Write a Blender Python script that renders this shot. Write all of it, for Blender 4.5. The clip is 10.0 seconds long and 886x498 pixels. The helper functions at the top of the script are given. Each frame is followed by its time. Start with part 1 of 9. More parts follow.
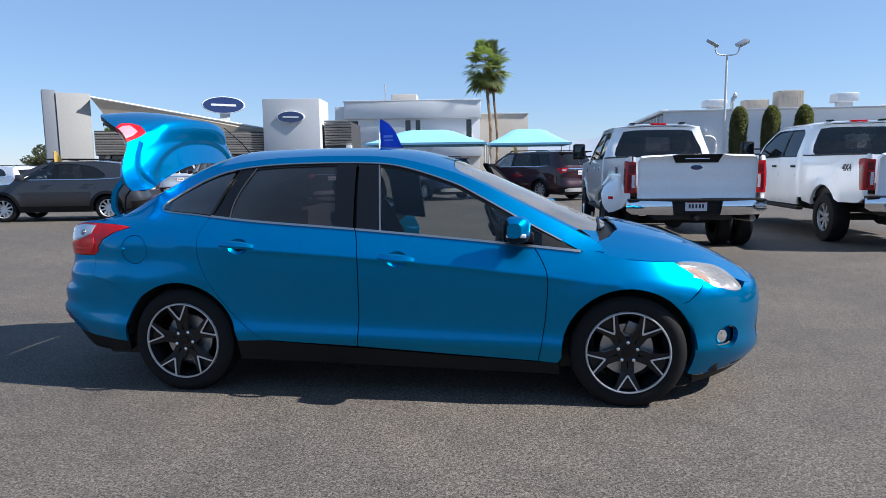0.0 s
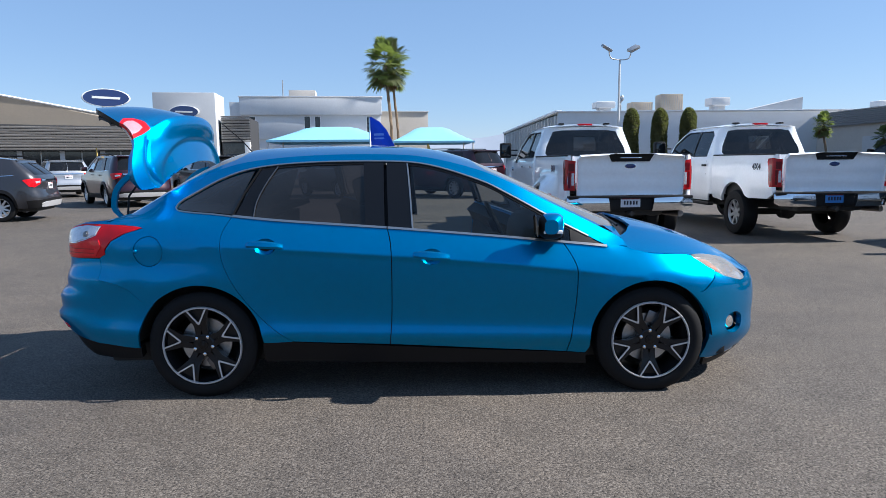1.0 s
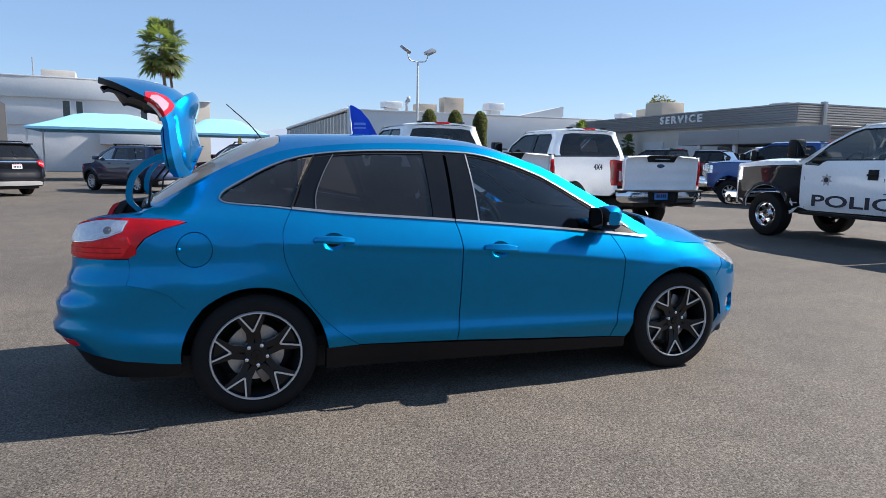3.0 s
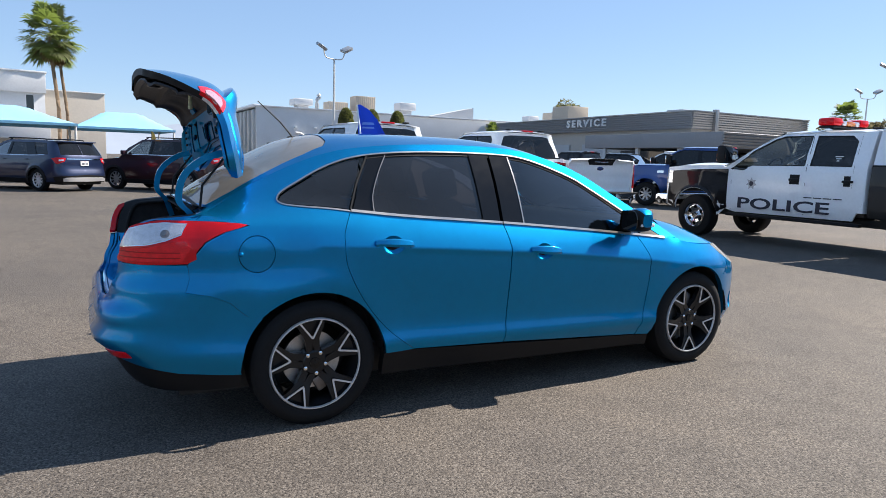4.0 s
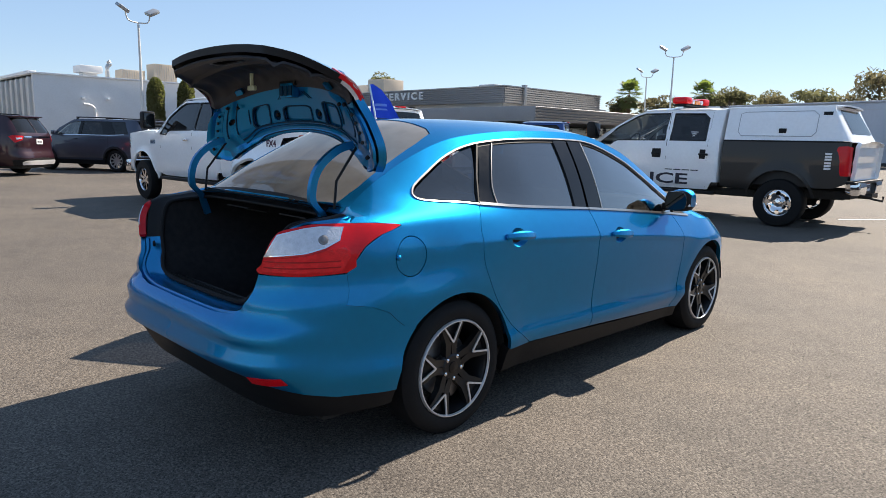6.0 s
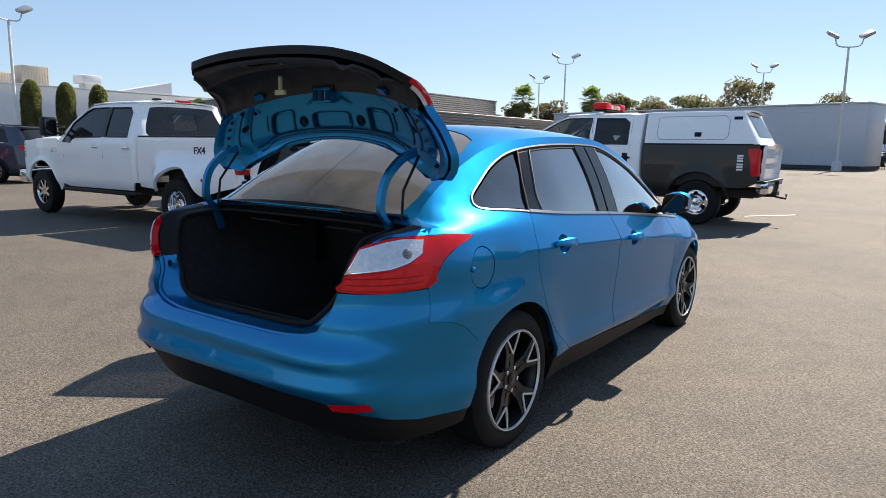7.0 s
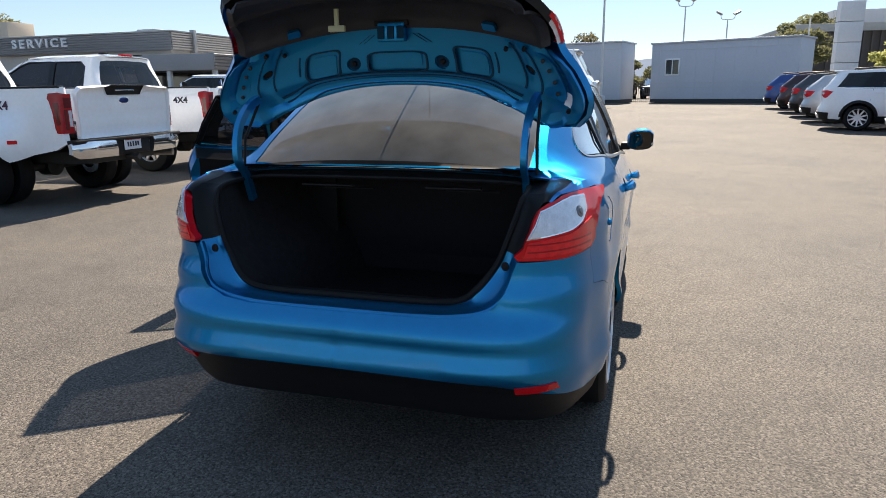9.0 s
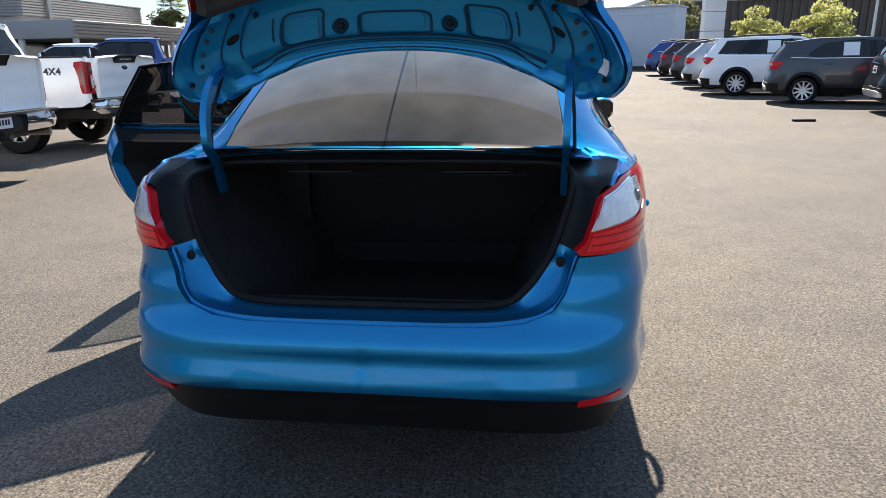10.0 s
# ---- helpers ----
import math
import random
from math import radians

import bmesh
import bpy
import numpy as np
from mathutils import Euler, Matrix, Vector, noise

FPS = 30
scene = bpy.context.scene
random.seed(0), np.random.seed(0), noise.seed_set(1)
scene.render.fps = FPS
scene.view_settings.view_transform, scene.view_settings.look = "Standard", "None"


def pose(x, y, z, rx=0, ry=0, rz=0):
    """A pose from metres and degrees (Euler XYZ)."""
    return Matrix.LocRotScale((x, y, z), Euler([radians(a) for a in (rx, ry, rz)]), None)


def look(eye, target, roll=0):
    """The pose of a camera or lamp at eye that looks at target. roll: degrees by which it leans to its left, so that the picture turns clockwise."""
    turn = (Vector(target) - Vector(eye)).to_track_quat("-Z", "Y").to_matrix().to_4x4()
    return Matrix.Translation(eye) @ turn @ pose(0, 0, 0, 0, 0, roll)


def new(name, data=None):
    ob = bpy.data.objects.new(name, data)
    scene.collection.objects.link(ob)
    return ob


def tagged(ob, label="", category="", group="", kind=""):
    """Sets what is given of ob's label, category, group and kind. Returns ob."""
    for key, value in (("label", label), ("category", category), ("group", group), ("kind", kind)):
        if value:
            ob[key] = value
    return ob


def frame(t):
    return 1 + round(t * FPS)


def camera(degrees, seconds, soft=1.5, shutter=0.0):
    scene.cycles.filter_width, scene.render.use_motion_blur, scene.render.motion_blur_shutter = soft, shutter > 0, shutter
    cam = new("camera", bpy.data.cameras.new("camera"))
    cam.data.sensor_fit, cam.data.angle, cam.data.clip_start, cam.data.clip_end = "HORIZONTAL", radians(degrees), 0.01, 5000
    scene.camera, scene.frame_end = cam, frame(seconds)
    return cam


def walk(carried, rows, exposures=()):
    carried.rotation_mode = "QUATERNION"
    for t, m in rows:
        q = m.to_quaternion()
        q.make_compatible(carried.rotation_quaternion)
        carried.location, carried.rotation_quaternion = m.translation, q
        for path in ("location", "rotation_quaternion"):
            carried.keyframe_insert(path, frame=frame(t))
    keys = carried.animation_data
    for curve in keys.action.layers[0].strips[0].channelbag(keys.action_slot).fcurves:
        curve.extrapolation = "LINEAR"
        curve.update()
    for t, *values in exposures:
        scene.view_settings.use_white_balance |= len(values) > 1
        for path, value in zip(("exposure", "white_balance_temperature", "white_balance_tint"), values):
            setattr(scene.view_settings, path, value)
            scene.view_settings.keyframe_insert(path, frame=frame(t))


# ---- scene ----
cam = camera(67.8, 10.0, soft=0.7)
PATH = [
    (0, (0.826, -4.527, 1.362), (0.54, -2.564, 1.11), -0.7),
    (0.5, (0.439, -4.601, 1.369), (0.295, -2.621, 1.126), -0.7),
    (1, (0.042, -4.652, 1.375), (0.07, -2.669, 1.113), -0.5),
    (1.5, (-0.355, -4.566, 1.38), (-0.192, -2.59, 1.118), -1.0),
    (2, (-0.774, -4.501, 1.352), (-0.451, -2.544, 1.098), -0.3),
    (2.5, (-1.164, -4.403, 1.338), (-0.648, -2.489, 1.072), 0.5),
    (4, (-2.29, -3.953, 1.33), (-1.35, -2.207, 1.068), 1.7),
    (4.5, (-2.592, -3.708, 1.355), (-1.528, -2.038, 1.075), 1.9),
    (5, (-2.969, -3.491, 1.37), (-1.791, -1.9, 1.085), -0.0),
    (5.5, (-3.236, -3.199, 1.357), (-1.953, -1.693, 1.066), 1.0),
    (5.7, (-3.317, -3.063, 1.371), (-1.992, -1.599, 1.057), 1.3),
    (6.8, (-3.81, -2.461, 1.357), (-2.244, -1.253, 1.057), 0.5),
    (7, (-3.854, -2.287, 1.365), (-2.256, -1.125, 1.057), 0.8),
    (7.5, (-4.034, -1.969, 1.364), (-2.362, -0.928, 1.019), 1.3),
    (8, (-4.216, -1.632, 1.381), (-2.472, -0.733, 0.988), 0.4),
    (8.5, (-4.205, -1.289, 1.374), (-2.393, -0.564, 0.935), 0.3),
    (9, (-4.188, -0.974, 1.372), (-2.33, -0.402, 0.9), -0.8),
    (9.5, (-4.13, -0.67, 1.375), (-2.234, -0.31, 0.852), -1.4),
    (10, (-3.944, -0.455, 1.37), (-2.041, -0.207, 0.808), -1.1),
]
walk(cam, [(t, look(eye, target, roll)) for t, eye, target, roll in PATH],
     exposures=[(0, 0.85, 6150, 11), (2.5, 0.92, 6380, 11), (5, 1.13, 7000, 12), (7.5, 1.06, 7350, 12), (9, 1.17, 7350, 12), (10, 1.42, 7200, 12)])

# ---- light ----
SUN_TO = Vector((1.0, -0.01, 0.90)).normalized()
SUN_EL = math.asin(SUN_TO.z)
SUN_AZ = math.atan2(SUN_TO.x, SUN_TO.y)
world = bpy.data.worlds.new("sky_world")
scene.world = world
world.use_nodes = True
wn = world.node_tree.nodes
sky = wn.new("ShaderNodeTexSky")
sky.sky_type = "NISHITA"
sky.sun_disc = False
sky.sun_elevation = SUN_EL
sky.sun_rotation = SUN_AZ
sky.altitude = 900
sky.air_density = 1.0
sky.dust_density = 0.15
sky.ozone_density = 2.0
wn["Background"].inputs["Strength"].default_value = 0.072
haze = wn.new("ShaderNodeMix")
haze.data_type = "RGBA"
haze.inputs[0].default_value = 0.48
haze.inputs["B"].default_value = (2.3, 4.0, 6.9, 1)  # even dry air over the clear sky
world.node_tree.links.new(sky.outputs[0], haze.inputs["A"])
world.node_tree.links.new(haze.outputs["Result"], wn["Background"].inputs["Color"])
sun_data = bpy.data.lights.new("sun", "SUN")
sun_data.energy = 5.0
sun_data.angle = radians(0.53)
sun_data.color = (1.0, 0.95, 0.88)
sun = new("sun", sun_data)
sun.matrix_world = look((30, -2, 28), Vector((30, -2, 28)) - SUN_TO * 10)


# ---- materials ----
def mat(name, color, rough=0.5, metal=0.0, coat=0.0, var=0.0, scale=8.0, bump=0.0, bscale=60.0, spec=0.5, rvar=0.0, coord="Object"):
    """A surface with two scales of noise in colour, roughness and relief."""
    m = bpy.data.materials.new(name)
    m.use_nodes = True
    nt = m.node_tree
    b = nt.nodes["Principled BSDF"]
    b.inputs["Base Color"].default_value = (*color, 1)
    b.inputs["Roughness"].default_value = rough
    b.inputs["Metallic"].default_value = metal
    b.inputs["Specular IOR Level"].default_value = spec
    if coat:
        b.inputs["Coat Weight"].default_value = coat
        b.inputs["Coat Roughness"].default_value = 0.03
    if var or bump or rvar:
        tc = nt.nodes.new("ShaderNodeTexCoord")
    if var or rvar:
        n1 = nt.nodes.new("ShaderNodeTexNoise")
        n1.inputs["Scale"].default_value = scale
        n1.inputs["Detail"].default_value = 6
        n2 = nt.nodes.new("ShaderNodeTexNoise")
        n2.inputs["Scale"].default_value = scale * 11
        n2.inputs["Detail"].default_value = 3
        for n in (n1, n2):
            nt.links.new(tc.outputs[coord], n.inputs["Vector"])
        mx = nt.nodes.new("ShaderNodeMath")
        mx.operation = "ADD"
        nt.links.new(n1.outputs[0], mx.inputs[0])
        nt.links.new(n2.outputs[0], mx.inputs[1])
    if var:
        ramp = nt.nodes.new("ShaderNodeMapRange")
        ramp.inputs[1].default_value, ramp.inputs[2].default_value = 0.6, 1.4
        ramp.inputs[3].default_value, ramp.inputs[4].default_value = 1 - var, 1 + var
        nt.links.new(mx.outputs[0], ramp.inputs[0])
        mul = nt.nodes.new("ShaderNodeVectorMath")
        mul.operation = "SCALE"
        mul.inputs[0].default_value = color
        nt.links.new(ramp.outputs[0], mul.inputs["Scale"])
        nt.links.new(mul.outputs[0], b.inputs["Base Color"])
    if rvar:
        rr = nt.nodes.new("ShaderNodeMapRange")
        rr.inputs[1].default_value, rr.inputs[2].default_value = 0.6, 1.4
        rr.inputs[3].default_value, rr.inputs[4].default_value = max(0.02, rough - rvar), rough + rvar
        nt.links.new(mx.outputs[0], rr.inputs[0])
        nt.links.new(rr.outputs[0], b.inputs["Roughness"])
    if bump:
        nb = nt.nodes.new("ShaderNodeTexNoise")
        nb.inputs["Scale"].default_value = bscale
        nb.inputs["Detail"].default_value = 4
        nt.links.new(tc.outputs[coord], nb.inputs["Vector"])
        bp = nt.nodes.new("ShaderNodeBump")
        bp.inputs["Strength"].default_value = bump
        bp.inputs["Distance"].default_value = 0.01
        nt.links.new(nb.outputs[0], bp.inputs["Height"])
        nt.links.new(bp.outputs[0], b.inputs["Normal"])
    return m


def glass_mat(name, tint, ior=1.5, rough=0.0, dust=0.0, sheen=0.0):
    """A thin pane: what lies behind it shows through the tint, and it gleams by Fresnel."""
    m = bpy.data.materials.new(name)
    m.use_nodes = True
    nt = m.node_tree
    nt.nodes.remove(nt.nodes["Principled BSDF"])
    out = nt.nodes["Material Output"]
    tr = nt.nodes.new("ShaderNodeBsdfTransparent")
    tr.inputs[0].default_value = (*tint, 1)
    gl = nt.nodes.new("ShaderNodeBsdfGlossy")
    gl.inputs["Roughness"].default_value = rough
    fr = nt.nodes.new("ShaderNodeFresnel")
    fr.inputs[0].default_value = ior
    mix = nt.nodes.new("ShaderNodeMixShader")
    gloss = fr.outputs[0]
    if sheen:
        # film on the glass gleams more towards grazing
        lw = nt.nodes.new("ShaderNodeLayerWeight")
        lw.inputs[0].default_value = 0.5
        pw = nt.nodes.new("ShaderNodeMath")
        pw.operation = "POWER"
        pw.inputs[1].default_value = 1.8
        nt.links.new(lw.outputs["Facing"], pw.inputs[0])
        ma = nt.nodes.new("ShaderNodeMath")
        ma.operation = "MULTIPLY_ADD"
        ma.inputs[1].default_value = sheen
        nt.links.new(pw.outputs[0], ma.inputs[0])
        nt.links.new(fr.outputs[0], ma.inputs[2])
        ma.use_clamp = True
        gloss = ma.outputs[0]
    nt.links.new(gloss, mix.inputs[0])
    nt.links.new(tr.outputs[0], mix.inputs[1])
    nt.links.new(gl.outputs[0], mix.inputs[2])
    # pale diffuse share: dust, and on some panes painted sky reflection
    if dust:
        tc = nt.nodes.new("ShaderNodeTexCoord")
        nz = nt.nodes.new("ShaderNodeTexNoise")
        nz.inputs["Scale"].default_value = 5
        nz.inputs["Detail"].default_value = 7
        nt.links.new(tc.outputs["Object"], nz.inputs["Vector"])
        mr = nt.nodes.new("ShaderNodeMapRange")
        mr.inputs[1].default_value, mr.inputs[2].default_value = 0.3, 0.7
        mr.inputs[3].default_value, mr.inputs[4].default_value = dust * 0.75, dust * 1.25
        nt.links.new(nz.outputs[0], mr.inputs[0])
        df = nt.nodes.new("ShaderNodeBsdfDiffuse")
        df.inputs[0].default_value = (0.55, 0.52, 0.48, 1)
        mx2 = nt.nodes.new("ShaderNodeMixShader")
        nt.links.new(mr.outputs[0], mx2.inputs[0])
        nt.links.new(mix.outputs[0], mx2.inputs[1])
        nt.links.new(df.outputs[0], mx2.inputs[2])
        mix = mx2
    nt.links.new(mix.outputs[0], out.inputs[0])
    return m


def paint(name, color, metal=0.0, rough=0.35, flake=0.0):
    """Car paint: a base with clear coat, faint dust and, for metallics, flakes."""
    m = mat(name, color, rough=rough, metal=metal, coat=1.0, var=0.05, scale=2.0)
    b = m.node_tree.nodes["Principled BSDF"]
    b.inputs["Coat IOR"].default_value = 1.42
    if flake:
        nt = m.node_tree
        tc = nt.nodes.new("ShaderNodeTexCoord")
        v = nt.nodes.new("ShaderNodeTexVoronoi")
        v.inputs["Scale"].default_value = 1400
        nt.links.new(tc.outputs["Object"], v.inputs["Vector"])
        mr = nt.nodes.new("ShaderNodeMapRange")
        mr.inputs[3].default_value, mr.inputs[4].default_value = rough - 0.08, rough + 0.08
        nt.links.new(v.outputs["Color"], mr.inputs[0])
        nt.links.new(mr.outputs[0], b.inputs["Roughness"])
    return m


def asphalt_mat():
    m = bpy.data.materials.new("asphalt")
    m.use_nodes = True
    nt = m.node_tree
    b = nt.nodes["Principled BSDF"]
    tc = nt.nodes.new("ShaderNodeTexCoord")

    def noise_at(scale, detail=4, rough=0.5):
        n = nt.nodes.new("ShaderNodeTexNoise")
        n.inputs["Scale"].default_value = scale
        n.inputs["Detail"].default_value = detail
        n.inputs["Roughness"].default_value = rough
        nt.links.new(tc.outputs["Object"], n.inputs["Vector"])
        return n.outputs[0]

    def ramp(src, stops):
        r = nt.nodes.new("ShaderNodeValToRGB")
        r.color_ramp.elements[0].position, r.color_ramp.elements[0].color = stops[0][0], (*stops[0][1], 1)
        r.color_ramp.elements[1].position, r.color_ramp.elements[1].color = stops[-1][0], (*stops[-1][1], 1)
        for p, c in stops[1:-1]:
            e = r.color_ramp.elements.new(p)
            e.color = (*c, 1)
        nt.links.new(src, r.inputs[0])
        return r.outputs[0]

    def mix(kind, fac, a, c):
        x = nt.nodes.new("ShaderNodeMix")
        x.data_type, x.blend_type = "RGBA", kind
        x.inputs[0].default_value = fac
        nt.links.new(a, x.inputs["A"])
        nt.links.new(c, x.inputs["B"])
        return x.outputs["Result"]

    v = nt.nodes.new("ShaderNodeTexVoronoi")
    v.inputs["Scale"].default_value = 130
    nt.links.new(tc.outputs["Object"], v.inputs["Vector"])
    grain = ramp(v.outputs["Color"], [(0.08, (0.056, 0.049, 0.043)), (0.5, (0.098, 0.085, 0.073)), (0.95, (0.178, 0.159, 0.139))])
    patch = ramp(noise_at(0.35, 6, 0.62), [(0.3, (0.74, 0.74, 0.75)), (0.55, (1.0, 0.98, 0.95)), (0.75, (1.2, 1.15, 1.08))])
    stain = ramp(noise_at(2.6, 5, 0.7), [(0.3, (0.80, 0.80, 0.80)), (0.5, (1, 1, 1)), (0.8, (1.12, 1.1, 1.07))])
    pits = ramp(noise_at(75, 3, 0.75), [(0.38, (0.28, 0.28, 0.29)), (0.47, (0.98, 0.98, 0.98)), (0.62, (1.24, 1.23, 1.21))])
    col = mix("MULTIPLY", 1.0, mix("MULTIPLY", 1.0, mix("MULTIPLY", 1.0, grain, patch), stain), pits)
    cr = nt.nodes.new("ShaderNodeTexVoronoi")
    cr.feature = "DISTANCE_TO_EDGE"
    cr.inputs["Scale"].default_value = 0.16
    warp = nt.nodes.new("ShaderNodeTexNoise")
    warp.inputs["Scale"].default_value = 0.9
    warp.inputs["Detail"].default_value = 8
    nt.links.new(tc.outputs["Object"], warp.inputs["Vector"])
    wv = nt.nodes.new("ShaderNodeVectorMath")
    wv.operation = "MULTIPLY_ADD"
    wv.inputs[1].default_value = (2.2, 2.2, 0)
    nt.links.new(warp.outputs["Color"], wv.inputs[0])
    nt.links.new(tc.outputs["Object"], wv.inputs[2])
    nt.links.new(wv.outputs[0], cr.inputs["Vector"])
    crack = ramp(cr.outputs[0], [(0.0, (0.6, 0.6, 0.6)), (0.0018, (0.78, 0.78, 0.78)), (0.004, (1, 1, 1))])
    col = mix("MULTIPLY", 0.3, col, crack)
    nt.links.new(col, b.inputs["Base Color"])
    b.inputs["Roughness"].default_value = 0.82
    b.inputs["Specular IOR Level"].default_value = 0.3
    bp = nt.nodes.new("ShaderNodeBump")
    bp.inputs["Strength"].default_value = 0.42
    bp.inputs["Distance"].default_value = 0.006
    nt.links.new(v.outputs["Distance"], bp.inputs["Height"])
    bp.invert = True
    nt.links.new(bp.outputs[0], b.inputs["Normal"])
    return m


M_ASPHALT = asphalt_mat()
M_BLUE = paint("blue_candy_paint", (0.0, 0.214, 0.457), metal=0.84, rough=0.35, flake=1)
for key, val in (("Specular Tint", (0.0, 0.42, 0.70, 1)), ("Specular IOR Level", 0.0), ("Coat Weight", 1.0), ("Coat IOR", 1.27), ("Coat Roughness", 0.01)):
    M_BLUE.node_tree.nodes["Principled BSDF"].inputs[key].default_value = val
M_WHITE = paint("white_truck_paint", (0.87, 0.88, 0.89))
M_GRAY_P = paint("gray_metallic_paint", (0.042, 0.043, 0.050), metal=0.5, rough=0.35)
M_BLACK_P = paint("black_paint", (0.005, 0.005, 0.007))
M_BLACK_P.node_tree.nodes["Principled BSDF"].inputs["Coat Weight"].default_value = 0.6
M_BLACK_P.node_tree.nodes["Principled BSDF"].inputs["Specular IOR Level"].default_value = 0.1
M_PATROL = paint("worn_black_paint", (0.011, 0.0098, 0.009), rough=0.5)
M_PATROL.node_tree.nodes["Principled BSDF"].inputs["Coat Weight"].default_value = 0.35
M_MAROON_P = paint("dark_maroon_paint", (0.026, 0.003, 0.008), metal=0.4)
M_NAVY_P = paint("navy_paint", (0.008, 0.018, 0.06), metal=0.4)
M_BLUE_P = paint("bright_blue_paint", (0.008, 0.055, 0.22), metal=0.4)
M_SLATE_P = paint("slate_blue_paint", (0.045, 0.055, 0.085), metal=0.5)
M_SILVER_P = paint("silver_paint", (0.42, 0.44, 0.47), metal=0.6)
M_PLASTIC = mat("black_plastic", (0.007, 0.007, 0.008), spec=0.25, rough=0.55, var=0.15, scale=20, bump=0.05, bscale=400)
M_GLOSSBLACK = mat("gloss_black_trim", (0.006, 0.006, 0.007), rough=0.18, spec=0.35, rvar=0.05, scale=20)
M_RUBBER = mat("tyre_rubber", (0.009, 0.009, 0.0095), spec=0.2, rough=0.7, var=0.25, scale=9, bump=0.08, bscale=250)
M_CARPET = mat("black_carpet", (0.034, 0.033, 0.035), rough=0.95, var=0.3, scale=30, bump=0.4, bscale=500, spec=0.1)
M_FABRIC = mat("dark_seat_fabric", (0.022, 0.022, 0.025), rough=0.9, var=0.2, scale=30, bump=0.2, bscale=300, spec=0.2)
M_CHROME = mat("chrome", (0.72, 0.73, 0.75), rough=0.07, metal=1.0, rvar=0.04, scale=10)
M_TRIM = mat("satin_bright_trim", (0.44, 0.42, 0.40), rough=0.33, metal=1.0, rvar=0.06, scale=20)
M_ALLOY = mat("machined_alloy", (0.70, 0.70, 0.71), rough=0.35, metal=0.55, rvar=0.06, scale=30)
M_GREY_ALLOY = mat("grey_painted_alloy", (0.40, 0.41, 0.42), rough=0.35, metal=0.7, rvar=0.08, scale=20)
M_RIMBLACK = mat("gloss_black_alloy", (0.008, 0.008, 0.009), rough=0.35, spec=0.3, coat=0.15, rvar=0.05, scale=10)
M_STEEL = mat("brake_steel", (0.22, 0.21, 0.21), rough=0.42, metal=1.0, var=0.2, scale=30)
M_ROTOR = mat("swept_rotor_steel", (0.50, 0.49, 0.48), rough=0.38, metal=0.9, var=0.2, scale=30)
M_DARKMETAL = mat("dark_undercarriage", (0.02, 0.019, 0.018), rough=0.7, var=0.3, scale=12)
M_RED = mat("red_lamp_lens", (0.62, 0.004, 0.010), rough=0.3, spec=0.1, coat=0.5, var=0.12, scale=30)
M_BRIGHTRED = mat("orange_red_lens", (0.78, 0.012, 0.020), rough=0.22, spec=0.25, coat=0.5, var=0.3, scale=45, bump=0.15, bscale=90)
M_SMOKERED = mat("smoked_red_lens", (0.12, 0.003, 0.006), rough=0.2, spec=0.3, coat=0.4, var=0.15, scale=30)
M_DEEPRED = mat("deep_red_lens", (0.36, 0.006, 0.010), rough=0.2, spec=0.25, coat=0.35, var=0.1, scale=30)

for lamp_m in (M_RED, M_DEEPRED):
    # fine ribs moulded in the lens
    lt = lamp_m.node_tree
    co = lt.nodes.new("ShaderNodeTexCoord")
    wv = lt.nodes.new("ShaderNodeTexWave")
    wv.bands_direction = "Z"
    wv.inputs["Scale"].default_value = 60
    wv.inputs["Distortion"].default_value = 0.4
    lt.links.new(co.outputs["Object"], wv.inputs["Vector"])
    bp = lt.nodes.new("ShaderNodeBump")
    bp.inputs["Strength"].default_value = 0.05
    bp.inputs["Distance"].default_value = 0.003
    lt.links.new(wv.outputs["Fac"], bp.inputs["Height"])
    lt.links.new(bp.outputs[0], lt.nodes["Principled BSDF"].inputs["Normal"])
M_CLEARL = mat("clear_lamp_lens", (0.60, 0.60, 0.63), rough=0.2, metal=0.45, coat=1.0, var=0.25, scale=40, bump=0.25, bscale=120)
M_ROSE = mat("pale_rose_lens", (0.60, 0.34, 0.37), rough=0.2, metal=0.3, coat=1.0, var=0.2, scale=40, bump=0.2, bscale=120)
M_AMBER = mat("amber_lens", (0.55, 0.14, 0.01), rough=0.15, coat=1.0)
M_REFLECT = mat("lamp_reflector", (0.75, 0.76, 0.78), rough=0.12, metal=1.0, bump=0.3, bscale=60)
M_TINT = glass_mat("tinted_glass", (0.045, 0.045, 0.05), ior=1.6, dust=0.012)
# the pale share stands in for reflected sky as well as dust
M_SCREEN = glass_mat("dusty_skylit_windscreen", (0.30, 0.34, 0.34), ior=1.8, dust=0.16)
M_HEADLENS = glass_mat("hazed_headlamp_lens", (0.86, 0.88, 0.9), dust=0.3)
M_SLIDER = glass_mat("lighter_tinted_pane", (0.22, 0.23, 0.24), ior=1.6, dust=0.03)
M_LIGHTGLASS = glass_mat("light_green_glass", (0.42, 0.46, 0.45), ior=1.5, sheen=0.9)
# dust raised further to paint in the sky that this pane reflects
M_REARGLASS = glass_mat("tinted_rear_glass", (0.06, 0.058, 0.055), ior=2.1, rough=0.02, dust=0.24)
M_LINER = mat("charcoal_moulding", (0.022, 0.022, 0.026), rough=0.5, spec=0.35, var=0.2, scale=12, bump=0.12, bscale=180)
M_FINISH = mat("smooth_grey_plastic", (0.10, 0.10, 0.11), rough=0.3, var=0.1, scale=20)
# one dark blue for the lid's edge lines, beads, recess floors and slots
M_DARKBLUE = mat("dark_blue_line", (0.003, 0.040, 0.080), rough=0.7, spec=0.15)
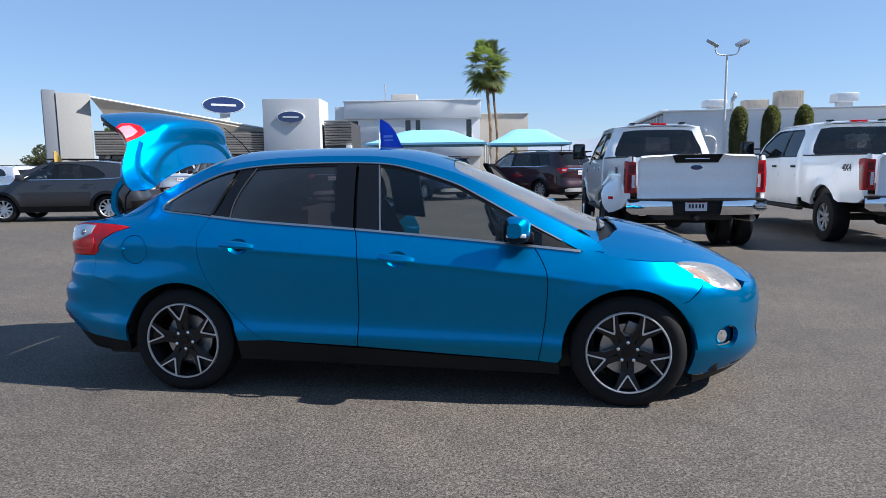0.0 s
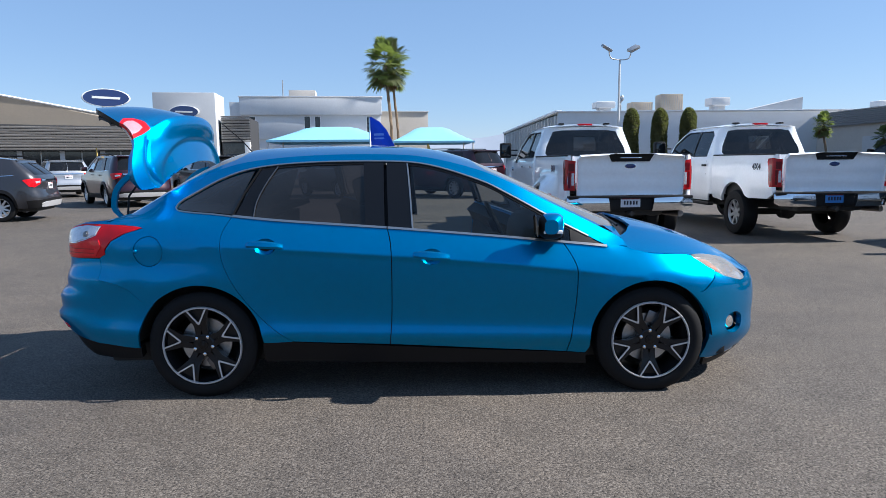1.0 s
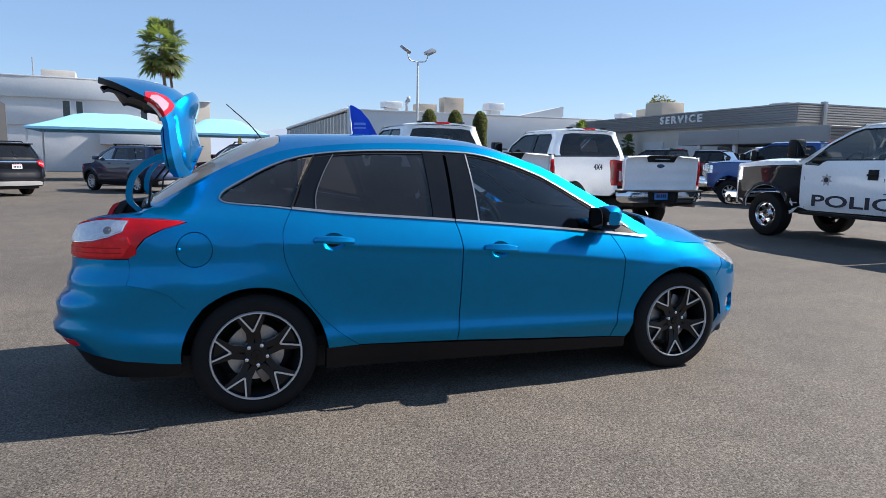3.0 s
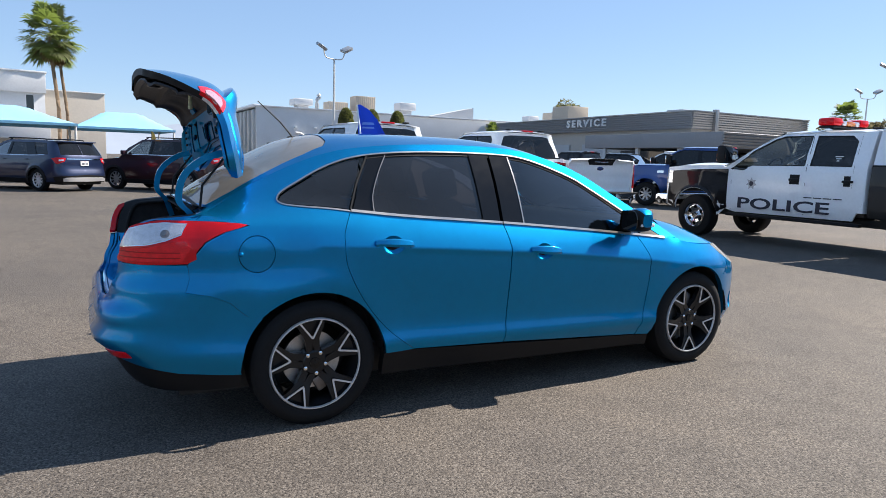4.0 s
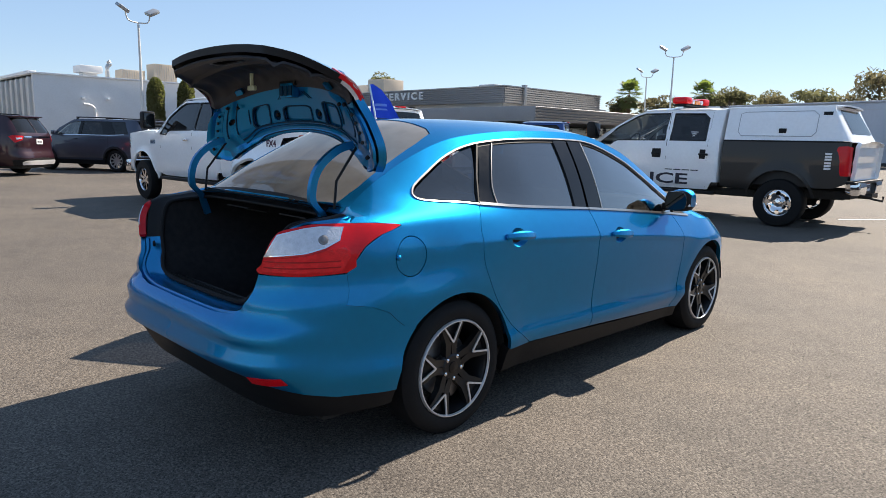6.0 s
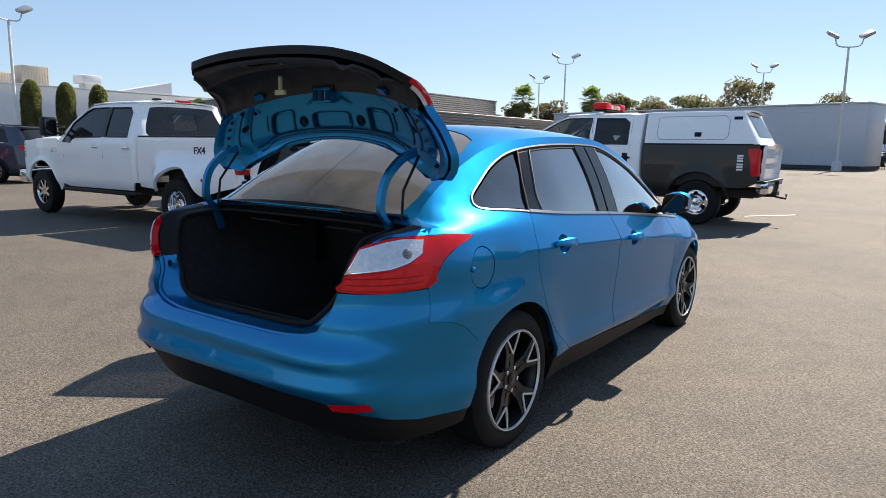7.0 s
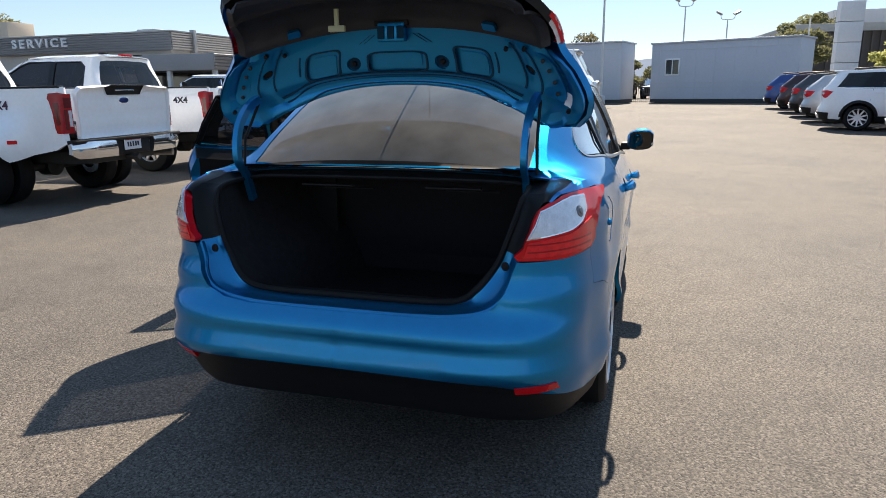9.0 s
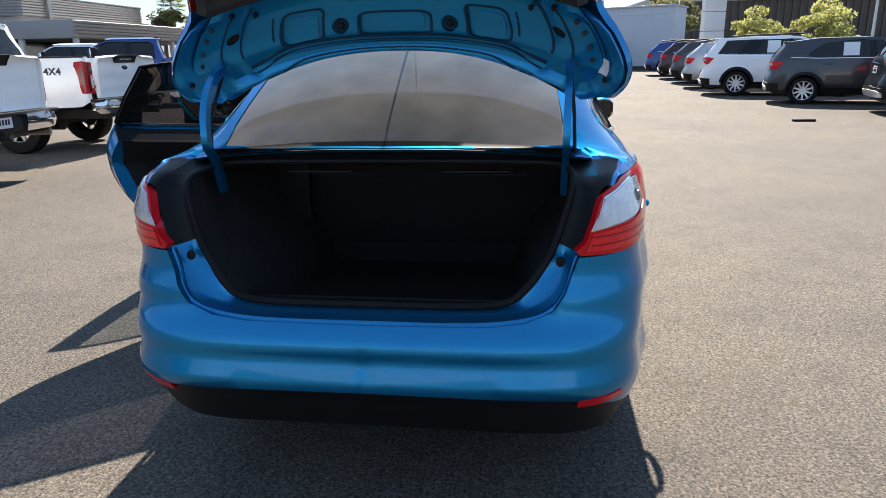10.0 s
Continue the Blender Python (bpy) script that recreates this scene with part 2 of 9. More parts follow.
M_DOORTINT = glass_mat("rear_side_glass", (0.075, 0.073, 0.08), ior=1.5, dust=0.02, sheen=0.9)
M_MIRROR = mat("mirror_glass", (0.07, 0.07, 0.07), rough=0.01, metal=1.0)
M_PLATE_B = mat("plate_base", (0.62, 0.66, 0.72), rough=0.4, var=0.08, scale=20)
M_PLATE_C = mat("blue_plate_base", (0.05, 0.22, 0.55), rough=0.4, var=0.08, scale=20)
M_INK = mat("dark_ink", (0.012, 0.014, 0.03), rough=0.5)
M_REDNAVY = mat("dark_plum_ink", (0.060, 0.016, 0.045), rough=0.5)
M_REDINK = mat("red_ink", (0.42, 0.02, 0.03), rough=0.5)
M_BADGE = mat("navy_badge", (0.010, 0.025, 0.12), rough=0.18, coat=1.0)
M_WRITE = mat("white_print", (0.78, 0.78, 0.78), rough=0.45)
M_YELLOW = mat("yellow_green_plastic", (0.52, 0.55, 0.36), rough=0.5)


# ---- builders ----
def part(name, bm, material, parent=None, label="", sharp=35, mats=None):
    """Link a bmesh as one mesh object under a thing or a part."""
    me = bpy.data.meshes.new(name)
    bm.to_mesh(me)
    bm.free()
    for mm in (mats or [material]):
        me.materials.append(mm)
    me.shade_smooth()
    me.set_sharp_from_angle(angle=radians(sharp))
    ob = new(name, me)
    if parent is not None:
        ob.parent = parent
    if label:
        ob["label"] = label
    return ob


def thing(name, label, category, m=None, group="", kind=""):
    ob = new(name)
    ob.empty_display_size = 0.1
    if m is not None:
        ob.matrix_basis = m
    return tagged(ob, label, category, group, kind)


def spl(pts):
    """A smooth curve through (x, value) pairs, held flat outside them."""
    pts = sorted(pts)
    xs = [p[0] for p in pts]
    ys = [p[1] for p in pts]
    n = len(xs)
    ts = []
    for i in range(n):
        if i == 0:
            ts.append((ys[1] - ys[0]) / (xs[1] - xs[0]))
        elif i == n - 1:
            ts.append((ys[-1] - ys[-2]) / (xs[-1] - xs[-2]))
        else:
            ts.append((ys[i + 1] - ys[i - 1]) / (xs[i + 1] - xs[i - 1]))

    def f(x):
        if x <= xs[0]:
            return ys[0]
        if x >= xs[-1]:
            return ys[-1]
        i = 0
        while x > xs[i + 1]:
            i += 1
        h = xs[i + 1] - xs[i]
        t = (x - xs[i]) / h
        a, b = 2 * t ** 3 - 3 * t ** 2 + 1, t ** 3 - 2 * t ** 2 + t
        return a * ys[i] + b * h * ts[i] + (1 - a) * ys[i + 1] + (t ** 3 - t ** 2) * h * ts[i + 1]

    return f


def smooth01(t):
    t = min(1.0, max(0.0, t))
    return t * t * (3 - 2 * t)


def round_line(pts, closed=False, n=6):
    """Catmull-Rom through 2D or 3D points."""
    k = len(pts)
    out = []
    rng = range(k) if closed else range(k - 1)
    for i in rng:
        p0 = pts[(i - 1) % k] if closed or i > 0 else pts[i]
        p1, p2 = pts[i], pts[(i + 1) % k]
        p3 = pts[(i + 2) % k] if closed or i + 2 < k else pts[(i + 1) % k]
        for j in range(n):
            t = j / n
            out.append(tuple(0.5 * (2 * b + (c - a) * t + (2 * a - 5 * b + 4 * c - d) * t * t + (3 * b - a - 3 * c + d) * t ** 3)
                             for a, b, c, d in zip(p0, p1, p2, p3)))
    if not closed:
        out.append(tuple(pts[-1]))
    return out


def arc2(cx, cy, r, a0, a1, n=12):
    return [(cx + r * math.cos(radians(a0 + (a1 - a0) * i / n)), cy + r * math.sin(radians(a0 + (a1 - a0) * i / n))) for i in range(n + 1)]


def area2(poly):
    return 0.5 * sum(a[0] * b[1] - b[0] * a[1] for a, b in zip(poly, poly[1:] + poly[:1]))


def inset2(poly, d):
    """Move a closed outline inwards by d."""
    poly = [tuple(p) for p in poly]
    clean = []
    for p in poly:
        if not clean or math.dist(p, clean[-1]) > 1e-5:
            clean.append(p)
    if math.dist(clean[0], clean[-1]) < 1e-5:
        clean.pop()
    s = 1 if area2(clean) > 0 else -1
    out = []
    n = len(clean)
    for i in range(n):
        a, b, c = Vector(clean[i - 1]), Vector(clean[i]), Vector(clean[(i + 1) % n])
        e1, e2 = (b - a).normalized(), (c - b).normalized()
        n1, n2 = Vector((-e1.y, e1.x)) * s, Vector((-e2.y, e2.x)) * s
        m = n1 + n2
        if m.length < 1e-4:
            m = n1
        m.normalize()
        out.append(tuple(b + m * (d / max(0.45, m.dot(n1)))))
    return out


def dense(poly, step):
    out = []
    for a, b in zip(poly, list(poly[1:]) + [poly[0]]):
        k = max(1, math.ceil(math.dist(a, b) / step))
        out += [tuple(p + (q - p) * i / k for p, q in zip(a, b)) for i in range(k)]
    return out


def inside(poly, pts):
    """Which of the 2D points lie inside the outline."""
    p = np.asarray(poly, float)
    q = np.roll(p, -1, axis=0)
    x, y = pts[:, 0][:, None], pts[:, 1][:, None]
    with np.errstate(divide="ignore", invalid="ignore"):
        cross = (p[:, 1] > y) != (q[:, 1] > y)
        at = (q[:, 0] - p[:, 0]) * (y - p[:, 1]) / (q[:, 1] - p[:, 1]) + p[:, 0]
    return (np.sum(cross & (x < at), axis=1) % 2) == 1


def sheet(outline, fn, holes=(), step=0.06, thick=0.0, flip=False, bm=None, extra=()):
    """A curved panel: a 2D outline with holes, meshed and bent by fn(u, v), with turned-in edges."""
    from mathutils.geometry import delaunay_2d_cdt
    loops = [dense([tuple(p[:2]) for p in lp], step) for lp in (outline, *holes)]
    verts, edges = [], []
    for lp in loops:
        k = len(verts)
        verts += lp
        edges += [(k + i, k + (i + 1) % len(lp)) for i in range(len(lp))]
    o = np.array(loops[0])
    lo, hi = o.min(0), o.max(0)
    gx = np.arange(lo[0] + step * 0.5, hi[0], step)
    gy = np.arange(lo[1] + step * 0.5, hi[1], step)
    if len(gx) and len(gy):
        g = np.array(list(extra) + [(a, b) for a in gx for b in gy if not len(extra) or min(abs(b - q[1]) for q in extra if abs(q[0] - a) < 0.04 or q is extra[0]) > step * 0.4])
        ok = inside(loops[0], g)
        for h in loops[1:]:
            ok &= ~inside(h, g)
        g = g[ok]
        allv = np.array(verts)
        if len(g):
            d = np.min(np.hypot(g[:, 0][:, None] - allv[:, 0], g[:, 1][:, None] - allv[:, 1]), axis=1)
            verts += [tuple(p) for p in g[d > step * 0.45]]
    vs, _, fs, *_ = delaunay_2d_cdt([Vector(v) for v in verts], edges, [], 0, 1e-6)
    fs = [f for f in fs if len(f) == 3]
    cen = np.array([[(vs[f[0]].x + vs[f[1]].x + vs[f[2]].x) / 3, (vs[f[0]].y + vs[f[1]].y + vs[f[2]].y) / 3] for f in fs])
    ok = inside(loops[0], cen)
    for h in loops[1:]:
        ok &= ~inside(h, cen)
    own = bm is None
    bm = bmesh.new() if own else bm
    vm = {}
    faces = []
    for f, keep in zip(fs, ok):
        if not keep:
            continue
        for i in f:
            if i not in vm:
                vm[i] = bm.verts.new(fn(vs[i].x, vs[i].y))
        try:
            faces.append(bm.faces.new([vm[i] for i in (f if not flip else f[::-1])]))
        except ValueError:
            pass
    if thick:
        for f in faces:
            f.normal_update()
        rim = set()
        for f in faces:
            for e in f.edges:
                if len(e.link_faces) == 1:
                    rim.add(e)
        nv = {}
        for e in rim:
            for v in e.verts:
                if v not in nv:
                    v.normal_update()
                    nv[v] = bm.verts.new(v.co - v.normal * thick)
        for e in rim:
            f = e.link_faces[0]
            lp = [x for x in f.loops if x.edge == e][0]
            a, b = lp.vert, lp.link_loop_next.vert
            try:
                bm.faces.new([b, a, nv[a], nv[b]])
            except ValueError:
                pass
    return bm


def box(bm, x0, x1, y0, y1, z0, z1, bev=0.0, m=None):
    ret = bmesh.ops.create_cube(bm, size=1.0)
    vs = ret["verts"]
    for v in vs:
        v.co = Vector((x0 + (v.co.x + 0.5) * (x1 - x0), y0 + (v.co.y + 0.5) * (y1 - y0), z0 + (v.co.z + 0.5) * (z1 - z0)))
    if bev:
        es = list({e for v in vs for e in v.link_edges})
        ret = bmesh.ops.bevel(bm, geom=es, offset=bev, segments=2, affect="EDGES", profile=0.6)
        vs = list({v for f in ret["faces"] for v in f.verts} | {v for v in vs if v.is_valid})
    if m is not None:
        bmesh.ops.transform(bm, matrix=m, verts=vs)
    return bm


def boxed(x0, x1, y0, y1, z0, z1, bev=0.0, m=None):
    return box(bmesh.new(), x0, x1, y0, y1, z0, z1, bev, m)


def lathe(profile, seg=40, axis="y", bm=None, m=None, cap=True):
    """Turn (along, radius) pairs about an axis."""
    bm = bm or bmesh.new()
    rings = []
    for a, r in profile:
        ring = []
        for i in range(seg):
            t = 2 * math.pi * i / seg
            c, s = r * math.cos(t), r * math.sin(t)
            co = {"y": (c, a, s), "z": (c, s, a), "x": (a, c, s)}[axis]
            ring.append(bm.verts.new(m @ Vector(co) if m is not None else co))
        rings.append(ring)
    for p, q in zip(rings, rings[1:]):
        for i in range(seg):
            j = (i + 1) % seg
            bm.faces.new((p[i], p[j], q[j], q[i]))
    for ring, r in ((rings[0], profile[0][1]), (rings[-1], profile[-1][1])):
        if cap and r > 1e-4:
            bm.faces.new(ring)
    bmesh.ops.recalc_face_normals(bm, faces=bm.faces[:])
    return bm


def tube(points, r, seg=8, bm=None, taper=None):
    """A round bar along a line of points."""
    bm = bm or bmesh.new()
    pts = [Vector(p) for p in points]
    rings = []
    for i, p in enumerate(pts):
        d = (pts[min(i + 1, len(pts) - 1)] - pts[max(i - 1, 0)]).normalized()
        side = d.cross(Vector((0, 0, 1)))
        if side.length < 0.05:
            side = d.cross(Vector((0, 1, 0)))
        side.normalize()
        up = side.cross(d)
        rr = r if taper is None else r + (taper - r) * i / (len(pts) - 1)
        rings.append([bm.verts.new(p + side * rr * math.cos(2 * math.pi * k / seg) + up * rr * math.sin(2 * math.pi * k / seg)) for k in range(seg)])
    new_f = []
    for a, b in zip(rings, rings[1:]):
        for k in range(seg):
            j = (k + 1) % seg
            new_f.append(bm.faces.new((a[k], a[j], b[j], b[k])))
    new_f.append(bm.faces.new(rings[0][::-1]))
    new_f.append(bm.faces.new(rings[-1]))
    bmesh.ops.recalc_face_normals(bm, faces=new_f)
    return bm


def strip(line, fn, width, height, bm=None):
    """A moulding along a 2D line on a curved surface fn(u, v, out)."""
    bm = bm or bmesh.new()
    rows = []
    n = len(line)
    for i, p in enumerate(line):
        a, b = Vector(line[max(i - 1, 0)][:2]), Vector(line[min(i + 1, n - 1)][:2])
        d = (b - a).normalized()
        q = Vector((-d.y, d.x)) * width * 0.5
        p = Vector(p[:2])
        rows.append([bm.verts.new(fn(*(p + q), -0.004)), bm.verts.new(fn(*(p + q * 0.8), height)), bm.verts.new(fn(*(p - q * 0.8), height)), bm.verts.new(fn(*(p - q), -0.004))])
    fs = []
    for a, b in zip(rows, rows[1:]):
        for k in range(3):
            fs.append(bm.faces.new((a[k], a[k + 1], b[k + 1], b[k])))
    fs.append(bm.faces.new(rows[0]))
    fs.append(bm.faces.new(rows[-1][::-1]))
    bmesh.ops.recalc_face_normals(bm, faces=fs)
    return bm


def text_part(body, size, m, material, parent, name="lettering", depth=0.004, align="CENTER", bold=0.0, sx=1.0, label="", gap=1.0):
    cu = bpy.data.curves.new(name, "FONT")
    cu.body = body
    cu.size = size
    cu.space_character = gap
    cu.extrude = depth
    cu.offset = bold
    cu.align_x = align
    cu.align_y = "CENTER"
    cu.resolution_u = 3
    tmp = bpy.data.objects.new(name + "_curve", cu)
    scene.collection.objects.link(tmp)
    me = bpy.data.meshes.new_from_object(tmp.evaluated_get(bpy.context.evaluated_depsgraph_get()))
    bpy.data.objects.remove(tmp)
    me.materials.clear()
    me.materials.append(material)
    me.transform(m @ Matrix.Diagonal((sx, 1, 1, 1)))
    ob = new(name, me)
    if parent is not None:
        ob.parent = parent
    if label:
        ob["label"] = label
    return ob


# ---- ground ----
def ground_z(x, y):
    """The lot is level round the sedan, falls slightly towards the showroom and rises towards the trailers."""
    fall = (0.003 * min(22.0, max(0.0, y - 4)) + 0.27 * smooth01((y - 27) / 12)) * (1 - smooth01((x - 1) / 14))
    return 0.26 * smooth01((x - 14) / 24) * (1 - smooth01((y - 2) / 16)) - fall


def build_ground():
    bm = bmesh.new()
    xs = [-600, -250, -120, -60, -40, -28] + [-20 + 1.5 * i for i in range(35)] + [36, 44, 60, 90, 150, 300, 600]
    ys = [-600, -250, -120, -60, -30, -20, -12, -8, -5] + [-3 + 1.5 * i for i in range(24)] + [36, 44, 60, 90, 150, 300, 600]
    grid = [[bm.verts.new((x, y, ground_z(x, y))) for y in ys] for x in xs]
    for i in range(len(xs) - 1):
        for j in range(len(ys) - 1):
            bm.faces.new((grid[i][j], grid[i + 1][j], grid[i + 1][j + 1], grid[i][j + 1]))
    ob = part("ground", bm, M_ASPHALT)
    tagged(ob, "weathered grey-brown asphalt car lot with cracks and stains", "ground", kind="structure")


build_ground()


# ---- the blue sedan: its surface ----
HUB_X, HUB_Z, ARCH = 1.324, 0.315, 0.365
f_w0 = spl([(-2.1, 0.868), (-1.5, 0.890), (-0.5, 0.903), (0.6, 0.903), (1.3, 0.890), (1.9, 0.868)])
f_crease = spl([(-2.1, 0.93), (-1.5, 0.915), (-1.04, 0.896), (-0.2, 0.843), (0.46, 0.788), (0.86, 0.745), (1.3, 0.70), (1.8, 0.66)])
f_belt = spl([(-2.1, 1.05), (-1.7, 1.085), (-1.45, 1.10), (-1.15, 1.072), (-0.86, 1.043), (-0.23, 0.996), (0.47, 0.935), (0.95, 0.886), (1.08, 0.871), (1.6, 0.812), (1.9, 0.76)])
f_rail_y = spl([(-2.1, 0.69), (-1.9, 0.68), (-1.7, 0.66), (-1.57, 0.645), (-1.4, 0.635), (-1.0, 0.625), (-0.3, 0.63), (0.0, 0.64), (0.32, 0.655), (0.67, 0.685), (0.85, 0.70), (1.15, 0.725), (1.22, 0.74)])
f_rail_z = spl([(-2.1, 1.045), (-1.9, 1.065), (-1.78, 1.112), (-1.7, 1.16), (-1.57, 1.235), (-1.4, 1.305), (-1.2, 1.36), (-1.0, 1.395), (-0.7, 1.42), (-0.3, 1.425), (0.0, 1.405), (0.32, 1.325), (0.5, 1.252), (0.67, 1.165), (0.85, 1.075), (1.03, 0.985), (1.15, 0.925), (1.22, 0.89)])
f_top = spl([(-1.86, 1.115), (-1.82, 1.150), (-1.7, 1.235), (-1.5, 1.352), (-1.3, 1.436), (-1.1, 1.472), (-0.9, 1.482), (-0.6, 1.487), (-0.2, 1.482), (0.05, 1.458), (0.25, 1.405), (0.45, 1.325), (0.7, 1.215), (0.95, 1.105), (1.15, 1.02), (1.3, 0.965)])
f_xr = spl([(0.18, -2.10), (0.26, -2.19), (0.34, -2.235), (0.42, -2.287), (0.452, -2.325), (0.475, -2.338), (0.492, -2.334), (0.505, -2.318), (0.52, -2.309), (0.555, -2.311), (0.59, -2.315), (0.607, -2.309), (0.63, -2.287), (0.66, -2.257), (0.70, -2.252), (0.83, -2.245), (0.95, -2.24), (1.03, -2.215), (1.08, -2.14)])
f_xf = spl([(0.10, 2.02), (0.18, 2.13), (0.26, 2.205), (0.34, 2.20), (0.50, 2.205), (0.60, 2.19), (0.66, 2.16), (0.72, 2.09), (0.78, 2.00), (0.84, 1.90)])


def side_y(x, z):
    """Half width of the body at a place along it and a height."""
    zc, zb, w = f_crease(x), f_belt(x), f_w0(x)
    r = min(math.hypot(x - HUB_X, z - HUB_Z), math.hypot(x + HUB_X, z - HUB_Z))
    flare = 0.010 * (1.0 if r < 0.40 else math.exp(-((r - 0.40) / 0.075) ** 2))
    if z > zb:
        yb = w - 0.078
        zr, yr = max(f_rail_z(x), zb + 0.02), f_rail_y(x)
        t = min(1.15, (z - zb) / (zr - zb))
        bow = 0.018 * math.sin(math.pi * min(1.0, t)) * smooth01((zr - zb) / 0.3)
        return yb + (yr - yb) * t + bow + flare
    if z > zc:
        t = (z - zc) / (zb - zc)
        return w - 0.078 * t ** 1.15 + flare
    d = zc - z
    y = w - 0.024 * smooth01((d - 0.04) / 0.36) - 0.008 * smooth01(d / 0.030) * smooth01((x + 1.15) / 0.5) * smooth01((1.15 - x) / 0.4)
    y += 0.016 * math.exp(-((z - 0.365 + 0.02 * x) / 0.045) ** 2)
    if z < 0.33:
        y -= 0.35 * (0.33 - z)
    return y + flare


def arc_table(n):
    ts = np.linspace(0, math.pi / 2, 400)
    a, b = np.sin(ts) ** (2 / n), np.cos(ts) ** (2 / n)
    s = np.concatenate([[0], np.cumsum(np.hypot(np.diff(a), np.diff(b)))])
    return s / s[-1], a, b


REAR_TAB, FRONT_TAB = arc_table(5.3), arc_table(2.5)
REAR_X, REAR_S, FRONT_X, FRONT_S = -1.45, 1.48, 1.25, 1.45


def skin(u, z):
    """The body's shell: u runs along the side like x and on round the corners to the middle of each end."""
    if u < REAR_X:
        s = (REAR_X - u) / REAR_S
        a, b = np.interp(s, REAR_TAB[0], REAR_TAB[1]), np.interp(s, REAR_TAB[0], REAR_TAB[2])
        x = REAR_X - (REAR_X - f_xr(z)) * a
        return x, side_y(max(x, -2.05), z) * b
    if u > FRONT_X:
        s = (u - FRONT_X) / FRONT_S
        a, b = np.interp(s, FRONT_TAB[0], FRONT_TAB[1]), np.interp(s, FRONT_TAB[0], FRONT_TAB[2])
        x = FRONT_X + (f_xf(z) - FRONT_X) * a
        return x, side_y(min(x, 1.95), z) * b
    return u, side_y(u, z)


def u_at_x(x, z):
    if x < REAR_X:
        a = min(1.0, (REAR_X - x) / (REAR_X - f_xr(z)))
        return REAR_X - REAR_S * float(np.interp(a, REAR_TAB[1], REAR_TAB[0]))
    if x > FRONT_X:
        a = min(1.0, (x - FRONT_X) / (f_xf(z) - FRONT_X))
        return FRONT_X + FRONT_S * float(np.interp(a, FRONT_TAB[1], FRONT_TAB[0]))
    return x


def u_at_y(y, z, rear=True):
    tab = REAR_TAB if rear else FRONT_TAB
    w = side_y(-2.0 if rear else 1.9, z)
    s = float(np.interp(-min(1.0, y / w), -tab[2], tab[0]))
    return REAR_X - REAR_S * s if rear else FRONT_X + FRONT_S * s


def side_fn(s):
    """Surface of one side (s = -1 right, 1 left); out moves along the normal."""
    def f(u, z, out=0.0):
        x, y = skin(u, z)
        if not out:
            return Vector((x, s * y, z))
        e = 0.01
        xa, ya = skin(u + e, z)
        xb, yb = skin(u - e, z)
        xc, yc = skin(u, z + e)
        xd, yd = skin(u, z - e)
        n = Vector((xa - xb, ya - yb, 0)).cross(Vector((xc - xd, yc - yd, 2 * e)))
        n = n.normalized() * -1
        if n.dot(Vector((x, y, 0))) < 0:
            n = -n
        return Vector((x + n.x * out, s * (y + n.y * out), z + n.z * out))
    return f


def side_sheet(outline, s, holes=(), step=0.034, thick=0.015, gap=0.0025, out=0.0, bm=None):
    f = side_fn(s)
    us = [p[0] for p in outline]
    zs = [p[1] for p in outline]
    extra = []
    if step < 0.055 and max(us) - min(us) > 0.5 and min(us) < 1.2 and max(zs) - min(zs) > 0.5:
        for u in np.arange(max(-1.3, min(us)), min(1.3, max(us)), 0.028):
            extra += [(u, f_crease(u) + d) for d in (0.012, 0.0, -0.010, -0.022, -0.036)]
            extra += [(u, 0.365 - 0.02 * u + d) for d in (0.05, 0.025, 0.0, -0.025)]
    if step < 0.055 and max(us) < -1.6 and min(us) < -2.9 and max(zs) > 0.8:
        extra += [(u, z) for u in np.arange(min(us), max(us), 0.035) for z in (0.40, 0.43, 0.452, 0.465, 0.475, 0.485, 0.493, 0.501, 0.51, 0.522, 0.55, 0.575, 0.592, 0.602, 0.613, 0.63, 0.65)]
    return sheet(inset2(outline, gap) if gap else outline, lambda u, z: f(u, z, out), holes, step, thick, flip=s > 0, bm=bm, extra=extra)


def X(pts):
    """Side-view points (x, z) to shell points (u, z)."""
    return [(u_at_x(x, z), z) for x, z in pts]


def Yr(pts):
    """Rear-view points (y, z) to shell points (u, z)."""
    return [(u_at_y(y, z), z) for y, z in pts]


def Yf(pts):
    return [(u_at_y(y, z, False), z) for y, z in pts]


BELT = [(x, f_belt(x)) for x in (-1.132, -0.95, -0.7, -0.45, -0.235, 0.0, 0.25, 0.5, 0.8, 0.95, 1.077)]
GAP_R = round_line([(-1.132, 1.070), (-1.172, 0.994), (-1.186, 0.929), (-1.172, 0.797), (-1.089, 0.63), (-0.949, 0.459), (-0.79, 0.336)], n=4)
GAP_B = round_line([(-0.228, 0.996), (-0.203, 0.86), (-0.206, 0.512), (-0.219, 0.312)], n=4)
GAP_F = round_line([(0.80, 0.902), (0.846, 0.829), (0.878, 0.728), (0.866, 0.49), (0.829, 0.247)], n=4)
DLO_TOP = round_line([(-1.490, 1.152), (-1.464, 1.182), (-1.375, 1.226), (-1.212, 1.295), (-1.008, 1.350), (-0.703, 1.378), (-0.262, 1.382), (0.01, 1.360), (0.318, 1.266), (0.491, 1.182), (0.70, 1.067), (0.84, 0.993), (0.982, 0.921), (1.077, 0.871)], n=5)
DLO_BOT = round_line([(-1.490, 1.152), (-1.465, 1.130), (-1.368, 1.107), (-1.25, 1.088), (-1.132, 1.070)], n=4)
ARCH_R = arc2(-HUB_X, HUB_Z, ARCH, 178, 3, 28)
ARCH_F = arc2(HUB_X, HUB_Z, ARCH, 186, -8, 28)

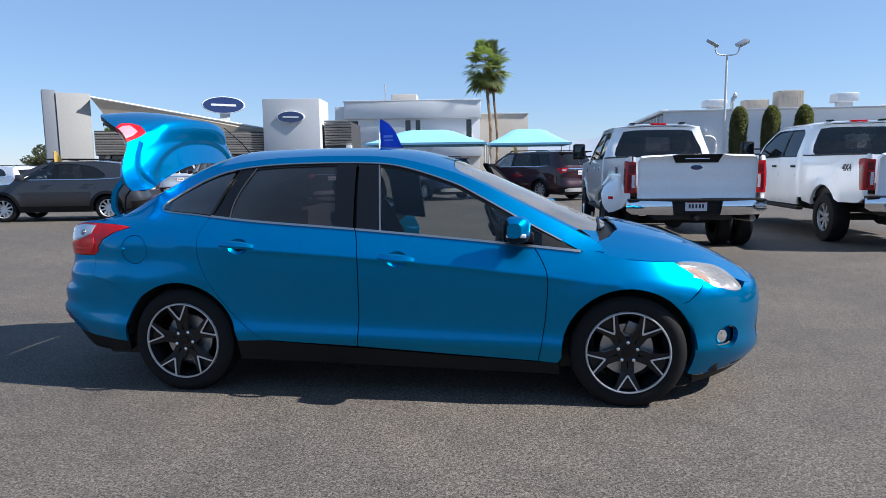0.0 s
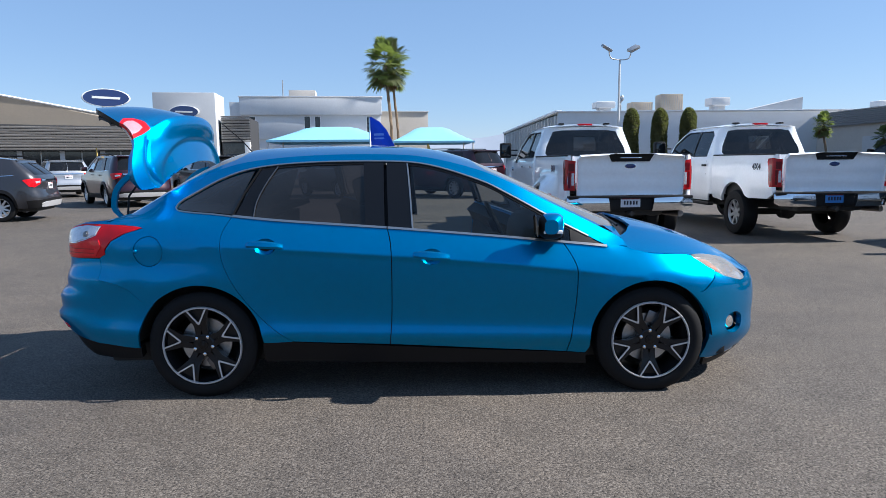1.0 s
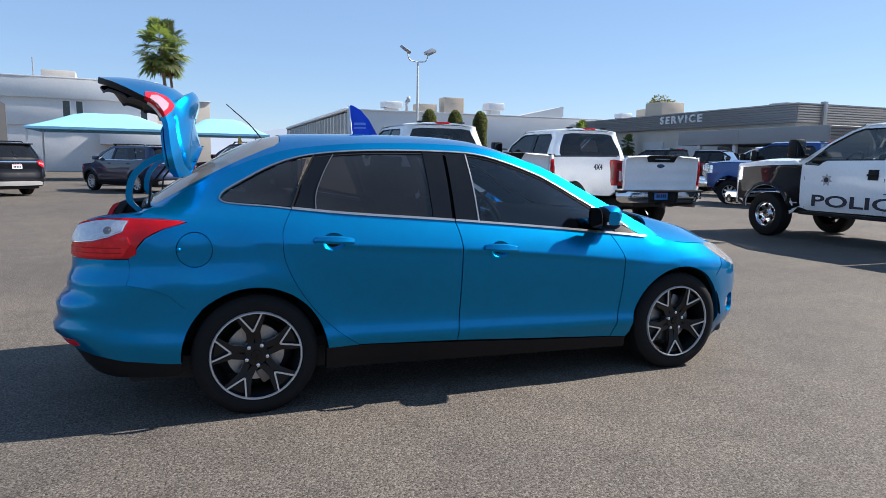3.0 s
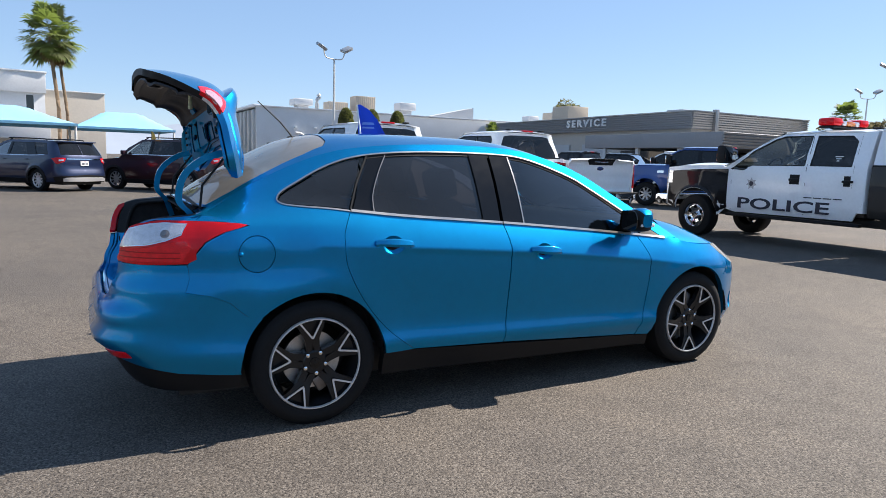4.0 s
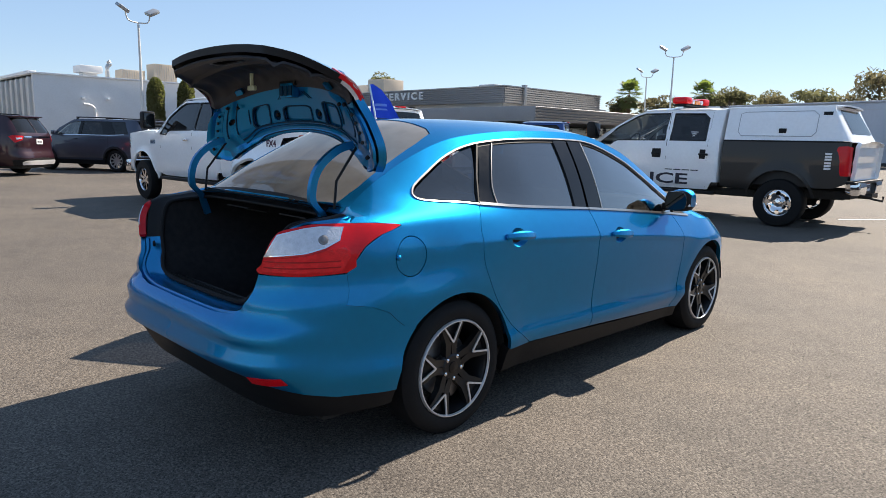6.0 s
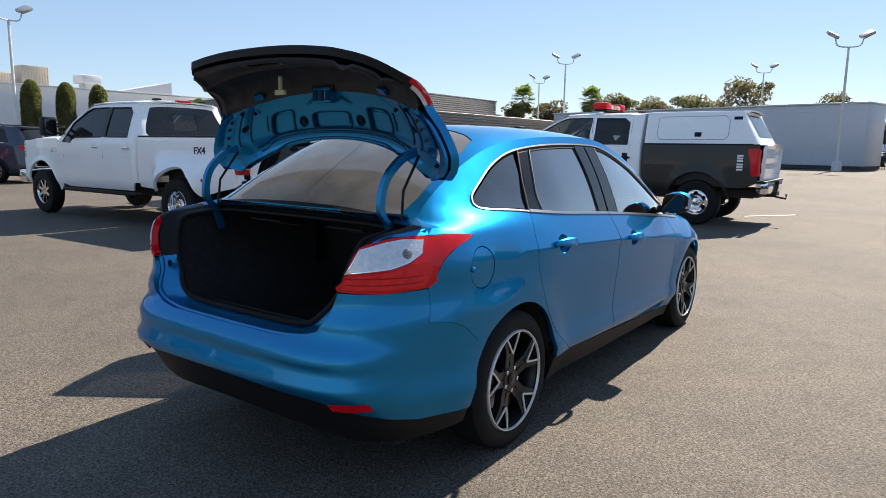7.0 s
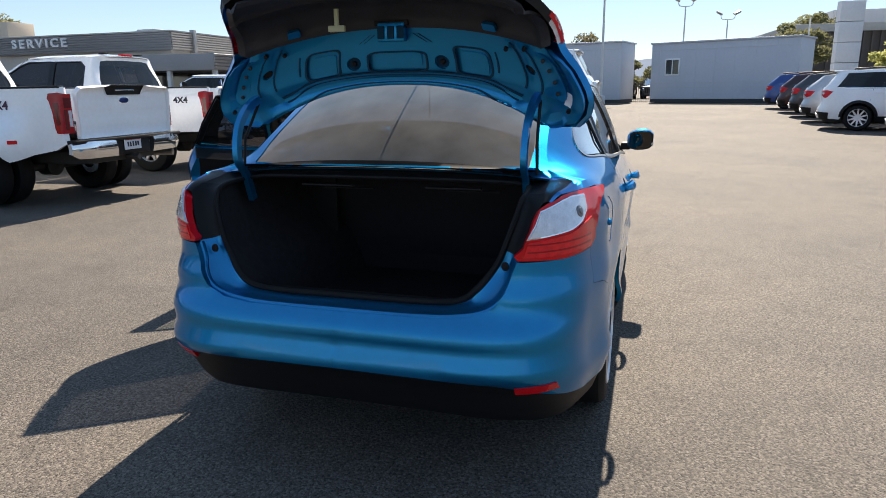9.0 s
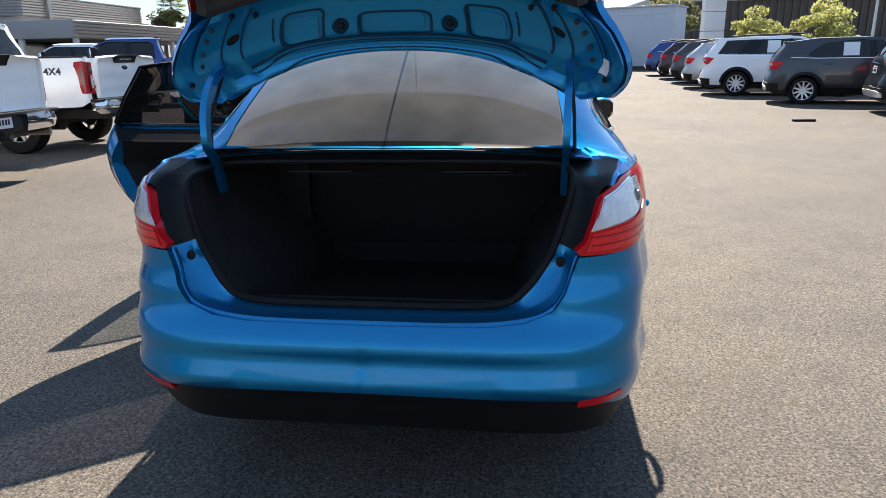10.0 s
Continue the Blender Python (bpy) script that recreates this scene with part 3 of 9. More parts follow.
car = thing("sedan", "candy blue four-door sedan with boot lid and two doors open", "car")


def pick(line, lo, hi, k=0):
    return [p for p in line if lo <= p[k] <= hi]


def rail_line(a, b, n=40):
    return [(a + (b - a) * i / n, f_rail_z(a + (b - a) * i / n)) for i in range(n + 1)]


# ---- the blue sedan: fixed body ----
def body_side(s):
    lamp_edge = X([(-1.944, 0.832), (-1.865, 0.934), (-1.78, 0.979), (-1.670, 1.011), (-1.79, 1.031), (-1.99, 1.036), (-2.06, 1.036)])
    out = [(-0.79, 0.336), (-0.955, 0.334)] + ARCH_R[::-1][1:-3] + X([(-1.655, 0.585), (-1.73, 0.652), (-1.82, 0.690), (-1.93, 0.708)])
    out += lamp_edge + X([(-2.03, 1.047)]) + X(rail_line(-1.9, 1.15)) + [(1.175, 0.905), (1.19, 0.872), (1.11, 0.882)] + DLO_TOP[::-1] + DLO_BOT[1:-1] + GAP_R
    fuel = arc2(-1.641, 0.876, 0.088, 0, 360, 28)[:-1]
    hole = [(u_at_x(x, z), z) for x, z in fuel]
    part("body_side", side_sheet(out, s, [hole], thick=0.02, gap=0.0), M_BLUE, car)
    flap = part("fuel_flap", side_sheet([(u_at_x(x, z), z) for x, z in arc2(-1.641, 0.876, 0.0845, 0, 360, 28)[:-1]], s, out=-0.0015, gap=0), M_BLUE, car) if s < 0 else None
    if flap:
        f = side_fn(s)
        bm = bmesh.new()
        bmesh.ops.create_uvsphere(bm, u_segments=12, v_segments=8, radius=0.012, matrix=Matrix.Translation(f(u_at_x(-1.716, 0.878), 0.878, 0.002)))
        part("finger_grip", bm, M_BLUE, flap)
    # fender
    fen = [(0.80, 0.902), (0.95, 0.886), (1.06, 0.874), (1.115, 0.884)] + [(1.19, 0.868), (1.222, 0.854), (1.33, 0.832), (1.45, 0.822), (1.575, 0.811), (1.679, 0.742), (1.735, 0.712), (1.64, 0.61)]
    fen += [p for p in ARCH_F[::-1] if p[0] < 1.60 and not (p[0] > HUB_X and p[1] < 0.55)] + [(0.938, 0.240)] + GAP_F[::-1][:-1]
    part("fender", side_sheet([(u_at_x(*p), p[1]) if p[0] > FRONT_X else p for p in fen], s, thick=0.02), M_BLUE, car)
    # black rocker under the doors
    sill = [(-0.965, 0.334), (-0.79, 0.331), (-0.2, 0.297), (0.4, 0.262), (0.94, 0.236), (0.95, 0.165), (0.4, 0.175), (-0.3, 0.19), (-0.96, 0.205)]
    part("rocker_panel", side_sheet(sill, s, thick=0.05, gap=0, out=-0.004), M_PLASTIC, car)
    # dark shell behind the gaps
    back = [(-0.95, 0.30), (0.95, 0.22)] + [p for p in ARCH_F if p[0] < 1.3] + [(1.30, 0.80), (1.05, 0.86), (0.9, 0.88), (0.5, 0.915), (-0.2, 0.98), (-1.2, 1.06), (-1.44, 1.06), (-1.42, 0.72)] + [p for p in ARCH_R if p[0] > -1.36]
    if s < 0:
        part("door_frame", side_sheet(back, s, thick=0, gap=0, out=-0.024), M_PLASTIC, car)
    pillar = [(-0.34, f_belt(-0.34) - 0.01), (-0.09, f_belt(-0.09) - 0.01), (-0.12, 1.372), (-0.36, 1.374)]
    part("centre_pillar", side_sheet(pillar, s, out=-0.035, thick=0.03, gap=0), M_PLASTIC, car)
    # wheel wells
    for hx in (-HUB_X, HUB_X):
        bm = bmesh.new()
        rows = []
        for i in range(25):
            t = radians(3 + 174 * i / 24)
            c, q = math.cos(t), math.sin(t)
            rows.append([bm.verts.new((hx + 0.375 * c, s * 0.84, HUB_Z + 0.375 * q)), bm.verts.new((hx + 0.385 * c, s * 0.55, HUB_Z + 0.385 * q)), bm.verts.new((hx, s * 0.55, HUB_Z))])
        for a, b in zip(rows, rows[1:]):
            for k in range(2):
                bm.faces.new((a[k], a[k + 1], b[k + 1], b[k]))
        part("wheel_well", bm, M_DARKMETAL, car)
    # fixed side window and mouldings
    q = inset2(pick(DLO_TOP, -1.50, -0.985) + [(-1.125, 1.072)] + DLO_BOT[::-1], 0.012)
    part("quarter_window", side_sheet(q, s, out=-0.006, thick=0.004, gap=0), M_DOORTINT, car)
    f = side_fn(s)
    bm = strip([p for p in DLO_TOP if p[0] < 0.96], f, 0.009, 0.005)
    strip(DLO_BOT, f, 0.009, 0.005, bm)
    part("window_moulding", bm, M_TRIM, car)


for sgn in (-1, 1):
    body_side(sgn)


def top_fn(x, y, out=0.0):
    yr = f_rail_y(x)
    a = abs(y) / yr
    zc, zr = f_top(x), f_rail_z(x)
    return Vector((x, y, zc - (zc - zr) * a ** 2.6 + out))


def mirror_y(line):
    return list(line) + [(x, -y) for x, y in reversed(line)]


SCREEN = mirror_y([(1.26, 0.0), (1.24, 0.30), (1.17, 0.55), (1.06, 0.665), (0.85, 0.648), (0.67, 0.632), (0.5, 0.612), (0.36, 0.585), (0.315, 0.50), (0.285, 0.25), (0.275, 0.0)])
BACKLITE = mirror_y([(-1.115, 0.0), (-1.125, 0.25), (-1.145, 0.46), (-1.18, 0.53), (-1.30, 0.568), (-1.5, 0.590), (-1.68, 0.608), (-1.80, 0.588), (-1.835, 0.45), (-1.84, 0.2), (-1.845, 0.0)])
rail_xy = [(x, f_rail_y(x)) for x in np.linspace(1.17, -1.88, 60)]
roof_out = mirror_y([(1.17, 0.0)] + rail_xy + [(-1.88, 0.0)])
roof = part("roof", sheet(roof_out, top_fn, [SCREEN, BACKLITE], 0.05, 0.012), M_BLUE, car)
part("windscreen", sheet(inset2(SCREEN, 0.004), lambda x, y: top_fn(x, y, -0.004), (), 0.07, 0.005), M_SCREEN, car)
part("rear_window", sheet(inset2(BACKLITE, 0.004), lambda x, y: top_fn(x, y, -0.004), (), 0.06, 0.005), M_REARGLASS, car)
part("rear_window_seal", sheet([(-1.832, -0.57), (-1.832, 0.57), (-1.884, 0.60), (-1.884, -0.60)], lambda x, y: top_fn(x, y, 0.003), (), 0.04, 0.004), M_PLASTIC, car)
for nm, loop in (("windscreen_band", SCREEN), ("rear_window_band", BACKLITE)):
    part(nm, sheet(loop, lambda x, y: top_fn(x, y, -0.0065), [inset2(loop, 0.035)], 0.05, 0.0), M_PLASTIC, car, "black ceramic edge band")
bm = tube([(-1.20, 0.0, 1.445), (-1.28, 0, 1.545), (-1.41, 0.0, 1.672)], 0.005, 6, taper=0.003)
ant = part("antenna", bm, M_PLASTIC, car)
part("antenna_base", lathe([(0, 0.045), (0.012, 0.042), (0.028, 0.022), (0.034, 0.0)], 16, "z", m=Matrix.Translation((-1.18, 0, 1.428)) @ Matrix.Diagonal((1.0, 0.55, 0.75, 1))), M_RIMBLACK, ant)

# bonnet, cowl and wipers
f_hood_z = spl([(1.06, 0.90), (1.2, 0.852), (1.33, 0.834), (1.57, 0.812), (1.75, 0.790), (1.83, 0.770), (1.9, 0.732), (1.95, 0.695), (2.0, 0.675), (2.1, 0.658), (2.14, 0.648)])
f_hood_c = spl([(1.06, 1.02), (1.2, 1.012), (1.3, 0.998), (1.49, 0.957), (1.69, 0.898), (1.88, 0.822), (2.02, 0.752), (2.1, 0.70), (2.14, 0.665)])


def hood_fn(x, a, out=0.0):
    x2, y = skin(u_at_x(x, f_hood_z(x)), f_hood_z(x))
    zc, ze = f_hood_c(x), f_hood_z(x)
    ridge = 0.008 * math.exp(-((abs(a) - 0.62) / 0.08) ** 2)
    return Vector((x, a * (y - 0.003), zc - (zc - ze) * abs(a) ** 2.5 + ridge + out))


hood_out = [(1.30, -0.55), (1.285, 0.0), (1.30, 0.55), (1.24, 0.72), (1.165, 0.84), (1.195, 1.0), (2.08, 1.0), (2.125, 0.6), (2.135, 0.0), (2.125, -0.6), (2.08, -1.0), (1.195, -1.0), (1.165, -0.84), (1.24, -0.72)]
part("bonnet", sheet(hood_out, hood_fn, (), 0.07, 0.015, flip=False), M_BLUE, car)
part("cowl_panel", sheet([(1.08, -0.94), (1.33, -0.94), (1.33, 0.94), (1.08, 0.94)], lambda x, a: hood_fn(x, a, -0.035), (), 0.1, 0.0), M_PLASTIC, car)
for dy in (-0.05, 0.42):
    bm = tube([(1.22, dy + 0.05, 1.0), (1.20, dy - 0.2, 0.995), (1.185, dy - 0.52, 0.975)], 0.008, 6)
    part("wiper", bm, M_PLASTIC, car)

# front end
def both_sheet(outline, holes=(), **kw):
    bm = bmesh.new()
    for s in (-1, 1):
        side_sheet(outline, s, holes, bm=bm, **kw)
    bmesh.ops.remove_doubles(bm, verts=bm.verts[:], dist=0.004)
    return bm


nose_u = FRONT_X + FRONT_S
fb = X([(1.64, 0.605), (1.735, 0.708), (1.80, 0.678), (1.935, 0.637), (1.975, 0.652), (2.0, 0.672)]) + Yf([(0.45, 0.668), (0.25, 0.668), (0.0, 0.668)]) + [(nose_u, 0.225)] + Yf([(0.35, 0.215), (0.6, 0.20)]) + X([(1.93, 0.175), (1.78, 0.155), (1.685, 0.17)])
fb += [(u_at_x(x, z), z) for x, z in arc2(HUB_X, HUB_Z, ARCH, -22, 50, 10)]
grille = Yf([(0.0, 0.57), (0.30, 0.565), (0.44, 0.53), (0.50, 0.40), (0.46, 0.33), (0.30, 0.305), (0.0, 0.30)])
fogc = (u_at_x(1.885, 0.385), 0.385)
fog_hole = [(fogc[0] + 0.085 * math.cos(t * math.pi / 10), fogc[1] + 0.065 * math.sin(t * math.pi / 10)) for t in range(20)]
fbump = part("front_bumper", both_sheet(fb, [grille, fog_hole], thick=0.03, gap=0.001), M_BLUE, car)
bm = both_sheet(inset2(grille, -0.01), out=-0.045, thick=0, gap=0)
part("grille_backing", bm, M_PLASTIC, fbump)
bm = bmesh.new()
for s in (-1, 1):
    f = side_fn(s)
    for k in range(6):
        z = 0.325 + 0.043 * k
        strip([(u, z) for u in np.linspace(u_at_y(0.46 - 0.008 * k, z, False), nose_u, 10)], lambda u, v, o: f(u, v, o - 0.02), 0.014, 0.012, bm)
part("grille_bars", bm, M_PLASTIC, fbump)
lip = Yf([(0.0, 0.228)]) + X([(1.95, 0.185), (1.78, 0.162), (1.69, 0.165), (1.70, 0.11), (1.95, 0.135)]) + Yf([(0.0, 0.165)])
part("air_dam", both_sheet(lip, thick=0.02, gap=0, out=0.003), M_PLASTIC, fbump)
for s in (-1, 1):
    f = side_fn(s)
    fog = part("fog_lamp_cup", side_sheet(inset2(fog_hole, -0.004), s, out=-0.05, thick=0, gap=0), M_BLUE, fbump)
    c = f(u_at_x(1.86, 0.39), 0.39, -0.02)
    n = (f(u_at_x(1.86, 0.39), 0.39, 0.02) - c).normalized()
    rot = n.to_track_quat("Z", "Y").to_matrix().to_4x4()
    part("fog_lamp", lathe([(-0.04, 0.036), (0.0, 0.04), (0.008, 0.036), (0.012, 0.0)], 20, "z", m=Matrix.Translation(c) @ rot), M_REFLECT, fbump, "round clear fog lamp")
    hl = X([(1.582, 0.806), (1.66, 0.811), (1.748, 0.796), (1.83, 0.775), (1.892, 0.742), (1.945, 0.695), (1.972, 0.650), (1.93, 0.640), (1.85, 0.662), (1.787, 0.686), (1.679, 0.744)])
    lampb = part("headlamp", side_sheet(round_line(hl, True, 3), s, out=-0.018, gap=0, thick=0.0), M_REFLECT, car, "clear headlamp with amber corner")
    amber = X([(1.62, 0.79), (1.70, 0.78), (1.76, 0.74), (1.79, 0.695), (1.70, 0.737)])
    part("amber_marker", side_sheet(amber, s, out=-0.012, gap=0, thick=0.006), M_AMBER, lampb)
    c = f(u_at_x(1.86, 0.715), 0.715, -0.008)
    n = (f(u_at_x(1.86, 0.715), 0.715, 0.02) - c).normalized()
    part("projector", lathe([(-0.02, 0.034), (0.0, 0.036), (0.006, 0.028), (0.0, 0.024)], 20, "z", m=Matrix.Translation(c) @ n.to_track_quat("Z", "Y").to_matrix().to_4x4()), M_CHROME, lampb)
    part("lens", side_sheet(round_line(hl, True, 3), s, out=0.0, gap=0.002, thick=0.012), M_HEADLENS, lampb)

# rear bumper
tail_u = REAR_X - REAR_S
rb_top = Yr([(0.62, 0.832), (0.60, 0.79), (0.575, 0.735), (0.535, 0.685), (0.46, 0.655), (0.35, 0.645), (0.0, 0.642)])
rb_low = [(tail_u, 0.455)] + Yr([(0.3, 0.452), (0.55, 0.44), (0.66, 0.405)]) + X([(-2.10, 0.355), (-1.95, 0.325), (-1.80, 0.312), (-1.682, 0.305)])
rb = X([(-1.655, 0.585), (-1.73, 0.652), (-1.82, 0.690), (-1.93, 0.708), (-1.944, 0.832), (-2.04, 0.832)]) + rb_top + rb_low + [(u_at_x(x, z), z) for x, z in arc2(-HUB_X, HUB_Z, ARCH, 181, 136, 10)]
rbump = part("rear_bumper", both_sheet(rb, thick=0.02, gap=0.0015), M_BLUE, car, sharp=75)
val = [(u, z + 0.004) for u, z in rb_low] + X([(-1.69, 0.235), (-1.85, 0.225), (-2.0, 0.225)]) + Yr([(0.55, 0.245), (0.3, 0.26), (0.0, 0.265)])
part("lower_valance", both_sheet(val, thick=0.05, gap=0, out=-0.008), M_PLASTIC, rbump)
for s in (-1, 1):
    refl = Yr([(0.62, 0.398), (0.62, 0.430), (0.70, 0.434), (0.76, 0.436), (0.768, 0.408), (0.70, 0.400)])
    part("reflector", side_sheet(refl, s, out=0.004, thick=0.012, gap=0), M_RED, rbump, "red bumper reflector")


# tail lamps
def tail_lamp(s):
    o = X([(-1.944, 0.834), (-1.905, 0.885), (-1.865, 0.934), (-1.78, 0.977), (-1.672, 1.012), (-1.79, 1.030), (-1.95, 1.036), (-2.05, 1.035), (-2.11, 1.02)]) + Yr([(0.69, 1.0), (0.665, 0.93), (0.640, 0.875), (0.622, 0.834)])
    lamp = part("tail_lamp", side_sheet(round_line(o, True, 2), s, out=0.004, thick=0.03, gap=0.003), M_RED, car, "red tail lamp with a clear wedge")
    clear = X([(-1.945, 1.012), (-2.03, 1.017), (-2.09, 1.009)]) + Yr([(0.700, 0.985), (0.664, 0.908)]) + X([(-2.10, 0.926), (-2.03, 0.943), (-1.968, 0.968)])
    part("wedge_rim", side_sheet(inset2(clear, -0.005), s, out=0.006, thick=0.006, gap=0), M_CHROME, lamp, "bright rim round the clear wedge")
    part("clear_wedge", side_sheet(clear, s, out=0.010, thick=0.008, gap=0), M_CLEARL, lamp, "clear reversing lamp wedge")
    deep = X([(-1.965, 0.846), (-1.93, 0.905), (-1.945, 0.940), (-2.03, 0.930), (-2.1, 0.912)]) + Yr([(0.664, 0.896), (0.655, 0.875), (0.642, 0.846)])
    part("brake_section", side_sheet(deep, s, out=0.0075, thick=0.005, gap=0), M_BRIGHTRED, lamp, "bright red brake lamp section")
    for zz in (0.862, 0.886):
        part("lens_rib", side_sheet(X([(-1.975, zz), (-1.972, zz + 0.004), (-2.1, zz + 0.004)]) + Yr([(0.66, zz + 0.004), (0.66, zz)]), s, out=0.0095, thick=0.003, gap=0), M_DEEPRED, lamp)
    f = side_fn(s)
    c = f(u_at_x(-2.03, 0.968), 0.968, 0.008)
    n = (f(u_at_x(-2.03, 0.968), 0.968, 0.03) - c).normalized()
    part("bulb", lathe([(0.0, 0.021), (0.004, 0.020), (0.006, 0.012), (0.009, 0.011), (0.010, 0.0)], 18, "z", m=Matrix.Translation(c) @ n.to_track_quat("Z", "Y").to_matrix().to_4x4()), M_STEEL, lamp)


for sgn in (-1, 1):
    tail_lamp(sgn)

# boot opening: seam, channel, seal and lining
SEAM = [(0.0, -2.248, 0.642), (0.30, -2.245, 0.643), (0.46, -2.228, 0.656), (0.535, -2.213, 0.686), (0.578, -2.20, 0.736), (0.602, -2.19, 0.79), (0.622, -2.185, 0.834), (0.645, -2.175, 0.89), (0.672, -2.155, 0.96), (0.69, -2.125, 1.01), (0.688, -2.06, 1.038), (0.684, -1.95, 1.056), (0.676, -1.86, 1.078), (0.655, -1.80, 1.10), (0.58, -1.855, 1.118), (0.40, -1.868, 1.120), (0.0, -1.872, 1.122)]
RIM = [(0.0, -2.168, 0.664), (0.28, -2.163, 0.664), (0.40, -2.155, 0.676), (0.455, -2.148, 0.715), (0.495, -2.143, 0.76), (0.53, -2.135, 0.81), (0.548, -2.13, 0.85), (0.567, -2.12, 0.90), (0.59, -2.10, 0.96), (0.60, -2.07, 1.005), (0.605, -2.02, 1.022), (0.60, -1.95, 1.03), (0.59, -1.90, 1.035), (0.57, -1.88, 1.04), (0.50, -1.882, 1.05), (0.34, -1.885, 1.055), (0.0, -1.888, 1.058)]


def ring_strip(a, b, lo, hi, sides=(-1, 1)):
    bm = bmesh.new()
    for s in sides:
        pa = round_line([(x, s * y, z) for y, x, z in a[lo:hi]], n=4)
        pb = round_line([(x, s * y, z) for y, x, z in b[lo:hi]], n=4)
        rows = [[bm.verts.new(Vector(p).lerp(Vector(q), t) + Vector((0.028 * math.sin(math.pi * t), 0, -0.006 * math.sin(math.pi * t)))) for t in (0, 0.25, 0.5, 0.75, 1)] for p, q in zip(pa, pb)]
        for r, q in zip(rows, rows[1:]):
            for k in range(4):
                fc = (r[k], r[k + 1], q[k + 1], q[k])
                bm.faces.new(fc if s < 0 else fc[::-1])
    return bm


part("boot_channel", ring_strip(SEAM, RIM, 0, 7), M_BLUE, car)
lip = [(x + 0.002, -y, z - 0.009) for y, x, z in SEAM[6:0:-1]] + [(x + 0.002, y, z - 0.009) for y, x, z in SEAM[:7]]
part("boot_sill_lip", tube(round_line(lip, n=4), 0.014, 10), M_BLUE, car)
for sgn in (-1, 1):
    part("boot_channel_trim", ring_strip(SEAM, RIM, 6, 11, (sgn,)), M_PLASTIC, car)
# gutter and its sides coloured black to stand in for the shade there
part("boot_gutter", ring_strip(SEAM, RIM, 13, 17), M_PLASTIC, car)
for sgn in (-1, 1):
    part("boot_gutter_side", ring_strip(SEAM, RIM, 10, 14, (sgn,)), M_PLASTIC, car)
full_rim = round_line([(x, y, z) for y, x, z in RIM] + [(x, -y, z) for y, x, z in RIM[::-1][1:-1]], True, 4)
for sgn in (-1, 1):
    # body between the lamp's top edge and the boot gutter
    f = side_fn(sgn)
    oa = round_line([tuple(f(u_at_x(x, z), z)) for x, z in ((-2.125, 1.012), (-2.07, 1.034), (-1.99, 1.042), (-1.93, 1.052), (-1.88, 1.068), (-1.80, 1.10))], n=4)
    ob2 = round_line([(-2.135, sgn * 0.688, 1.004), (-2.06, sgn * 0.686, 1.036), (-1.98, sgn * 0.682, 1.050), (-1.92, sgn * 0.678, 1.06), (-1.86, sgn * 0.668, 1.076), (-1.80, sgn * 0.645, 1.10)], n=4)
    bm = bmesh.new()
    rows = [[bm.verts.new(Vector(p).lerp(Vector(q), t) + Vector((0, 0, 0.010 * math.sin(math.pi * t)))) for t in (0, 0.25, 0.5, 0.75, 1)] for p, q in zip(oa, ob2)]
    for r, q in zip(rows, rows[1:]):
        for k in range(4):
            fc = (r[k], q[k], q[k + 1], r[k + 1])
            bm.faces.new(fc if sgn < 0 else fc[::-1]).material_index = 1 if q[k].co.x < -1.88 and k > 0 else 0
    part("quarter_top", bm, M_BLUE, car, sharp=60, mats=[M_BLUE, M_PLASTIC])
part("boot_seal", tube(full_rim + full_rim[:1], 0.012, 8), M_RUBBER, car)
for s in (-1, 1):
    part("drain_plug", lathe([(0.0, 0.016), (0.006, 0.014), (0.008, 0.0)], 14, "x", m=Matrix.Translation((-2.168, s * 0.562, 0.803)) @ pose(0, 0, 0, 0, 0, 180)), M_PLASTIC, car)
bm = bmesh.new()
rim_half = [(x, y, z) for y, x, z in RIM]
loop0 = rim_half + [(x, -y, z) for x, y, z in rim_half[::-1][1:-1]]
loops3 = [loop0]
for t, wx in ((0.25, 1.10), (1.0, 1.0)):
    lp = []
    for x, y, z in loop0:
        lp.append((x + (-1.02 - x) * t, max(-0.66, min(0.66, y * (1.14 if t < 0.5 else 1.0))), (0.47 if z < 0.70 else z - 0.03 if z < 1.0 else 1.02)))
    loops3.append(lp)
rings = [[bm.verts.new(p) for p in lp] for lp in loops3]
k = len(loop0)
for a, b in zip(rings, rings[1:]):
    for i in range(k):
        bm.faces.new((a[i], a[(i + 1) % k], b[(i + 1) % k], b[i]))
bm.faces.new(rings[-1])
part("boot_lining", bm, M_CARPET, car, "black carpeted boot lining")
for dy in (-0.3, 0.22):
    part("boot_trim_rib", boxed(-1.87, -1.85, dy - 0.10, dy + 0.12, 1.005, 1.012, 0.002), M_PLASTIC, car)
    part("boot_trim_rib", boxed(-1.80, -1.78, dy - 0.16, dy + 0.06, 0.985, 0.990, 0.002), M_PLASTIC, car)
part("boot_sill_cover", sheet([(-0.44, 0), (0.44, 0), (0.40, 1), (-0.40, 1)], lambda u, v: Vector((-2.150 + 0.09 * v, u, 0.668 + 0.006 * math.sin(3.1 * v) - 0.03 * v)), (), 0.08, 0.01), M_PLASTIC, car)
part("parcel_shelf", sheet([(-1.84, -0.60), (-0.95, -0.66), (-0.95, 0.66), (-1.84, 0.60)], lambda x, y: Vector((x, y, 1.075 + 0.015 * smooth01((x + 1.9) / 0.4))), (), 0.15, 0.03), M_FABRIC, car)


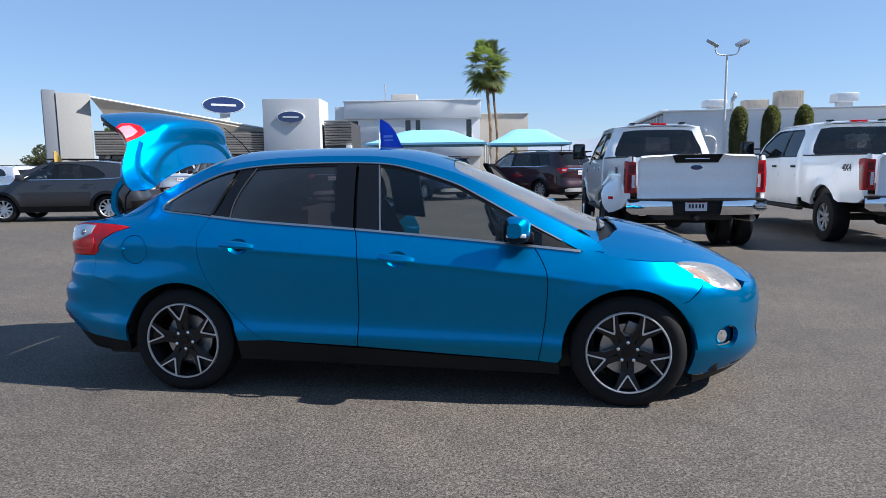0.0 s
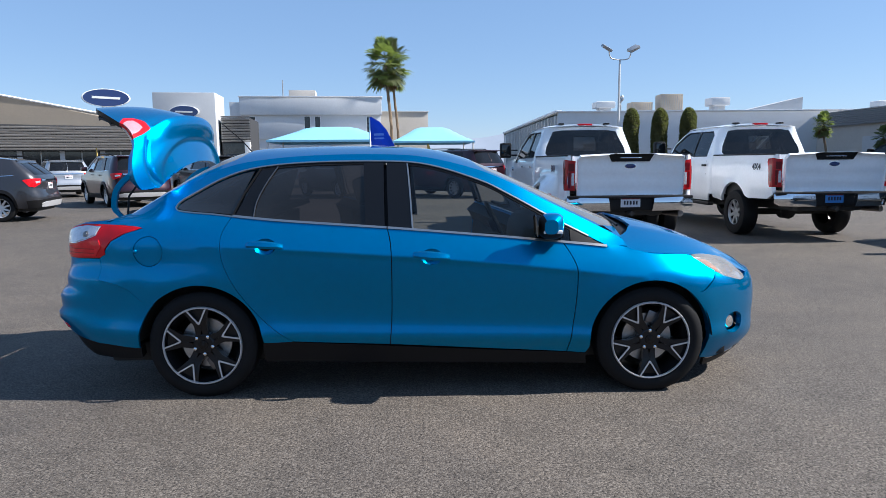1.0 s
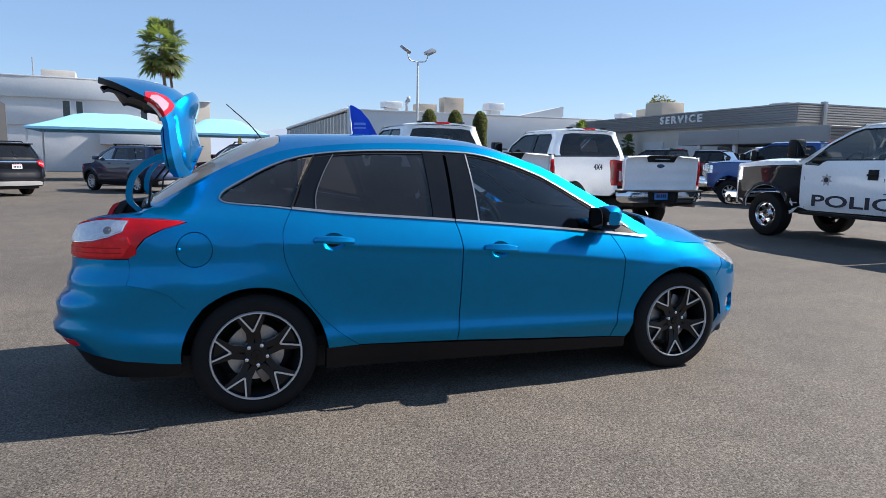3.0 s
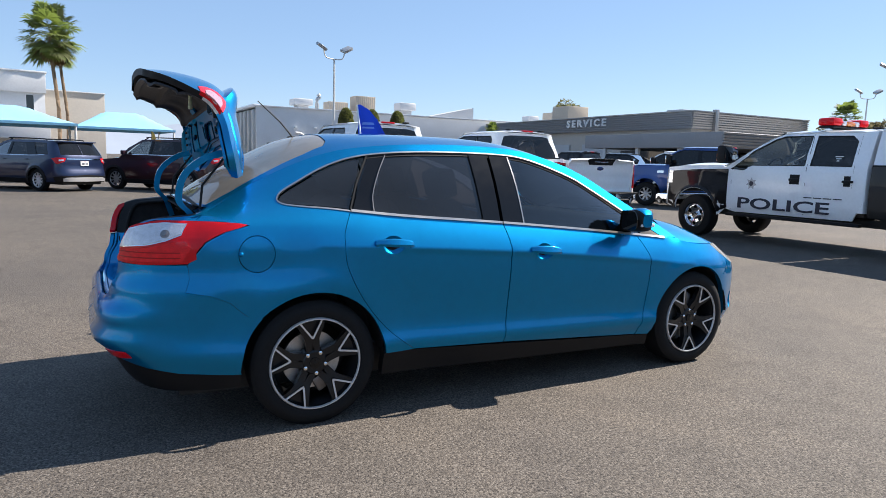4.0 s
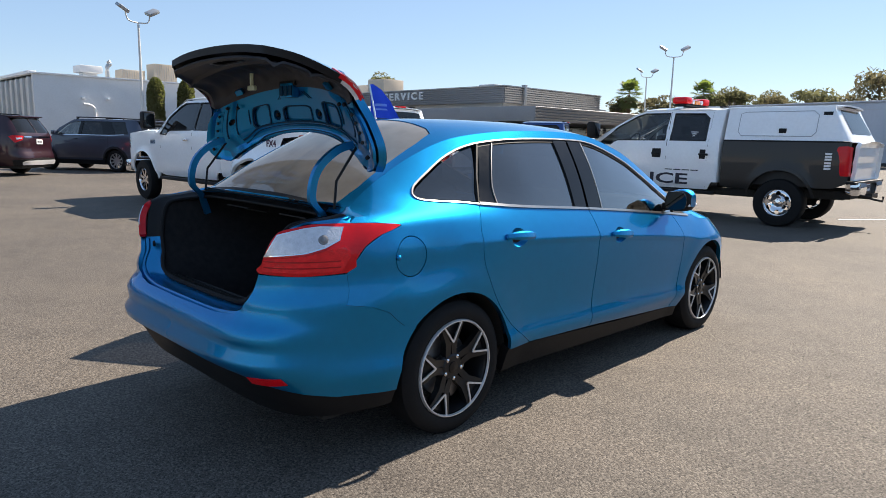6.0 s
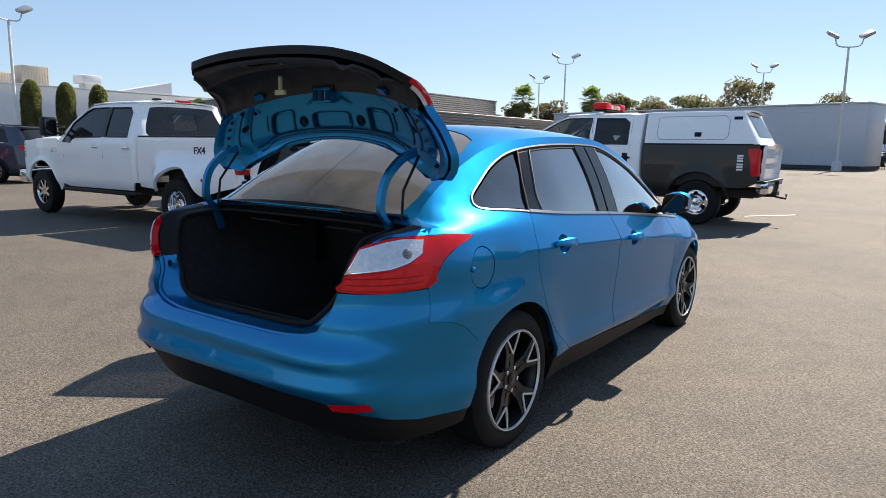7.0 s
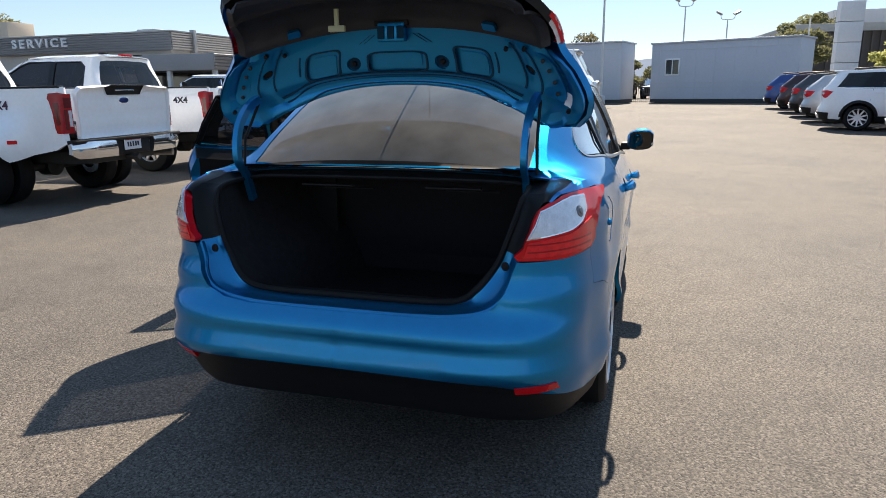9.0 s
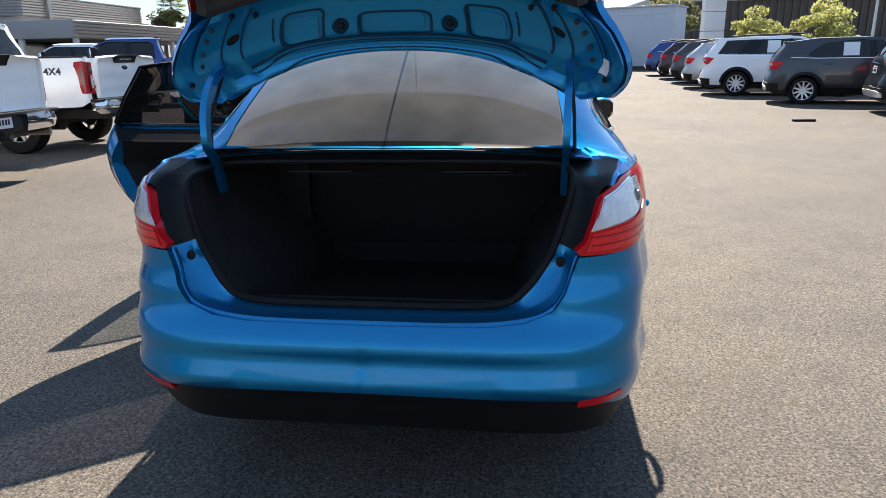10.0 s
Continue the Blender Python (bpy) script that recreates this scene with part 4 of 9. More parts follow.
# ---- the boot lid, standing open ----
LID_C = [(0, -1.545, 1.432), (0.2, -1.572, 1.55), (0.38, -1.60, 1.645), (0.48, -1.635, 1.705), (0.56, -1.70, 1.752), (0.7, -1.83, 1.785), (0.85, -1.95, 1.795), (1, -2.06, 1.788)]
LID_S = [(0, -1.640, 1.225), (0.06, -1.672, 1.27), (0.2, -1.70, 1.40), (0.38, -1.715, 1.53), (0.48, -1.738, 1.585), (0.56, -1.775, 1.630), (0.7, -1.865, 1.682), (0.85, -1.955, 1.725), (1, -2.04, 1.752)]
lcx, lcz = spl([(b, x) for b, x, z in LID_C]), spl([(b, z) for b, x, z in LID_C])
lsx, lsz = spl([(b, x) for b, x, z in LID_S]), spl([(b, z) for b, x, z in LID_S])
lhw = spl([(0, 0.67), (0.08, 0.765), (0.16, 0.785), (0.30, 0.735), (0.40, 0.685), (0.5, 0.668), (0.6, 0.648), (0.7, 0.62), (0.85, 0.565), (1, 0.50)])


def lid_raw(a, b):
    t = abs(a) ** 2.3
    return Vector((lcx(b) + (lsx(b) - lcx(b)) * t, a * lhw(b), lcz(b) + (lsz(b) - lcz(b)) * t))


def lid_fn(a, b, out=0.0):
    p = lid_raw(a, b)
    if out:
        e = 0.01
        n = (lid_raw(a + e, b) - lid_raw(a - e, b)).cross(lid_raw(a, min(1, b + e)) - lid_raw(a, max(0, b - e))).normalized()
        if n.x + 0.8 * n.z < 0:
            n = -n
        p = p + n * out
    return p


def rrect(cx, cy, w, h, r=0.4, n=4):
    out = []
    for sx, sy, a0 in ((1, 1, 0), (-1, 1, 90), (-1, -1, 180), (1, -1, 270)):
        for i in range(n + 1):
            t = radians(a0 + 90 * i / n)
            out.append((cx + sx * w * (1 - r) + w * r * math.cos(t), cy + sy * h * (1 - r) + h * r * math.sin(t)))
    return out


lid_edge = [(-0.9, 0.0), (-0.5, 0.0), (0, 0.0), (0.5, 0.0), (0.9, 0.0), (1.0, 0.05), (1, 0.3), (1, 0.6), (1, 0.8), (0.98, 0.93), (0.9, 1.0), (0, 1.0), (-0.9, 1.0), (-0.98, 0.93), (-1, 0.8), (-1, 0.6), (-1, 0.3), (-1, 0.05)]
lamp_poly = [(0.785, 0.46), (0.88, 0.44), (1.0, 0.435), (1.0, 0.55), (1.0, 0.625), (0.92, 0.645), (0.84, 0.60), (0.785, 0.53)]
lamp_poly_l = [(-a, b) for a, b in lamp_poly[::-1]]
def lid_outer(a, b):
    # hollow deck under the lip, side seam and rounded rim
    top = 0.265 * max(0.0, 1 - abs(a / 0.80) ** 2.8)
    d = -0.019 * smooth01((top - b) / 0.065 + 0.5) * smooth01((0.84 - abs(a)) / 0.06)
    crown = 0.004 * math.exp(-((b - top - 0.10) / 0.09) ** 2) * smooth01((0.86 - abs(a)) / 0.08)
    seam = -0.010 * math.exp(-((abs(a) - 0.855) / 0.016) ** 2) * smooth01((0.42 - b) / 0.05)
    lip = 0.055 * max(0.0, 1 - abs(a / 0.88) ** 5) * smooth01((b - 0.27) / 0.19) * smooth01((0.492 - b) / 0.022) * smooth01((0.82 - abs(a)) / 0.25)
    return lid_fn(a, b, d + crown + seam + lip)


lid = part("boot_lid", sheet(lid_edge, lid_outer, [inset2(lamp_poly, 0.004), inset2(lamp_poly_l, 0.004)], 0.0155, 0.0, flip=False), M_BLUE, car, "open boot lid standing upright")
# turned edge joining outer and inner skins
bm = bmesh.new()
edge_pts = dense(lid_edge, 0.05)
ra = [bm.verts.new(lid_fn(a, b)) for a, b in edge_pts]
rb2 = [bm.verts.new(lid_fn(a * 0.995, b, -0.032)) for a, b in edge_pts]
for i in range(len(ra)):
    j = (i + 1) % len(ra)
    bm.faces.new((ra[i], ra[j], rb2[j], rb2[i])).material_index = (2 if max(edge_pts[i][1], edge_pts[j][1]) < 0.62 else 1) if min(edge_pts[i][1], edge_pts[j][1]) > 0.44 else 0
part("hem", bm, M_BLUE, lid, mats=[M_BLUE, M_PLASTIC, M_CLEARL])
for poly, s in ((lamp_poly, 1), (lamp_poly_l, -1)):
    lampo = part("lid_lamp", sheet(poly, lambda a, b: lid_fn(a, b, 0.004), (), 0.03, 0.02), M_RED, lid, "red inner tail lamp with a clear wedge")
    w = [(0.86, 0.495), (0.93, 0.475), (1.0, 0.475), (1.0, 0.595), (0.94, 0.600), (0.88, 0.575)]
    w = w if s > 0 else [(-a, b) for a, b in w[::-1]]
    part("clear_wedge", sheet(w, lambda a, b: lid_fn(a, b, 0.008), (), 0.03, 0.006), M_ROSE, lampo, "pale rose lamp wedge")
# inner pressing with its cut-outs
holes = [rrect(0, 0.16, 0.165, 0.070), rrect(0.42, 0.185, 0.098, 0.092), rrect(-0.42, 0.185, 0.098, 0.092)]
holes += [[(sx * 0.245 + 0.040 * math.cos(t * math.pi / 8), 0.16 + 0.046 * math.sin(t * math.pi / 8)) for t in range(16)] for sx in (-1, 1)]
holes += [[(sx * 0.735 + 0.028 * math.cos(t * math.pi / 6), 0.215 + 0.026 * math.sin(t * math.pi / 6)) for t in range(12)] for sx in (-1, 1)]
inner_out = [(-0.93, 0.01), (0, 0.01), (0.93, 0.01), (0.985, 0.06), (0.985, 0.36), (0.9, 0.40), (0.5, 0.41), (0, 0.41), (-0.5, 0.41), (-0.9, 0.40), (-0.985, 0.36), (-0.985, 0.06)]


def inner_fn(a, b):
    # raised front flange, side beads and a broad step
    d = -0.032 - 0.012 * smooth01((b - 0.075) / 0.02) + 0.010 * math.exp(-((b - 0.045) / 0.012) ** 2)
    d -= 0.010 * smooth01((abs(a) - 0.70) / 0.04) - 0.016 * math.exp(-((abs(a) - 0.90) / 0.03) ** 2)
    return lid_fn(a, b, d)


inner = part("inner_panel", sheet(inner_out, inner_fn, holes, 0.022, 0.012, flip=True), M_BLUE, lid)
# dark blue lines round the cut-outs, along the flange and down the sides
for cx, cy, w, h in ((0, 0.16, 0.165, 0.070), (0.42, 0.185, 0.098, 0.092), (-0.42, 0.185, 0.098, 0.092)):
    part("seam_sealer", sheet(rrect(cx, cy, w + 0.004, h + 0.004), lambda a, b: inner_fn(a, b) - Vector((0.004, 0, 0.002)), [rrect(cx, cy, w - 0.007, h - 0.007)], 0.02, 0.008, flip=True), M_DARKBLUE, inner)
for b0, b1 in ((0.088, 0.097), (0.070, 0.075), (0.022, 0.030)):
    part("seam_sealer", sheet([(-0.70, b0), (0.70, b0), (0.70, b1), (-0.70, b1)], lambda a, b: inner_fn(a, b - 0.035 * smooth01((abs(a) - 0.45) / 0.25)) - Vector((0.004, 0, 0.002)), (), 0.02, 0.004, flip=True), M_DARKBLUE, inner)
for sx in (-1, 1):
    for a0 in (0.69, 0.775):
        part("seam_sealer", sheet([(sx * a0, 0.10), (sx * (a0 + 0.010), 0.10), (sx * (a0 + 0.010), 0.37), (sx * a0, 0.37)][::sx], lambda a, b: inner_fn(a, b) - Vector((0.004, 0, 0.002)), (), 0.02, 0.004, flip=True), M_DARKBLUE, inner)
    part("drain_recess", sheet([(sx * 0.245 + 0.036 * math.cos(t * math.pi / 8), 0.16 + 0.042 * math.sin(t * math.pi / 8)) for t in range(16)][::sx], lambda a, b: lid_fn(a, b, -0.029), (), 0.02, 0.0, flip=True), M_DARKBLUE, inner)
    part("bead", sheet([(sx * 0.545, 0.14), (sx * 0.553, 0.14), (sx * 0.565, 0.27), (sx * 0.557, 0.27)][::sx], lambda a, b: inner_fn(a, b) - Vector((0.003, 0, 0.002)), (), 0.02, 0.004, flip=True), M_DARKBLUE, inner)
part("recess_plate", sheet(inner_out, lambda a, b: lid_fn(a, b, -0.026), (), 0.06, 0, flip=True), M_BLUE, inner)
for cx, w, h in ((0, 0.130, 0.050), (0.42, 0.072, 0.068), (-0.42, 0.072, 0.068)):
    part("embossed_pad", sheet(rrect(cx, 0.17, w, h), lambda a, b: lid_fn(a, b, -0.034), (), 0.03, 0.01, flip=True), M_BLUE, inner)
for sx in (-1, 1):
    p = lid_fn(sx * 0.245, 0.16, -0.036)
    part("rubber_buffer", lathe([(0, 0.012), (0.01, 0.010), (0.014, 0.0)], 10, "x", m=Matrix.Translation(p) @ pose(0, 0, 0, 0, 0, 180)), M_PLASTIC, inner)
    part("hinge_plate", sheet(rrect(sx * 0.865, 0.235, 0.038, 0.125), lambda a, b: lid_fn(a, b, -0.056), (), 0.02, 0.008, flip=True), M_BLUE, inner)
    for q in (0.14, 0.20, 0.26, 0.32):
        bm = bmesh.new()
        bmesh.ops.create_uvsphere(bm, u_segments=8, v_segments=6, radius=0.008, matrix=Matrix.Translation(lid_fn(sx * 0.865, q, -0.066)))
        part("hinge_bolt", bm, M_DARKMETAL, inner)
liner_out = [(-0.9, 0.40), (0, 0.41), (0.9, 0.40), (0.97, 0.45), (0.97, 0.92), (0.88, 0.985), (0, 0.985), (-0.88, 0.985), (-0.97, 0.92), (-0.97, 0.45)]
liner_holes = [rrect(0.15, 0.84, 0.19, 0.055, 0.5)]


def liner_fn(a, b):
    # hollow below a long crease, a rounded rim and shallow ribs across
    hollow = 0.022 * math.sin(math.pi * min(1.0, max(0.0, (b - 0.44) / 0.28)))
    crease = 0.013 * math.exp(-((b - 0.745) / 0.016) ** 2)
    rim = 0.012 * math.exp(-((b - 0.955) / 0.02) ** 2) + 0.012 * math.exp(-((abs(a) - 0.93) / 0.025) ** 2)
    ribs = 0.005 * max(0.0, math.sin(26 * a)) * smooth01((b - 0.46) / 0.04) * smooth01((0.70 - b) / 0.04)
    return lid_fn(a, b, -0.052 + hollow - crease - rim - ribs)


liner = part("lid_liner", sheet(liner_out, liner_fn, liner_holes, 0.018, 0.010, flip=True), M_LINER, lid, "charcoal moulded lid liner")
part("liner_backing", sheet(liner_out, lambda a, b: lid_fn(a, b, -0.018), (), 0.08, 0, flip=True), M_PLASTIC, lid)
part("grip_rim", sheet(rrect(0.15, 0.84, 0.20, 0.062, 0.5), lambda a, b: liner_fn(a, b) - Vector((0.002, 0, 0.005)), [rrect(0.15, 0.84, 0.175, 0.046, 0.5)], 0.02, 0.006, flip=True), M_FINISH, liner, "smooth grey rim of the pull recess")
for sx in (-1, 1):
    part("liner_tab", sheet(rrect(sx * 0.62, 0.475, 0.040, 0.030, 0.3), lambda a, b: lid_fn(a, b, -0.066), (), 0.02, 0.014, flip=True), M_BLUE, liner, "small blue clip tab")
    for d0 in (0.0, 0.028):
        part("bead", sheet([(sx * (0.115 + d0), 0.365), (sx * (0.121 + d0), 0.365), (sx * (0.186 + d0), 0.30), (sx * (0.180 + d0), 0.30)][::sx], lambda a, b: inner_fn(a, b) - Vector((0.003, 0, 0.002)), (), 0.02, 0.004, flip=True), M_DARKBLUE, inner)
    part("plug", sheet([(sx * 0.735 + 0.024 * math.cos(t * math.pi / 8), 0.215 + 0.022 * math.sin(t * math.pi / 8)) for t in range(16)][::sx], lambda a, b: lid_fn(a, b, -0.038), (), 0.02, 0.004, flip=True), M_PLASTIC, inner)
    for a0, b0 in ((0.66, 0.33), (0.79, 0.37), (0.93, 0.09)):
        p = lid_fn(sx * a0, b0, -0.058)
        part("bolt_hole", lathe([(0, 0.009), (0.012, 0.008), (0.013, 0.0)], 10, "x", m=Matrix.Translation(p) @ pose(0, 0, 0, 0, 30, 180)), M_PLASTIC, inner)
latch = part("latch", boxed(-0.016, 0.022, -0.056, 0.056, -0.045, 0.025, 0.006, m=Matrix.Translation(lid_fn(0.0, 0.405, -0.060))), M_BLUE, lid, "striker latch box")
for y in (-0.040, 0.0, 0.040):
    part("latch_slot", boxed(-0.022, -0.012, y - 0.014, y + 0.014, -0.036, 0.012, 0.003, m=Matrix.Translation(lid_fn(0.0, 0.405, -0.060))), M_DARKBLUE, latch)
part("latch_surround", boxed(-0.012, 0.016, -0.070, 0.070, 0.012, 0.034, 0.005, m=Matrix.Translation(lid_fn(0.0, 0.405, -0.060))), M_PLASTIC, latch)
bm = tube([lid_fn(0.30, 0.60, -0.05), lid_fn(0.30, 0.60, -0.05) + Vector((0, 0, -0.03)), lid_fn(0.30, 0.60, -0.05) + Vector((0, 0, -0.065))], 0.010, 8)
h0 = lid_fn(0.30, 0.60, -0.05) + Vector((0, 0, -0.072))
box(bm, h0.x - 0.008, h0.x + 0.008, h0.y - 0.035, h0.y + 0.035, h0.z - 0.012, h0.z + 0.012, 0.005)
part("release_handle", bm, M_YELLOW, lid, "pale yellow emergency release handle")
p = lid_fn(-0.94, 0.12, -0.045)
part("sticker", sheet([(-0.925, 0.10), (-0.89, 0.10), (-0.89, 0.16), (-0.925, 0.16)], lambda a, b: inner_fn(a, b) - Vector((0.006, 0, 0.003)), (), 0.01, 0.001, flip=True), M_WRITE, lid, "small white label")
# gooseneck hinges
for s in (-1, 1):
    pts = round_line([(-1.865, s * 0.572, 0.94), (-1.900, s * 0.572, 1.06), (-1.915, s * 0.572, 1.17), (-1.885, s * 0.575, 1.27), (-1.80, s * 0.58, 1.345), (-1.715, s * 0.585, 1.375)], n=6)
    bm = bmesh.new()
    rows = []
    for i, pnt in enumerate(pts):
        d = (Vector(pts[min(i + 1, len(pts) - 1)]) - Vector(pts[max(i - 1, 0)])).normalized()
        nrm = Vector((d.z, 0, -d.x)) * 0.016
        yv = Vector((0, 0.011, 0))
        pv = Vector(pnt)
        rows.append([bm.verts.new(pv + nrm + yv), bm.verts.new(pv + nrm - yv), bm.verts.new(pv - nrm - yv), bm.verts.new(pv - nrm + yv)])
    for r, q in zip(rows, rows[1:]):
        for k in range(4):
            bm.faces.new((r[k], r[(k + 1) % 4], q[(k + 1) % 4], q[k]))
    bm.faces.new(rows[0])
    bm.faces.new(rows[-1])
    bmesh.ops.recalc_face_normals(bm, faces=bm.faces[:])
    arm = part("lid_hinge", bm, M_BLUE, car)
    part("lift_rod", tube([(-1.70, s * 0.592, 1.36), (-1.81, s * 0.60, 1.22), (-1.86, s * 0.605, 1.06)], 0.006, 8), M_PLASTIC, arm)


# ---- doors ----
REAR_DOOR = GAP_R + GAP_B[::-1] + [p for p in BELT[::-1] if -1.1 < p[0] < -0.24]
FRONT_DOOR = GAP_B + GAP_F[::-1] + [p for p in BELT[::-1] if -0.2 < p[0] < 0.78]
top_at = lambda x: float(np.interp(x, [p[0] for p in DLO_TOP if p[0] > -1.43], [p[1] for p in DLO_TOP if p[0] > -1.43]))


def door(s, front):
    hx, hy = (0.86, 0.85) if front else (-0.215, 0.85)
    ob = thing("front_door" if front else "rear_door", "", "")
    ob.parent = car
    ob.location = (hx, s * hy, 0.55)
    if s > 0:
        ob.location.y += 0.06
        ob.rotation_euler = (0, 0, radians(-70 if front else -54))
    shift = Matrix.Translation((-hx, -s * hy, -0.55))

    def put(name, bm, m, parent=ob, label=""):
        bmesh.ops.transform(bm, matrix=shift, verts=bm.verts[:])
        return part(name, bm, m, parent, label)

    f = side_fn(s)
    outline = FRONT_DOOR if front else REAR_DOOR
    hx0 = 0.03 if front else -0.925
    hz = f_crease(hx0) + (0.012 if front else 0.016)
    cup = [(hx0 + 0.062 * math.cos(t * math.pi / 14), hz - 0.004 + 0.046 * math.sin(t * math.pi / 14)) for t in range(28)]
    put("outer_panel", side_sheet(outline, s, [cup], thick=0.03, gap=0.0028), M_BLUE)
    put("inner_frame", sheet(inset2(outline, 0.016), lambda u, z: f(u, z, -0.124), (), 0.08, 0.0, flip=s < 0), M_BLUE)
    put("inner_panel", sheet([(u, z if z < f_belt(u) - 0.13 else f_belt(u) - 0.006) for u, z in inset2(outline, 0.075)], lambda u, z: f(u, z, -0.150), (), 0.08, 0.022, flip=s < 0), M_PLASTIC)
    # turned edge of the door
    bm = bmesh.new()
    lp = dense(inset2(outline, 0.003), 0.06)
    a = [bm.verts.new(f(u, z, -0.004)) for u, z in lp]
    b = [bm.verts.new(f(u, z, -0.13)) for u, z in inset2(lp, 0.012)]
    for i in range(len(a)):
        j = (i + 1) % len(a)
        bm.faces.new((a[i], a[j], b[j], b[i])).material_index = 1 if min(lp[i][1] - f_belt(lp[i][0]), lp[j][1] - f_belt(lp[j][0])) > -0.03 else 0
    put("door_edge", bm, M_BLUE).data.materials.append(M_PLASTIC)
    # glazing
    if front:
        lo, hi = -0.115, 0.90
        top = [(x, top_at(x) - 0.012) for x in np.linspace(lo + 0.02, hi, 24)]
        win = [(-0.075, f_belt(-0.075) + 0.008)] + [(x, f_belt(x) + 0.008) for x in np.linspace(0.1, hi, 10)] + top[::-1]
        put("window", side_sheet(win, s, out=-0.008, thick=0.004, gap=0), M_LIGHTGLASS)
        pil = [(-0.222, f_belt(-0.222)), (-0.075, f_belt(-0.075)), (-0.105, top_at(-0.105) - 0.006), (-0.238, top_at(-0.238) - 0.006)]
        put("pillar_trim", side_sheet(pil, s, out=0.001, thick=0.02, gap=0.002), M_GLOSSBLACK)
        sail = [(0.845, f_belt(0.845)), (1.045, f_belt(1.045) + 0.006), (0.93, 0.942), (0.845, 0.985)]
        put("mirror_sail", side_sheet(sail, s, out=0.0, thick=0.02, gap=0.002), M_PLASTIC)
        put("window_edge_trim", strip(round_line([(-0.080, f_belt(-0.08)), (-0.095, 1.2), (-0.112, top_at(-0.11) - 0.01)], n=3), f, 0.010, 0.004), M_TRIM)
    else:
        lo, hi = -1.08, -0.29
        top = [(x, top_at(x) - 0.012) for x in np.linspace(-0.985, -0.305, 20)]
        win = [(x, f_belt(x) + 0.008) for x in np.linspace(-1.10, -0.285, 10)] + top[::-1] + [(-1.065, 1.205)]
        put("window", side_sheet(win, s, out=-0.008, thick=0.004, gap=0), M_DOORTINT)
        pil = [(-0.355, f_belt(-0.355)), (-0.240, f_belt(-0.24)), (-0.252, top_at(-0.252) - 0.006), (-0.375, top_at(-0.375) - 0.006)]
        put("pillar_trim", side_sheet(pil, s, out=0.001, thick=0.02, gap=0.002), M_GLOSSBLACK)
        div = round_line([(-1.005, f_belt(-1.0)), (-0.995, 1.15), (-0.945, 1.26), (-0.885, top_at(-0.885) - 0.01)], n=4)
        put("window_divider", strip(div, f, 0.006, 0.003), M_STEEL)
        pil = [(-1.122, f_belt(-1.12)), (-1.005, f_belt(-1.0)), (-0.995, 1.15), (-0.945, 1.26), (-0.885, top_at(-0.885) - 0.006), (-0.985, top_at(-0.985) - 0.006)]
        put("rear_pillar_trim", side_sheet(pil, s, out=-0.003, thick=0.01, gap=0.003), M_GLOSSBLACK)
        put("quarter_moulding", strip([(-1.128, 1.078), (-1.075, 1.20), (-0.988, top_at(-0.988) - 0.005)], f, 0.010, 0.004), M_PLASTIC)
        put("rear_frame", strip([(-1.112, 1.082), (-1.060, 1.20), (-0.978, top_at(-0.978) - 0.010)], lambda u, v, o: f(u, v, o - 0.03), 0.030, 0.012), M_PLASTIC)
    frame_top = [(x, top_at(x)) for x in (np.linspace(-0.23, 0.98, 20) if front else np.linspace(-0.99, -0.24, 14))]
    put("window_frame", strip(frame_top, lambda u, v, o: f(u, v - 0.008, o - 0.006), 0.022, 0.004), M_PLASTIC)
    belt = [(x, f_belt(x) + 0.002) for x in (np.linspace(-0.225, 1.06, 20) if front else np.linspace(-1.128, -0.232, 14))]
    put("belt_moulding", strip(belt, f, 0.016, 0.007), M_TRIM)
    # handle over its cup
    put("handle_cup", sheet(cup, lambda u, z: f(u, z, -0.0005 - 0.034 * max(0.0, 1 - ((u - hx0) / 0.062) ** 2 - ((z - hz + 0.004) / 0.046) ** 2) ** 0.6), (), 0.009, 0.0, flip=s > 0), M_BLUE)
    bm = bmesh.new()
    rows = []
    for i in range(15):
        t = i / 14
        u = hx0 - 0.105 + 0.21 * t
        zc = f_crease(u) + (0.012 if front else 0.016) + 0.0
        o = 0.010 + 0.030 * math.sin(math.pi * min(1, max(0, t))) ** 0.5
        hh = 0.0155 * (0.75 + 0.25 * math.sin(math.pi * t))
        rows.append([bm.verts.new(f(u, zc + hh * c, o + dd)) for c, dd in ((-0.7, -0.012), (-1, -0.002), (-0.6, 0.006), (0.5, 0.007), (1, 0.0), (0.8, -0.012))])
    for r, q in zip(rows, rows[1:]):
        for k in range(6):
            bm.faces.new((r[k], r[(k + 1) % 6], q[(k + 1) % 6], q[k]))
    bm.faces.new(rows[0])
    bm.faces.new(rows[-1])
    for u in (hx0 - 0.095, hx0 + 0.092):
        c = f(u, f_crease(u) + 0.013, 0.006)
        bmesh.ops.create_uvsphere(bm, u_segments=10, v_segments=6, radius=0.014, matrix=Matrix.Translation(c))
    bmesh.ops.recalc_face_normals(bm, faces=bm.faces[:])
    put("door_handle", bm, M_BLUE)
    if front:
        wing_mirror(s, put)
    if s > 0 and not front:
        bm = bmesh.new()
        bmesh.ops.create_uvsphere(bm, u_segments=8, v_segments=6, radius=0.015, matrix=Matrix.Translation(f(-1.12, 0.75, -0.05)))
        put("door_latch", bm, M_DARKMETAL)


